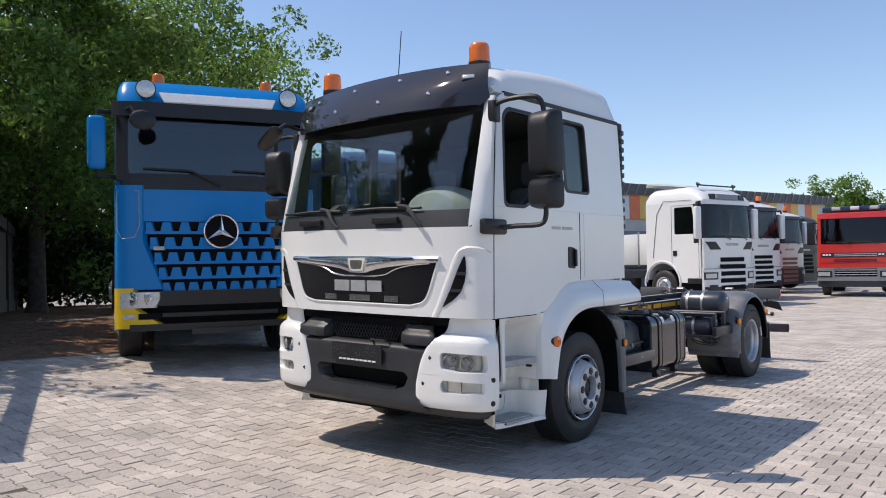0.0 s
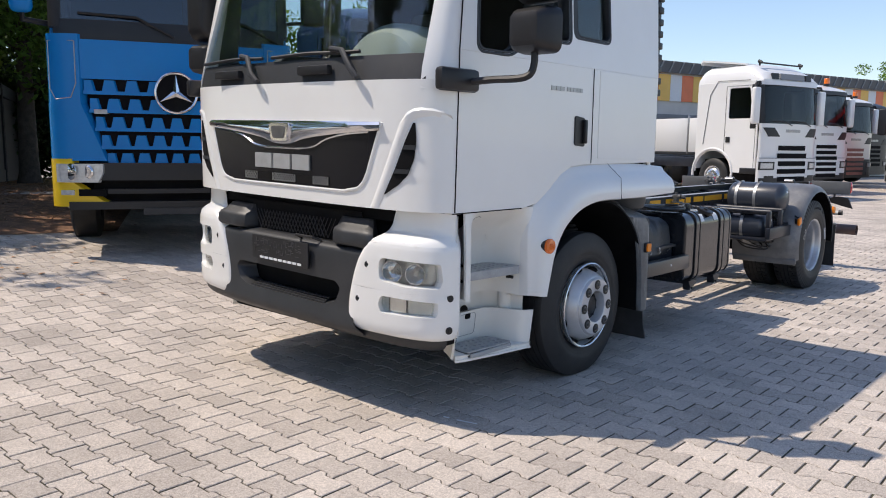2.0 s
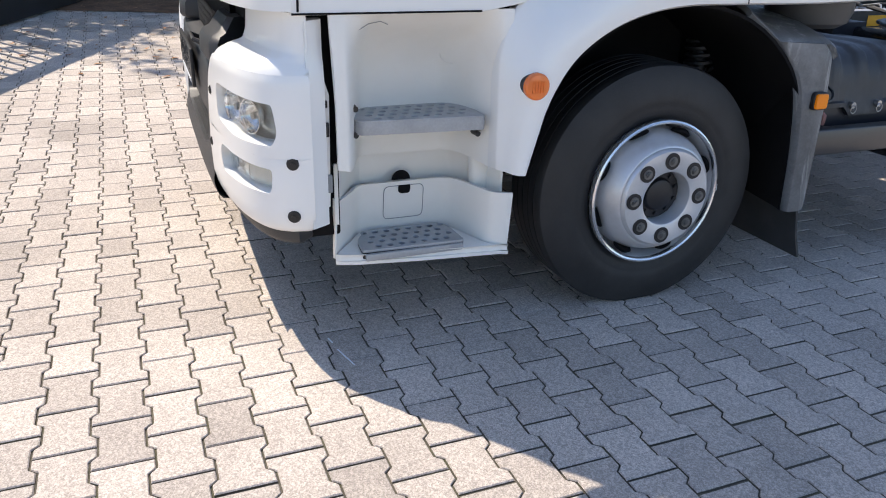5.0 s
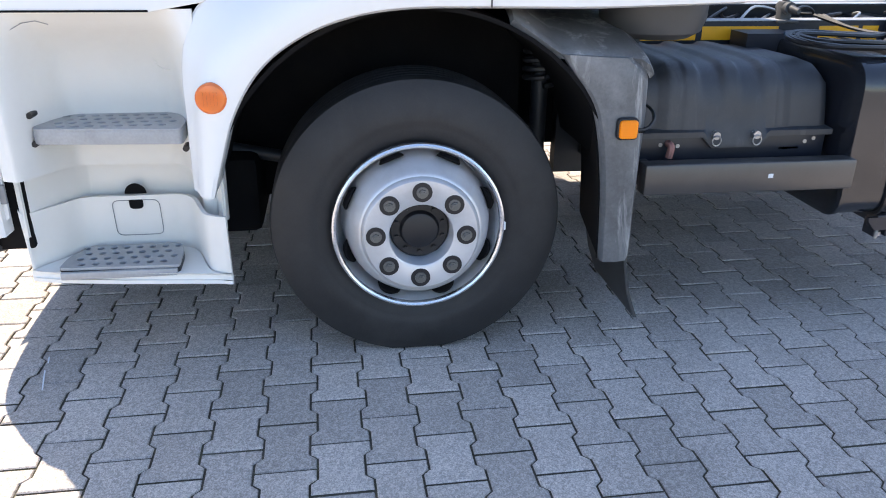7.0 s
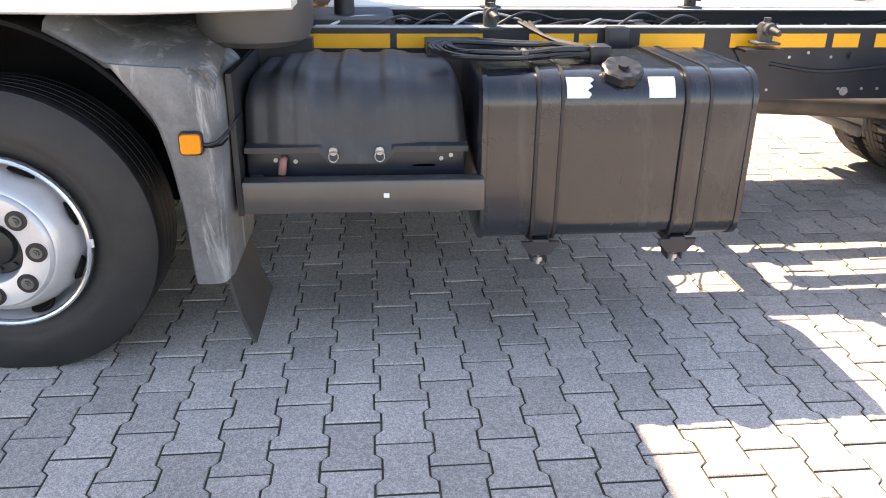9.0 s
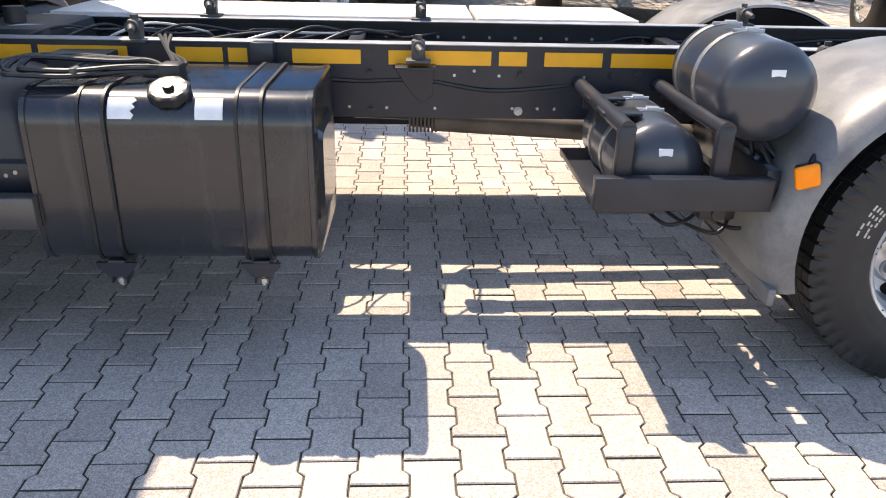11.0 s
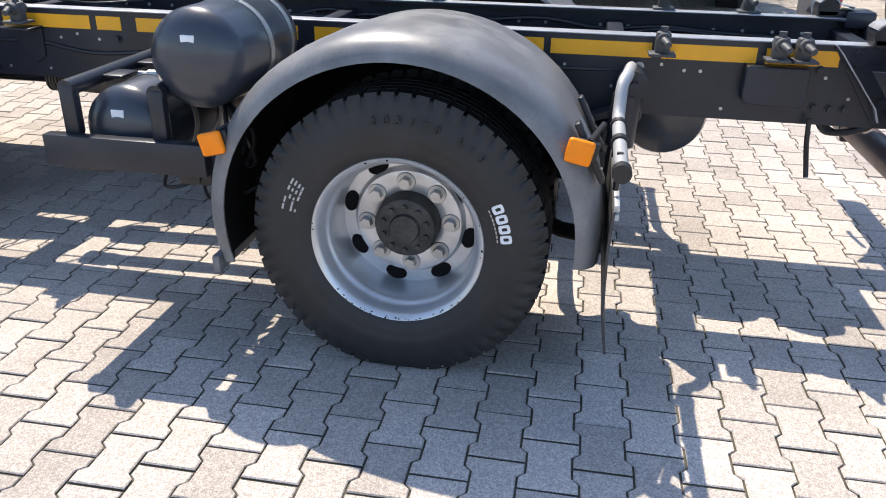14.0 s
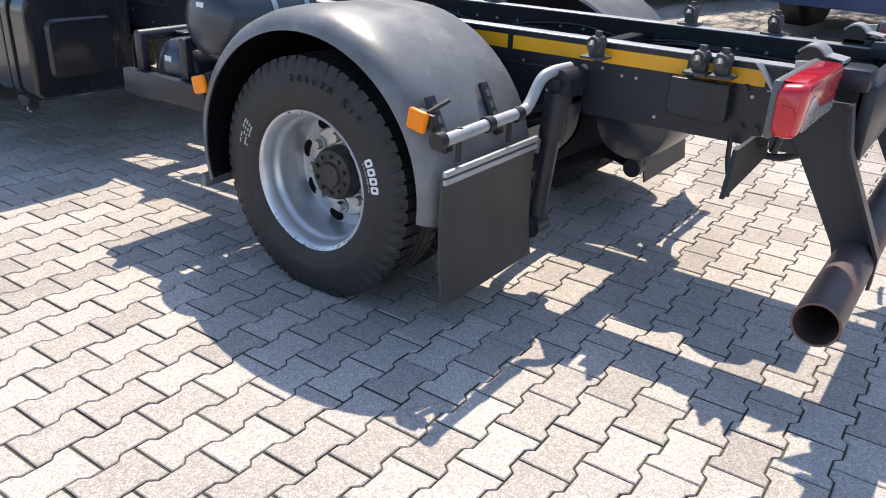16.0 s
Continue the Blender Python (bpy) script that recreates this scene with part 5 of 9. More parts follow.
    part("return_flange", plate([(0.04, 0.99), (0.088, 0.985), (0.104, 0.955), (0.104, 0.905), (0.118, 0.86), (0.116, 0.728), (0.111, 0.514), (0.088, 0.496), (0.04, 0.496)], th=0.006, bevel=0.002, m=at_x(SX(1.078))), WHITE, gap, "white return flange of the bumper corner")
    for y0, y1, z0, z1, mt in ((0.083, 0.110, 0.823, 0.846, BLACK), (0.083, 0.102, 0.775, 0.803, BLACK), (0.098, 0.113, 0.735, 0.780, BLACK), (0.091, 0.118, 0.56, 0.618, GREYP)):
        bm = B()
        sbox(bm, 1.08, 1.092, y0, y1, z0, z1, bevel=0.004)
        part("bracket", bm, mt, gap)
    # upper tread
    mz = Matrix(((0, sgn, 0, 0), (1, 0, 0, 0), (0, 0, 1, 0), (0, 0, 0, 1)))
    tread = round_poly([(0.275, 0.872), (0.592, 0.872), (0.622, 1.0), (0.622, 1.093), (0.21, 1.06), (0.20, 1.0)], [0.03, 0.03, 0.02, 0.018, 0.03, 0.04])
    holes = []
    for i in range(9):
        for j in range(4):
            cy0, cx0 = 0.262 + 0.040 * i + 0.018 * (j % 2), 0.905 + 0.044 * j
            if cy0 < 0.60 - 0.02 * (j == 0):
                holes.append([(cy0 + 0.012 * math.cos(t), cx0 + 0.011 * math.sin(t)) for t in [2 * math.pi * q / 10 for q in range(10)]])
    us = part("upper_step", plate(tread, holes, th=0.008, bevel=0.002, m=Matrix.Translation((0, 0, 0.766)) @ mz), STEP, truck, "grey perforated upper step tread")
    bm = B()
    cen = Vector((0.41, 0.98, 0))
    rows = []
    for z, s in ((0.728, 0.97), (0.7245, 1.0), (0.74, 1.006), (0.757, 1.006), (0.7625, 0.998)):
        rows.append([Vector((SX(cen.y + (p[1] - cen.y) * s), cen.x + (p[0] - cen.x) * s, z)) for p in tread])
    rings(bm, rows)
    part("step_body", bm, STEP, us)
    # lower step box
    wall = [(1.050, 0.128), (1.046, 0.136), (1.03, 0.145), (0.95, 0.205), (0.89, 0.245), (0.875, 0.29), (0.875, 0.36), (0.875, 0.50), (0.88, 0.56), (0.92, 0.60), (1.02, 0.635), (1.075, 0.66), (1.10, 0.70), (1.105, 0.722)]
    lower = shell(wall, [0.315, 0.312, 0.305, 0.30, 0.293], [0.53, 0.512, 0.507, 0.507, 0.507, 0.507, 0.507, 0.506], 0.012, "lower_step", CREAM, truck, "white lower step box", 5, 0.025)
    bm = B()
    fl_o = [(p.x, p.y) for p in curve_pts([(x, y, 0) for x, y in wall], 3)]
    fl_o = fl_o + [(1.10, 0.725), (1.095, 0.60), (1.088, 0.40), (1.072, 0.20), (1.06, 0.145)]
    rows = []
    for z, g in ((0.312, 0.0), (0.30, 0.0), (0.298, -0.006), (0.325, -0.008), (0.335, 0.0)):
        rows.append([Vector((SX(x + (g if x > 1.05 else 0)), y, z - 0.02 * (y - 0.14) / 0.58)) for x, y in fl_o])
    rings(bm, rows)
    part("step_floor", bm, CREAM, lower)
    bm = B()
    pl = round_poly([(0.342, 0.368), (0.487, 0.368), (0.487, 0.492), (0.342, 0.492)], 0.022)
    tube(bm, [(SX(0.8765 + 0.025 * ((z - 0.30) / 0.205 - 0.5)), y, z) for y, z in pl + pl[:1]], 0.0013, 5)
    part("cover_outline", bm, GREYP, lower)
    bm = B()
    me = plate(round_poly([(0.395, 0.463), (0.437, 0.463), (0.437, 0.493), (0.395, 0.493)], [0.014, 0.014, 0.002, 0.002]), th=0.012, bevel=0.001, m=at_x(SX(0.884)))
    part("latch_hole", me, DEEP, lower)
    me = plate([(0.412 + 0.034 * math.cos(t), 0.505 + 0.034 * math.sin(t)) for t in steps(0, math.pi, 12)], th=0.004, bevel=0.001, m=at_x(SX(0.86)))
    part("hand_slot", me, DEEP, lower)
    tread = round_poly([(0.265, 0.90), (0.545, 0.90), (0.562, 0.96), (0.567, 1.083), (0.212, 1.072), (0.218, 0.98)], [0.03, 0.03, 0.03, 0.016, 0.016, 0.03])
    holes = []
    for i in range(8):
        for j in range(4):
            cy0, cx0 = 0.258 + 0.040 * i + 0.016 * (j % 2), 0.925 + 0.041 * j
            if cy0 < 0.548:
                holes.append([(cy0 + 0.0105 * math.cos(t), cx0 + 0.011 * math.sin(t)) for t in [2 * math.pi * q / 10 for q in range(10)]])
    lt = part("lower_tread", plate(tread, holes, th=0.010, bevel=0.002, m=Matrix.Translation((0, 0, 0.341)) @ mz), STEP, lower, "grey perforated tread")
    bm = B()
    rows = [[Vector((SX(p[1]), p[0], z)) for p in tread] for z in (0.315, 0.3365)]
    rings(bm, rows)
    part("tread_base", bm, BLACK, lt)
    bm = B()
    sbox(bm, 1.075, 1.09, 0.22, 0.56, 0.312, 0.336, bevel=0.004)
    part("tread_edge", bm, STEP, lt)
    # white fender flare: an arch from the step to behind the wheel, bulging outwards
    bm = B()
    N = 40
    inner, outer = [], []
    ARC = [(0.715, 0.598), (0.745, 0.70), (0.785, 0.82), (0.855, 0.935), (0.95, 1.015), (1.08, 1.073), (1.25, 1.103), (1.5, 1.106), (1.8, 1.105), (2.21, 1.118)]
    TOP = [(0.645, 0.60), (0.645, 0.78), (0.65, 0.97), (0.70, 1.10), (0.82, 1.19), (0.94, 1.275), (1.08, 1.315), (1.4, 1.328), (1.8, 1.326), (2.21, 1.30)]
    ia = [(p.x, p.y) for p in curve_pts([(a, b, 0) for a, b in ARC], 6)]
    oa = [(p.x, p.y) for p in curve_pts([(a, b, 0) for a, b in TOP], 6)]
    rows = []
    for i, ((y1, z1), (y0, z0)) in enumerate(zip(ia, oa)):
        u = i / (len(ia) - 1)
        row = []
        for v, dx in ((0.0, 1.105), (0.04, 1.118), (0.15, 1.128), (0.3, 1.16), (0.45, 1.195), (0.65, 1.213), (0.85, 1.218), (0.97, 1.212), (1.0, 1.20)):
            if u < 0.30:
                k = 1 - u / 0.30
                dx = dx * (1 - k) + (1.125 + (dx - 1.105) * 0.85) * k
            row.append(Vector((SX(dx), y0 + (y1 - y0) * v, z0 + (z1 - z0) * v)))
        row += [Vector((SX(1.15), y1, z1 + 0.004)), Vector((SX(1.05), y1, z1 + 0.004)), Vector((SX(1.05), y0 + 0.0, z0 - 0.01))]
        rows.append(row)
    rings(bm, rows)
    flare = part("fender_flare", bm, WHITE, truck, "white wheel-arch flare")
    bm = B()
    tube(bm, [(SX(1.107), 1.48, 1.33), (SX(1.21), 1.485, 1.24), (SX(1.219), 1.485, 1.11)], 0.002, 5)
    part("flare_seam", bm, GRAPH, flare)
    # dark arch lining
    bm = B()
    rows = []
    for i in range(25):
        t = math.radians(172 - 160 * i / 24)
        y, z = Y_F + 0.60 * math.cos(t), 0.5 + 0.60 * math.sin(t)
        rows.append([Vector((SX(0.60), y, z)), Vector((SX(1.17), y, z)), Vector((SX(1.17), y + 0.012 * math.cos(t), z + 0.012 * math.sin(t))), Vector((SX(0.60), y + 0.012 * math.cos(t), z + 0.012 * math.sin(t)))])
    rings(bm, rows)
    part("arch_lining", bm, DEEP, truck)
    bm = B()
    sbox(bm, 0.42, 0.6, 0.62, 1.72, 0.40, 1.05)
    sbox(bm, 0.60, 0.80, 0.60, 0.70, 0.36, 1.0)
    part("arch_inner", bm, DEEP, truck)
    # air spring and steering link glimpsed in the arch
    bm = B()
    for k in range(7):
        lathe = [(SX(0.66) + 0.055 * math.cos(2 * math.pi * q / 20), 1.78 + 0.055 * math.sin(2 * math.pi * q / 20)) for q in range(21)]
        tube(bm, [(x, y, 0.80 + 0.03 * k + 0.03 * q / 20) for q, (x, y) in enumerate(lathe)], 0.010, 6)
    cyl(bm, (SX(0.66), 1.78, 0.55), (SX(0.66), 1.78, 1.03), 0.03, seg=14)
    part("suspension_spring", bm, GRAPH, truck)
    bm = B()
    tube(bm, [(SX(0.70), 0.62, 0.62), (SX(0.72), 0.95, 0.56), (SX(0.74), 1.25, 0.50)], 0.022, 10)
    cyl(bm, (SX(0.70), 0.62, 0.56), (SX(0.70), 0.62, 0.70), 0.035, seg=14)
    part("steering_link", bm, GRAPH, truck)
    # round side marker
    bm = B()
    y, z = 0.732, 0.879
    rows = [[Vector((SX(x), y + r * math.cos(t), z + r * math.sin(t))) for t in [2 * math.pi * k / 28 for k in range(28)]] for x, r in ((1.16, 0.040), (1.211, 0.040), (1.216, 0.038))]
    rings(bm, rows)
    ml = part("side_marker", bm, GRAPH, truck, "round amber side marker lamp")
    bm = B()
    rows = [[Vector((SX(x), y + r * math.cos(t), z + r * math.sin(t))) for t in [2 * math.pi * k / 28 for k in range(28)]] for x, r in ((1.204, 0.042), (1.218, 0.0415), (1.224, 0.036), (1.227, 0.018))]
    rings(bm, rows)
    for k in range(5):
        sbox(bm, 1.225, 1.2295, y - 0.021 + 0.009 * k, y - 0.018 + 0.009 * k, z - 0.018, z + 0.018)
    part("lens", bm, AMBER, ml)
    # grey rear half of the front fender with a lower post and flap
    bm = B()
    ia = [(1.705, 0.978), (1.76, 0.897), (1.81, 0.818), (1.837, 0.72), (1.852, 0.62), (1.860, 0.55), (1.866, 0.45), (1.870, 0.36), (1.873, 0.330)]
    oa = [(1.945, 0.962), (1.985, 0.920), (1.990, 0.83), (1.988, 0.749), (1.985, 0.69), (1.983, 0.64), (1.981, 0.50), (1.981, 0.36), (1.976, 0.330)]
    ia = [(p.x, p.y) for p in curve_pts([(a, b, 0) for a, b in ia], 5)]
    oa = [(p.x, p.y) for p in curve_pts([(a, b, 0) for a, b in oa], 5)]
    rows = []
    for (y1, z1), (y2, z2) in zip(ia, oa):
        row = [Vector((SX(x), y1 + (y2 - y1) * v, z1 + (z2 - z1) * v)) for v, x in ((0, 1.15), (0.02, 1.168), (0.08, 1.178), (0.5, 1.182), (0.8, 1.175), (0.93, 1.15), (1.0, 1.10), (1.0, 0.72))]
        row.append(Vector((SX(0.72), y2 - 0.02, z2)))
        row.append(Vector((SX(1.06), y2 - 0.03, z2)))
        row.append(Vector((SX(1.10), y1 + 0.03, z1)))
        rows.append(row)
    rings(bm, rows)
    rf = part("rear_fender_half", bm, FENDER, truck, "scuffed grey plastic rear half of the front fender")
    bm = B()
    crest = [(1.56, 1.075), (1.62, 1.035), (1.665, 1.005), (1.705, 0.979), (1.76, 0.974), (1.83, 0.970), (1.90, 0.967), (1.945, 0.962), (1.972, 0.946), (1.988, 0.918)]
    rows = []
    for x, dz in ((1.160, -0.002), (1.150, 0.010), (1.12, 0.022), (1.04, 0.044), (0.92, 0.075), (0.74, 0.095)):
        rows.append([Vector((SX(x), y, z + dz)) for y, z in crest] + [Vector((SX(x - 0.01), y - 0.008, z + dz - 0.014)) for y, z in reversed(crest)])
    rings(bm, rows)
    part("fender_top", bm, FENDER, rf)
    bm = B()
    tube(bm, [(SX(1.183), 1.935, 0.752), (SX(1.178), 1.965, 0.750), (SX(1.15), 1.987, 0.749), (SX(1.08), 1.989, 0.748)], 0.0035, 6)
    part("fender_seam", bm, DEEP, rf)
    bm = B()
    rows = []
    for y, z in ia:
        rows.append([Vector((SX(x), y + dy, z)) for x, dy in ((0.72, 0.075), (1.10, 0.010), (1.146, -0.004), (1.146, 0.010), (1.09, 0.03), (0.72, 0.09))])
    rings(bm, rows)
    part("fender_liner", bm, DEEP, rf, "near-black inside of the fender")
    # added dark plates that hide sunlit ground beyond the gap
    bm = B()
    sbox(bm, 0.50, 1.06, 1.995, 2.012, 0.50, 0.93)
    sbox(bm, 0.44, 0.50, 1.90, 2.20, 0.42, 0.955)
    part("fender_bracket", bm, GRAPH, truck, "dark plate added to close the gap between fender and battery box")
    bm = B()
    rows = []
    for z, y in ((0.42, 1.955), (0.30, 1.965), (0.20, 1.985), (0.105, 2.02)):
        rows.append([Vector((SX(0.74), y, z)), Vector((SX(1.145), y, z)), Vector((SX(1.145), y + 0.01, z)), Vector((SX(0.74), y + 0.01, z))])
    rings(bm, rows)
    part("mud_flap", bm, FLAPM, truck, "black rubber mud flap behind the front wheel")
    bm = B()
    pl = round_poly([(1.878, 0.730), (1.944, 0.730), (1.944, 0.796), (1.878, 0.796)], 0.016)
    fm = part("side_marker", plate(pl, th=0.02, bevel=0.004, m=at_x(SX(1.188))), BLACK, truck, "square amber side marker lamp")
    pl = round_poly([(1.883, 0.735), (1.939, 0.735), (1.939, 0.791), (1.883, 0.791)], 0.012)
    part("lens", plate(pl, th=0.02, bevel=0.005, m=at_x(SX(1.197))), ORANGE, fm)
    bm = B()
    tube(bm, curve_pts([(SX(1.188), 1.94, 0.758), (SX(1.184), 1.975, 0.762), (SX(1.155), 2.005, 0.785), (SX(1.09), 2.018, 0.80), (SX(1.0), 2.02, 0.80)], 4), 0.005, 6)
    part("lamp_cable", bm, BLACK, fm)
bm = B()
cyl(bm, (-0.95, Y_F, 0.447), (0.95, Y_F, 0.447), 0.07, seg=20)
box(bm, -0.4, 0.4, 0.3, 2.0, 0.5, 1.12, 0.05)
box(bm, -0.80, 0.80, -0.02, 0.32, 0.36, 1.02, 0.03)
# added low block, there to keep light off the ground below
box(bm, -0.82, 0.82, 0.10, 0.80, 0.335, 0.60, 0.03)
part("engine_underside", bm, DEEP, truck, "dark engine, axle and gearbox under the cab, with an added low shading block")

# ---- chassis rails
for sgn in (1, -1):
    bm = B()
    xo = sgn * 0.38
    xi = sgn * 0.305
    w = 0.009 * sgn
    sec = [(xo, 0.705), (xo, 0.977), (xi, 0.977), (xi, 0.969), (xo - w, 0.969), (xo - w, 0.713), (xi, 0.713), (xi, 0.705)]
    rings(bm, [[Vector((x, y, z)) for x, z in sec] for y in (1.2, 7.22)])
    rail = part("frame_rail", bm, CHASSIS, truck, "dark steel frame rail with bolts and yellow tape")
    # thin pale strip: wear plus the flange's sunlit brightness as colour
    bm = B()
    xa, xb = sorted((xi, xo + sgn * 0.001))
    box(bm, xa, xb, 2.2, 7.2, 0.9765, 0.9805, 0.001)
    part("flange_top", bm, FLANGEM, rail, "worn top flange, painted paler for its sunlit look")
    # bolts and holes
    rng = random.Random(5)
    for y, z in [(y, z) for y in (2.15, 2.55, 3.0, 3.38, 3.705, 4.27, 4.62, 4.72, 6.28) for z in (0.873, 0.735)] + [(6.88, 0.765), (6.933, 0.763), (6.981, 0.765), (6.875, 0.892)]:
        bm = B()
        cyl(bm, (xo, y, z), (xo + sgn * 0.004, y, z), 0.017, seg=14)
        cyl(bm, (xo + sgn * 0.004, y, z), (xo + sgn * 0.015, y, z), 0.0115, seg=6)
        part("bolt", bm, STEEL if rng.random() < 0.12 else CHASSIS, rail)
    bm = B()
    for k in range(64):
        y = 2.1 + k * 0.08 + rng.uniform(-0.015, 0.015)
        z = rng.choice((0.742, 0.745, 0.80, 0.868, 0.885))
        cyl(bm, (xo, y, z), (xo + sgn * 0.0035, y, z), 0.006, seg=8)
    tagged(part("rivet", bm, STEEL, rail), kind="stuff")
    bm = B()
    for k in range(40):
        y = 2.3 + k * 0.12
        for z in (0.905, 0.76):
            cyl(bm, (xo - sgn * 0.009, y, z), (xo - sgn * 0.013, y, z), 0.0075, seg=8)
    tagged(part("inner_rivet", bm, STEEL, rail), kind="stuff")
    for a, b in ((2.03, 2.475), (2.50, 2.82), (2.995, 3.165), (3.185, 3.255), (3.42, 3.672), (3.775, 4.158), (4.187, 4.292), (4.358, 4.577), (4.61, 5.02),
                 (5.085, 5.345), (5.40, 5.66), (5.72, 5.94), (5.965, 6.315), (6.35, 6.665), (6.695, 6.93)):
        bm = B()
        xa, xb = sorted((xo, xo + sgn * 0.0022))
        box(bm, xa, xb, a, b, 0.905, 0.957)
        part("yellow_tape", bm, YELLOW, rail, "strip of yellow marking tape")
# inner cable looms
for xl, z, n in ((-0.355, 0.90, 3), (0.34, 0.86, 2)):
    rng = random.Random(int(z * 100))
    for k in range(n):
        bm = B()
        pts = [(xl + 0.02 + rng.uniform(-0.012, 0.012) + 0.012 * k, 1.9 + 0.25 * i, z + rng.uniform(-0.03, 0.03) - 0.02 * k) for i in range(21)]
        tube(bm, curve_pts(pts, 4), 0.008, 6)
        part("cable_loom", bm, BLACK, truck)
for y in (2.4, 3.62, 5.0, 6.2, 7.12):
    bm = B()
    box(bm, -0.372, 0.372, y - 0.035, y + 0.035, 0.73, 0.93, 0.01)
    part("cross_member", bm, CHASSIS, truck)
# pale flat covers on the far side
for a, b in ((2.2, 4.145), (4.165, 4.93)):
    bm = B()
    box(bm, -1.02, -0.43, a, b, 0.955, 0.985, 0.004)
    part("side_cover", bm, CREAM, truck, "pale flat cover panel along the far rail")
bm = B()
box(bm, -1.0, -0.45, 2.25, 5.02, 0.46, 0.955, 0.03)
part("battery_carrier", bm, CHASSIS, truck, "dark battery carrier under the pale cover")
# drive shaft, rear axle, springs
bm = B()
cyl(bm, (0, 2.2, 0.70), (0, 3.9, 0.66), 0.055, seg=18)
cyl(bm, (0, 3.95, 0.66), (0, 5.2, 0.52), 0.05, seg=18)
cyl(bm, (0, 3.86, 0.665), (0, 4.0, 0.655), 0.09, seg=18)
part("drive_shaft", bm, CHASSIS, truck, "grey drive shaft under the frame")
bm = B()
cyl(bm, (0.25, 3.95, 0.665), (0.25, 5.3, 0.60), 0.045, seg=16)
for k in range(8):
    cyl(bm, (0.25, 3.85 + 0.015 * k, 0.67), (0.25, 3.858 + 0.015 * k, 0.67), 0.055, seg=16)
part("exhaust_pipe", bm, PIPE, truck, "dull steel pipe with bellows under the frame")
bm = B()
cyl(bm, (-0.9, Y_R, 0.45), (0.9, Y_R, 0.45), 0.10, seg=20)
lathe_x(bm, [(-0.2, 0.1), (-0.12, 0.2), (0.0, 0.24), (0.12, 0.2), (0.2, 0.1)], Y_R, 0.47, seg=24)
part("rear_axle", bm, DEEP, truck)
for sgn in (1, -1):
    bm = B()
    for k in range(3):
        pts = [(sgn * 0.46, Y_R + u * 0.72, 0.60 - 0.045 * k + 0.16 * u * u) for u in steps(-1 + 0.15 * k, 1 - 0.15 * k, 14)]
        rows = [[Vector((x - 0.04, y, z)), Vector((x + 0.04, y, z)), Vector((x + 0.04, y, z + 0.024)), Vector((x - 0.04, y, z + 0.024))] for x, y, z in pts]
        rings(bm, rows)
    part("leaf_spring", bm, CHASSIS, truck)
    bm = B()
    box(bm, min(sgn * 0.39, sgn * 0.51), max(sgn * 0.39, sgn * 0.51), 6.22, 6.30, 0.70, 0.86, 0.02)
    cyl(bm, (sgn * 0.38, 6.26, 0.835), (sgn * 0.54, 6.26, 0.835), 0.05, seg=18)
    cyl(bm, (sgn * 0.54, 6.26, 0.835), (sgn * 0.565, 6.26, 0.835), 0.02, seg=6)
    part("spring_shackle", bm, CHASSIS, truck)
    bm = B()
    tube(bm, [(sgn * 0.50, 6.25, 0.80), (sgn * 0.50, 6.225, 0.55), (sgn * 0.50, 6.20, 0.27)], 0.036, 12)
    cyl(bm, (sgn * 0.46, 6.20, 0.26), (sgn * 0.55, 6.20, 0.26), 0.045, seg=16)
    cyl(bm, (sgn * 0.50, 6.245, 0.80), (sgn * 0.50, 6.235, 0.62), 0.05, seg=16)
    part("stabiliser_link", bm, CHASSIS, truck, "dark upright stabiliser link")
bm = B()
tube(bm, curve_pts([(-0.5, 6.2, 0.27), (-0.45, 6.0, 0.3), (0.45, 6.0, 0.3), (0.5, 6.2, 0.27)], 6), 0.03, 10)
part("stabiliser_bar", bm, DEEP, truck)

# ---- clamp brackets (twist fittings) on the rail
def clamp(x, y, z, s=1, lying=False):
    bm = B()
    box(bm, x - 0.035, x + 0.045, y - 0.045, y + 0.045, z - 0.05, z - 0.04, 0.003)
    box(bm, x - 0.022, x + 0.022, y - 0.025, y + 0.025, z - 0.045, z + 0.03, 0.01)
    cyl(bm, (x - 0.03, y, z + 0.005), (x + 0.045, y, z + 0.005), 0.024, seg=14)
    cyl(bm, (x + 0.045, y, z + 0.005), (x + 0.085, y + 0.012, z - 0.003), 0.015, 0.011, seg=12)
    cyl(bm, (x, y, z + 0.03), (x, y, z + 0.046), 0.014, seg=6)
    c = part("pipe_clamp", bm, FILTER, truck, "dusty grey rail fitting with a round stub")
    return c


for y in (3.885, 5.40, 6.345, 6.725, 6.80):
    clamp(0.43, y, 0.975)
for y in (2.85,):
    clamp(0.35, y, 1.02)
for y in (2.95, 3.9, 5.4, 6.4, 6.75):
    clamp(-0.38, y, 1.03)
me = plate([(3.79, 0.90), (3.945, 0.90), (3.94, 0.79), (3.90, 0.765), (3.86, 0.80)], th=0.008, bevel=0.002, m=at_x(0.386))
part("fitting_bracket", me, CHASSIS, truck)
bm = B()
box(bm, 0.38, 0.47, 3.80, 3.95, 0.90, 0.91, 0.003)
part("fitting_shelf", bm, CHASSIS, truck)
bm = B()
box(bm, 0.38, 0.44, 3.28, 3.36, 0.90, 0.985, 0.006)
part("rail_bracket", bm, CHASSIS, truck)
# square bracket plate near the end of the rail
me = plate(round_poly([(6.625, 0.775), (6.84, 0.765), (6.835, 0.905), (6.63, 0.905)], [0.035, 0.035, 0.01, 0.01]), th=0.05, bevel=0.006, m=at_x(0.41))
part("bracket_box", me, CHASSIS, truck)

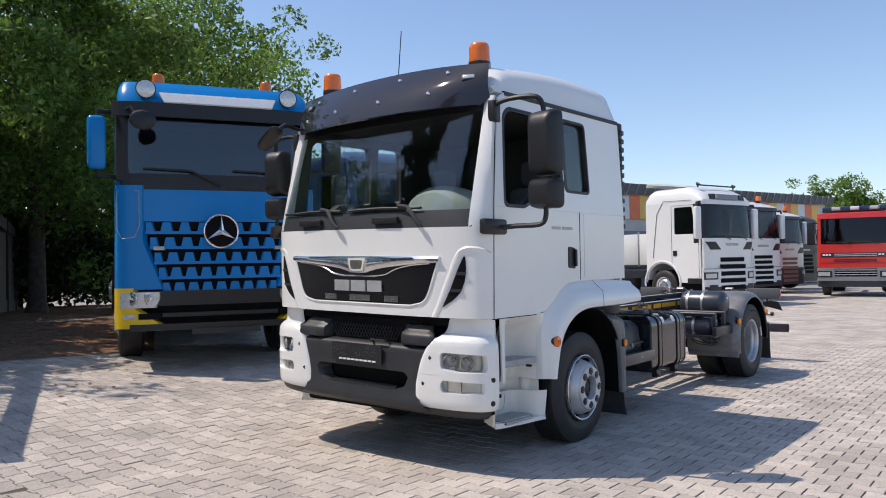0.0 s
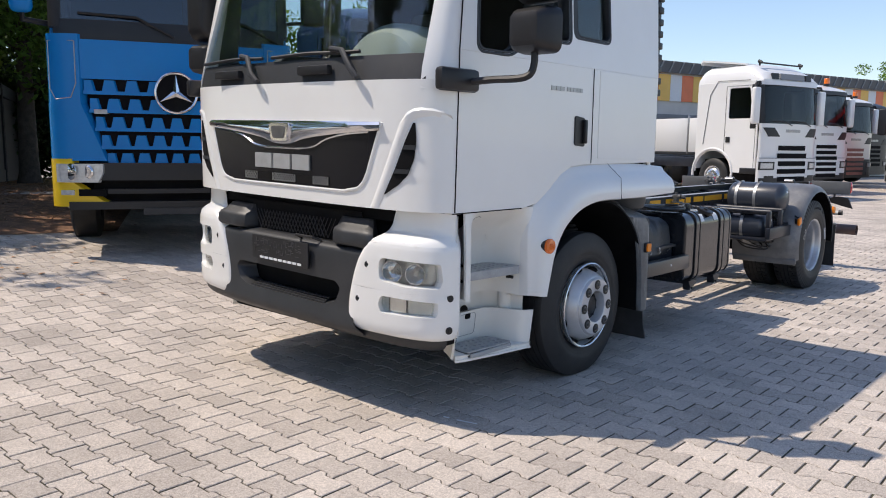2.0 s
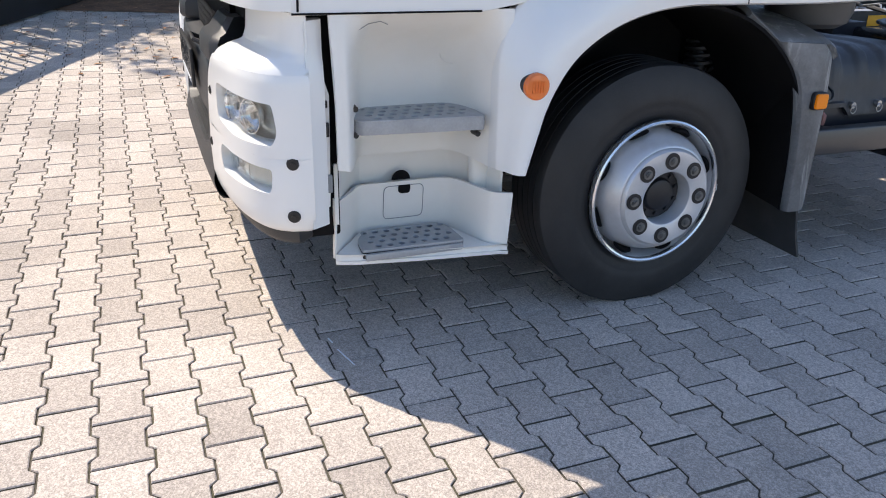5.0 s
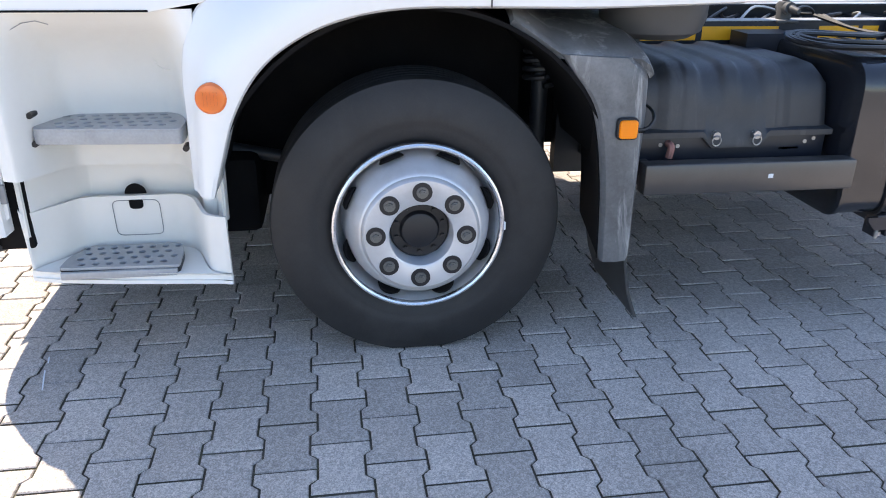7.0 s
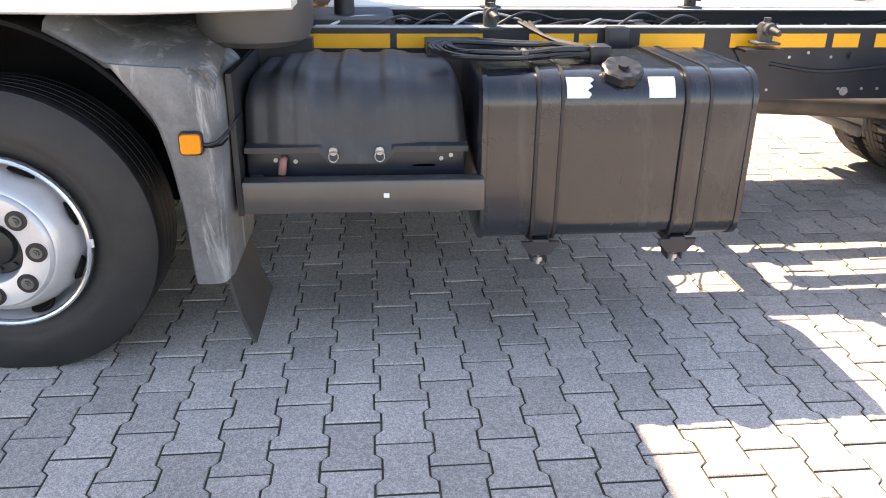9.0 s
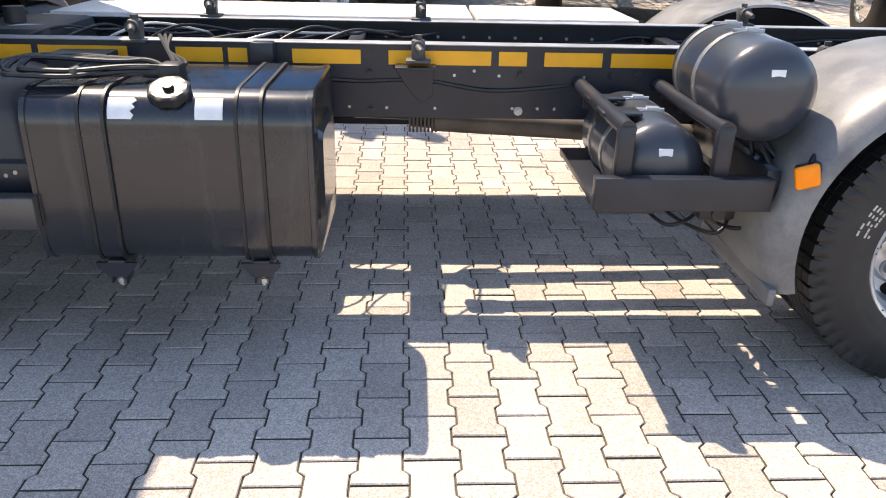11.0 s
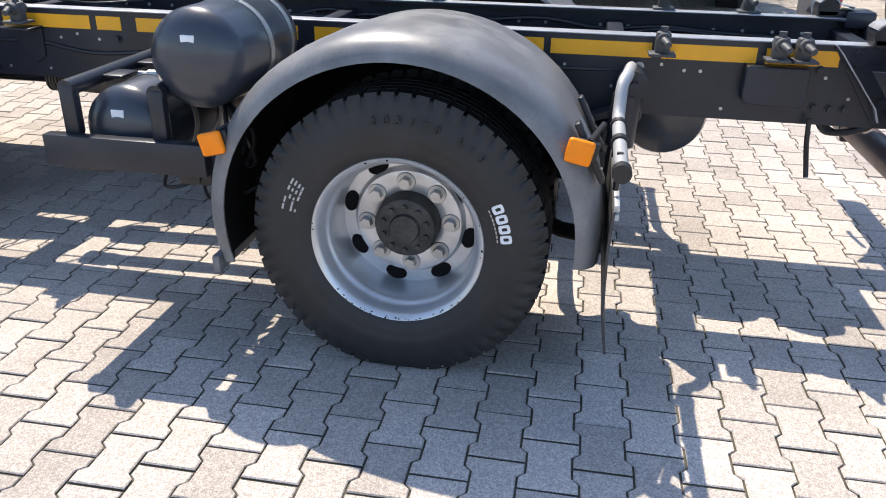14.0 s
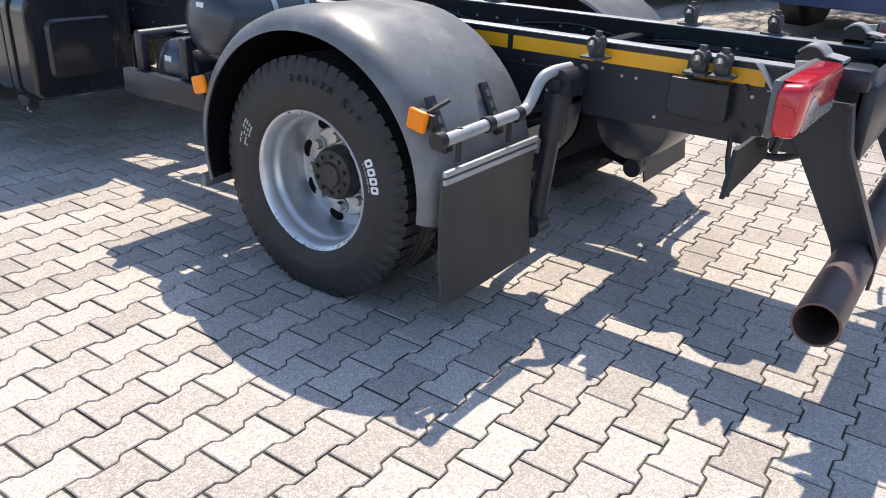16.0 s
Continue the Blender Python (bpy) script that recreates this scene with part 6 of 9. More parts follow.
# ---- battery / tool box, beam and tank
bm = B()
rows = []
prof = [(0.45, 0.908), (0.80, 0.914), (0.90, 0.908), (0.95, 0.885), (0.977, 0.84), (0.988, 0.76), (0.993, 0.705), (1.012, 0.70), (1.012, 0.682), (0.97, 0.68), (0.45, 0.68)]
prof.insert(5, (0.983, 0.80))
ramp = lambda v, a, b: min(1.0, max(0.0, (v - a) / (b - a)))
for i in range(101):
    y = 2.02 + (2.70 - 2.02) * i / 100
    u = i / 100
    e = min(u, 1 - u)
    taper = 0.022 * max(0, 1 - e / 0.05) ** 2
    dip = 0.036 * max(0, min(1, (0.17 - abs(u - 0.5)) / 0.05))
    row = []
    for x, z in prof:
        rib = -0.016 * (1 - ramp(u, 0.10, 0.155)) - 0.010 * ramp(u, 0.74, 0.79) + 0.004 * (ramp(u, 0.22, 0.235) - ramp(u, 0.70, 0.72))
        if z > 0.81:
            for a, b in ((0.30, 0.42), (0.51, 0.63)):
                rib -= 0.011 * ramp(u, a - 0.015, a + 0.015) * (1 - ramp(u, b - 0.015, b + 0.015))
        px = x + (rib - taper if 0.8 <= x < 0.995 else 0)
        pz = z + (rib - taper if z > 0.88 else -dip if 0.679 < z < 0.702 and x > 0.96 else 0)
        row.append(Vector((px, y + (0.5 - u) * (0.015 if u < 0.5 else 0.04) * max(0, z - 0.70) / 0.2, pz)))
    rows.append(row)
rings(bm, rows)
bx = part("battery_box", bm, LIDM, truck, "dark ribbed plastic battery box lid")
bm = B()
box(bm, 0.42, 0.99, 2.022, 2.695, 0.585, 0.70, 0.01)
# added dark block hiding the sunlit gap towards the tank
box(bm, 0.42, 0.55, 2.60, 2.80, 0.44, 0.95)
part("box_base", bm, CHASSIS, bx)
for y in (2.288, 2.429):
    bm = B()
    cyl(bm, (1.0, y, 0.688), (1.02, y, 0.688), 0.013, seg=14)
    for k in range(16):
        t0, t1 = 2 * math.pi * k / 16, 2 * math.pi * (k + 1) / 16
        tube(bm, [(1.022, y + 0.0145 * math.cos(t0), 0.672 + 0.0165 * math.sin(t0)), (1.022, y + 0.0145 * math.cos(t1), 0.672 + 0.0165 * math.sin(t1))], 0.0022, 5)
    part("ring_latch", bm, STEEL, bx, "small chrome ring latch")
for y, z in ((2.11, 0.655), (2.17, 0.65), (2.62, 0.655), (2.65, 0.665)):
    bm = B()
    cyl(bm, (0.985, y, z), (0.992, y, z), 0.007, seg=8)
    part("bolt", bm, STEEL, bx)
bm = B()
tube(bm, curve_pts([(0.99, 2.135, 0.66), (1.02, 2.135, 0.655), (1.02, 2.13, 0.62)], 4), 0.012, 8)
part("connector", bm, PLUG, bx)
bm = B()
box(bm, 0.985, 0.99, 2.53, 2.60, 0.63, 0.637)
part("label_strip", bm, LABELM, bx)
bm = B()
box(bm, 1.045, 1.108, 2.02, 2.745, 0.52, 0.622, 0.008)
box(bm, 0.45, 1.06, 2.03, 2.07, 0.53, 0.61, 0.006)
beam = part("side_beam", bm, BEAMM, truck, "dark steel beam below the battery box")
bm = B()
box(bm, 1.107, 1.1095, 2.438, 2.455, 0.568, 0.582, 0.001)
part("paint_chip", bm, LABELM, beam)


def tank_ring(y, g=0.0):
    pts = round_poly([(0.50 - g, 0.40 - g), (1.075 + g, 0.40 - g), (1.075 + g, 0.93 + g), (0.50 - g, 0.93 + g)], [0.09, 0.085, 0.11, 0.09], 8)
    return [Vector((p[0], y, p[1])) for p in pts]


bm = B()
rings(bm, [tank_ring(2.725, -0.035), tank_ring(2.728, -0.012), tank_ring(2.735, 0.004), tank_ring(2.75, 0.004), tank_ring(2.752, 0.0), tank_ring(3.555, 0.0), tank_ring(3.557, 0.004), tank_ring(3.573, 0.004), tank_ring(3.578, -0.004), tank_ring(3.57, -0.02)])
tank = part("fuel_tank", bm, TANKM, truck, "dark painted steel fuel tank with two straps")
bm = B()
ea = round_poly([(0.60, 0.50), (0.98, 0.50), (0.98, 0.80), (0.60, 0.80)], 0.05)
rings(bm, [[Vector((p[0] * s + 0.79 * (1 - s), y, p[1] * s + 0.65 * (1 - s))) for p in ea] for y, s in ((3.565, 1.0), (3.575, 1.0), (3.59, 0.92))])
part("end_boss", bm, TANKM, tank)
for yc in (2.937, 3.389):
    bm = B()
    rings(bm, [tank_ring(yc - 0.03, 0.001), tank_ring(yc - 0.03, 0.006), tank_ring(yc + 0.03, 0.006), tank_ring(yc + 0.03, 0.001)], cap=False)
    part("tank_strap", bm, TANKM, tank)
    for d in (-0.036, 0.036):
        bm = B()
        rings(bm, [tank_ring(yc + d - 0.005, 0.001), tank_ring(yc + d - 0.005, 0.009), tank_ring(yc + d + 0.005, 0.009), tank_ring(yc + d + 0.005, 0.001)], cap=False)
        part("strap_rubber", bm, BLACK, tank)
    bm = B()
    box(bm, 1.0, 1.055, yc - 0.028, yc + 0.028, 0.345, 0.40, 0.006)
    for d in (-0.026, 0.02):
        box(bm, 0.99, 1.05, yc + d, yc + d + 0.006, 0.318, 0.375, 0.002)
    box(bm, 0.45, 1.03, yc - 0.022, yc + 0.022, 0.36, 0.388, 0.004)
    rings(bm, [[Vector((x, yc + a * w, z)) for a, w, z in ((-1, 0.062, 0.392), (-1, 0.058, 0.378), (-1, 0.030, 0.345), (1, 0.030, 0.345), (1, 0.058, 0.378), (1, 0.062, 0.392))] for x in (1.045, 1.056)])
    foot = part("strap_foot", bm, CHASSIS, tank)
    bm = B()
    cyl(bm, (1.03, yc, 0.36), (1.03, yc, 0.305), 0.007, seg=8)
    cyl(bm, (1.03, yc, 0.332), (1.03, yc, 0.317), 0.015, seg=6)
    part("strap_bolt", bm, STEEL, foot)
bm = B()
rows = []
for d, r in ((-0.02, 0.034), (0.004, 0.040), (0.024, 0.046), (0.025, 0.058), (0.050, 0.059), (0.055, 0.053), (0.052, 0.03), (0.053, 0.016), (0.064, 0.015)):
    c = Vector((1.012, 3.158, 0.893)) + Vector((0.42, 0, 0.907)) * d
    a, b2 = Vector((0, 1, 0)), Vector((-0.907, 0, 0.42))
    rows.append([c + r * (1 + (0.07 if (k // 2) % 2 and 0.0245 < d < 0.052 else 0)) * (a * math.cos(2 * math.pi * k / 32) + b2 * math.sin(2 * math.pi * k / 32)) for k in range(32)])
rings(bm, rows)
part("filler_cap", bm, BLACK, tank, "black screw filler cap")
for y0, y1 in ((2.985, 3.07), (3.235, 3.315)):
    bm = B()
    rows = []
    for t in steps(0.42, 0.82, 6):
        cx = (1 - t) ** 2 * 0.965 + 2 * t * (1 - t) * 1.075 + t * t * 1.075
        cz = (1 - t) ** 2 * 0.93 + 2 * t * (1 - t) * 0.93 + t * t * 0.82
        nn = Vector((t, 0, 1 - t)).normalized()
        c = Vector((cx, 0, cz))
        lo, hi = c - nn * 0.002, c + nn * 0.003
        rows.append([Vector((lo.x, y0, lo.z)), Vector((hi.x, y0, hi.z)), Vector((hi.x, y1, hi.z)), Vector((lo.x, y1, lo.z))])
    if y0 < 3.1:                            # the first sticker is torn along one side
        for k, row in enumerate(rows):
            for q in (2, 3):
                row[q].y -= (0.012, 0.002, 0.016, 0.006, 0.022, 0.010, 0.018)[k]
    rings(bm, rows)
    part("tank_label", bm, LABELM, tank, "white worn sticker on the tank")
# cables over the tank
rng = random.Random(3)
for k in range(7):
    bm = B()
    e, f = rng.uniform(-0.02, 0.02), rng.uniform(-0.03, 0.03)
    out = 0.93 + 0.022 * (k % 4)
    pts = [(0.88, 3.10, 0.955 + 0.003 * k), (0.92, 2.98 + e, 0.955 + 0.004 * k), (out, 2.86, 0.95 + 0.004 * k), (out + 0.01, 2.72 + e, 0.955 + 0.004 * k),
           (out - 0.06, 2.615 + 0.012 * k, 0.965 + e * 0.3), (0.80 + f, 2.60 + 0.01 * k, 0.975), (0.72 + 0.01 * k, 2.70 + f, 0.98), (0.71 + 0.012 * k, 2.90 + e, 0.97), (0.76 + f * 0.3, 3.02, 0.97), (0.86, 3.11, 0.96)]
    tube(bm, curve_pts(pts, 7), 0.0075, 6)
    part("cable", bm, BLACK, truck, "loose black cable over the tank")
bm = B()
for k in range(3):
    pts = [(0.40, 2.95 + 0.02 * k, 1.0), (0.55, 3.02, 0.968), (0.70, 3.08 + 0.02 * k, 0.955), (0.84, 3.11, 0.955)]
    tube(bm, curve_pts(pts, 7), 0.0075, 6)
part("cable", bm, RUBBER, truck)
bm = B()
box(bm, 0.94, 0.99, 2.86, 2.88, 0.945, 0.985, 0.008)
part("cable_tie_block", bm, FILTER, truck)
bm = B()
box(bm, 0.83, 0.91, 3.09, 3.16, 0.925, 0.985, 0.012)
box(bm, 0.85, 0.90, 3.04, 3.10, 0.94, 0.97, 0.008)
part("level_sender", bm, BLACK, tank)
# thin wires between the rails
rng = random.Random(11)
for k in range(9):
    bm = B()
    y = 2.2 + 0.16 * k
    pts = [(0.30, y, 0.95), (0.2 + rng.uniform(-0.05, 0.05), y + 0.15, 1.0 + rng.uniform(-0.03, 0.02)), (0.05, y + 0.3 + rng.uniform(-0.1, 0.1), 0.97), (-0.15, y + 0.35, 0.95 + rng.uniform(-0.04, 0.03)), (-0.32, y + 0.5, 0.93)]
    tube(bm, curve_pts(pts, 6), 0.006, 6)
    part("cable", bm, BLACK if k % 3 else STEEL, truck)
bm = B()
box(bm, -0.2, 0.25, 2.15, 2.5, 0.85, 1.0, 0.03)
cyl(bm, (0.1, 2.3, 1.0), (0.1, 2.3, 1.06), 0.04, seg=14)
part("valve_block", bm, GRAPH, truck, "cluster of valves between the rails behind the cab")

# ---- air tanks on their carrier
def air_tank(x0, x1, yc, zc, r, name_label, strap_x):
    bm = B()
    prof = [(x0 + 0.0, 0.001), (x0 + 0.006, r * 0.45), (x0 + 0.022, r * 0.75), (x0 + 0.05, r * 0.95), (x0 + 0.075, r)]
    prof += [(x1 - 0.075, r), (x1 - 0.05, r * 0.955), (x1 - 0.024, r * 0.77), (x1 - 0.007, r * 0.45), (x1, 0.001)]
    lathe_x(bm, prof, yc, zc, seg=48)
    t = part("air_tank", bm, AIRT, truck, name_label)
    for xs in strap_x:
        bm = B()
        lathe_x(bm, [(xs - 0.014, r + 0.0005), (xs - 0.014, r + 0.004), (xs + 0.014, r + 0.004), (xs + 0.014, r + 0.0005)], yc, zc, seg=40, closed=True)
        part("tank_band", bm, STEEL, t)
        bm = B()
        cyl(bm, (xs, yc - 0.05, zc + r + 0.0), (xs, yc + 0.05, zc + r + 0.0), 0.008, seg=8)
        cyl(bm, (xs, yc - 0.01, zc + r + 0.0), (xs, yc + 0.03, zc + r + 0.0), 0.014, seg=6)
        part("band_bolt", bm, STEEL, t)
    bm = B()
    box(bm, x1 - 0.030, x1 - 0.006, yc - 0.022, yc + 0.022, zc + 0.042, zc + 0.078, 0.002, m=None)
    part("tank_label", bm, LABELM, t)
    return t


air_tank(0.50, 1.07, 4.935, 0.945, 0.154, "dark grey-blue upper air tank with a round end", (0.62, 0.80))
air_tank(0.42, 1.035, 4.646, 0.694, 0.147, "dark grey-blue lower air tank on a carrier", (0.62, 0.80))
bm = B()
box(bm, 1.06, 1.105, 4.42, 4.97, 0.597, 0.70, 0.004)
carrier = part("tank_carrier", bm, CHASSIS, truck, "angled steel carrier for the air tanks")
for ya in (4.508, 4.81):
    bm = B()
    box(bm, 1.035, 1.075, ya - 0.027, ya + 0.027, 0.69, 0.855, 0.012)
    part("carrier_upright", bm, CHASSIS, carrier)
    bm = B()
    cyl(bm, (1.07, ya, 0.842), (0.40, ya - 0.015, 0.845), 0.027, seg=18)
    part("carrier_tube", bm, CHASSIS, carrier)
for xa, xb in ((0.60, 0.68), (0.80, 0.90)):
    bm = B()
    box(bm, xa, xb, 4.47, 4.60, 0.842, 0.852, 0.003)
    box(bm, xa, xa + 0.008, 4.47, 4.58, 0.80, 0.845)
    part("tank_bracket", bm, CHASSIS, carrier)
bm = B()
box(bm, 0.40, 1.07, 4.955, 5.0, 0.62, 0.72, 0.004)
part("carrier_arm", bm, CHASSIS, carrier)
bm = B()
box(bm, 0.40, 1.07, 4.44, 4.62, 0.575, 0.60, 0.004)
part("carrier_arm", bm, CHASSIS, carrier)
bm = B()
cyl(bm, (0.95, 4.86, 0.545), (0.99, 4.86, 0.545), 0.022, seg=16)
box(bm, 0.9, 0.98, 4.80, 4.92, 0.52, 0.60, 0.01)
part("drain_valve", bm, BLACK, carrier)
rng = random.Random(8)
for k in range(4):
    bm = B()
    y0 = 4.62 + 0.11 * k
    pts = [(0.62, y0, 0.62), (0.78 + rng.uniform(-0.05, 0.05), y0 + 0.03, 0.50 + rng.uniform(-0.04, 0.03)), (0.92, y0 + 0.12 + rng.uniform(-0.03, 0.03), 0.47 + rng.uniform(-0.03, 0.03)), (0.86, y0 + 0.22, 0.52), (0.66, y0 + 0.26, 0.62)]
    tube(bm, curve_pts(pts, 6), 0.007, 6)
    part("air_line", bm, BLACK, carrier)
for k in range(5):
    bm = B()
    pts = [(0.9, 4.95, 0.8), (0.95 + rng.uniform(-0.05, 0.05), 4.98 + 0.02 * k, 0.70), (0.9, 5.0 + rng.uniform(-0.06, 0.03), 0.58), (0.8, 4.9 + rng.uniform(-0.1, 0.1), 0.55), (0.6, 4.9, 0.65)]
    tube(bm, curve_pts(pts, 6), 0.008, 6)
    part("air_line", bm, BLACK, carrier)

# ---- rear fenders
for sgn in (1, -1):
    bm = B()
    rows = []
    a0, a1 = 196.0, -6.0
    for i in range(41):
        t = math.radians(a0 + (a1 - a0) * i / 40)
        y, z = Y_R + 0.595 * math.cos(t), 0.49 + 0.57 * math.sin(t)
        d = Vector((0, math.cos(t), math.sin(t)))
        row = []
        for x, o in ((0.53, -0.012), (0.54, 0.0), (0.75, 0.012), (1.0, 0.016), (1.08, 0.012), (1.125, 0.0), (1.15, -0.018), (1.166, -0.04), (1.172, -0.062), (1.165, -0.062), (1.158, -0.042), (1.12, -0.012), (1.08, 0.001), (0.75, 0.002), (0.54, -0.01)):
            row.append(Vector((sgn * x, y, z)) + d * o)
        rows.append(row)
    rings(bm, rows)
    rfen = part("rear_fender", bm, FENDER_R, truck, "grey plastic rear fender over twin tyres")
    # near-black liner over the underside
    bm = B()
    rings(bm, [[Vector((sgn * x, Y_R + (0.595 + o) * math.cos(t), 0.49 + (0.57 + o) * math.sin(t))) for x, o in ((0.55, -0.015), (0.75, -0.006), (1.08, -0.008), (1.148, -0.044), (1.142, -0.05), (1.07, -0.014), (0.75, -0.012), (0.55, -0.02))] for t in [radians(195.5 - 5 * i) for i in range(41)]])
    part("fender_liner", bm, DEEP, rfen, "near-black underside of the fender")
    # dark inner wall behind the twin tyres
    wall_pts = [(Y_R + 0.585 * math.cos(t), 0.49 + 0.55 * math.sin(t)) for t in steps(math.pi, 0, 30)]
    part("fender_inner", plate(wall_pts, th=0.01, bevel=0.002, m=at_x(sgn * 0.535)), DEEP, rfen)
    # straight front tail of the fender
    bm = B()
    box(bm, min(sgn * 0.55, sgn * 1.165), max(sgn * 0.55, sgn * 1.165), 4.985, 5.012, 0.30, 0.36, 0.008)
    part("fender_tail", bm, FENDER_R, rfen)
    # mud flap with two bars
    bm = B()
    xa, xb = sorted((sgn * 0.58, sgn * 1.17))
    rows = []
    for z, y in ((0.62, 6.205), (0.5, 6.20), (0.3, 6.205), (0.165, 6.225)):
        rows.append([Vector((xa, y, z)), Vector((xb, y, z)), Vector((xb, y + 0.008, z)), Vector((xa, y + 0.008, z))])
    rings(bm, rows)
    fl = part("mud_flap", bm, FLAPM, truck, "black rubber mud flap with a silver bar")
    bm = B()
    for z in (0.605, 0.632):
        box(bm, xa, xb, 6.208, 6.224, z - 0.010, z + 0.010, 0.004)
    part("flap_bar", bm, RODM, fl)
    # support rod with an elbow
    bm = B()
    tube(bm, curve_pts([(sgn * 1.20, 6.215, 0.745), (sgn * 0.95, 6.215, 0.75), (sgn * 0.72, 6.215, 0.755), (sgn * 0.66, 6.215, 0.775), (sgn * 0.60, 6.22, 0.85), (sgn * 0.55, 6.235, 0.875), (sgn * 0.44, 6.25, 0.88)], 6), 0.021, 12)
    rod = part("fender_rod", bm, RODM, truck, "grey bent support rod of the rear fender")
    for x in (1.205, 0.93, 0.74):
        bm = B()
        cyl(bm, (sgn * (x - 0.018), 6.215, 0.75), (sgn * (x + 0.018), 6.215, 0.75), 0.027, seg=14)
        part("rod_collar", bm, BLACK, rod)
    for x in (0.78, 1.09):
        bm = B()
        t = math.radians(27)
        m = Matrix.Translation((sgn * x, Y_R + 0.61 * math.cos(t), 0.49 + 0.585 * math.sin(t))) @ Matrix.Rotation(math.radians(63) * -1, 4, "X")
        box(bm, -0.022, 0.022, -0.10, 0.09, 0.0, 0.018, 0.006, m=m)
        tube(bm, [Vector((sgn * x, 6.212, 0.77)), Vector((sgn * x, 6.21, 0.66))], 0.010, 6)
        clip = part("fender_clip", bm, BLACK, rod, "black slotted fender strap")
        bm = B()
        for d in (-0.07, -0.03, 0.01, 0.05):
            box(bm, -0.010, 0.010, d, d + 0.024, 0.0165, 0.0195, m=m)
        part("strap_slot", bm, HOUSING, clip)
    # square markers before and behind the wheel
    for y, z, lean in ((5.03, 0.731, 0.25), (6.10, 0.786, -0.2)):
        bm = B()
        m = Matrix.Translation((sgn * 1.165, y, z)) @ Matrix.Rotation(lean, 4, "X")
        box(bm, -0.012, 0.012, -0.037, 0.037, -0.035, 0.035, 0.010, 3, m=m)
        mk = part("side_marker", bm, ORANGE, truck, "square orange side marker lamp")
        bm = B()
        box(bm, -0.04 if sgn > 0 else 0.01, -0.01 if sgn > 0 else 0.04, -0.02, 0.05, -0.02, 0.03, 0.005, m=m)
        tube(bm, [m @ Vector((-0.02 * sgn, 0.02, 0.03)), Vector((sgn * 1.08, y + 0.06, z + 0.06))], 0.008, 6)
        part("marker_bracket", bm, BLACK, mk)

# ---- tail: end bracket, lamp, underrun tube, plate
for sgn in (1, -1):
    me = plate([(6.905, 0.975), (7.20, 0.975), (7.20, 0.72), (7.075, 0.72)], th=0.006, bevel=0.001, m=at_x(sgn * 0.384))
    gus = part("end_gusset", me, CHASSIS, truck, "dark triangular end plate on the rail")
    bm = B()
    rings(bm, [[Vector((sgn * 0.384, y, z)), Vector((sgn * 0.425, y - 0.006, z)), Vector((sgn * 0.425, y, z)), Vector((sgn * 0.384, y + 0.006, z))] for y, z in ((6.903, 0.984), (6.93, 0.955), (7.068, 0.78), (7.085, 0.735))])
    part("gusset_flange", bm, FLANGEM, gus)
    for y, z in ((6.985, 0.955), (7.037, 0.908), (6.98, 0.90), (7.09, 0.80), (7.12, 0.90), (7.12, 0.76)):
        bm = B()
        cyl(bm, (sgn * 0.386, y, z), (sgn * 0.390, y, z), 0.017, seg=14)
        cyl(bm, (sgn * 0.390, y, z), (sgn * 0.401, y, z), 0.0115, seg=6)
        part("bolt", bm, CHASSIS, gus)
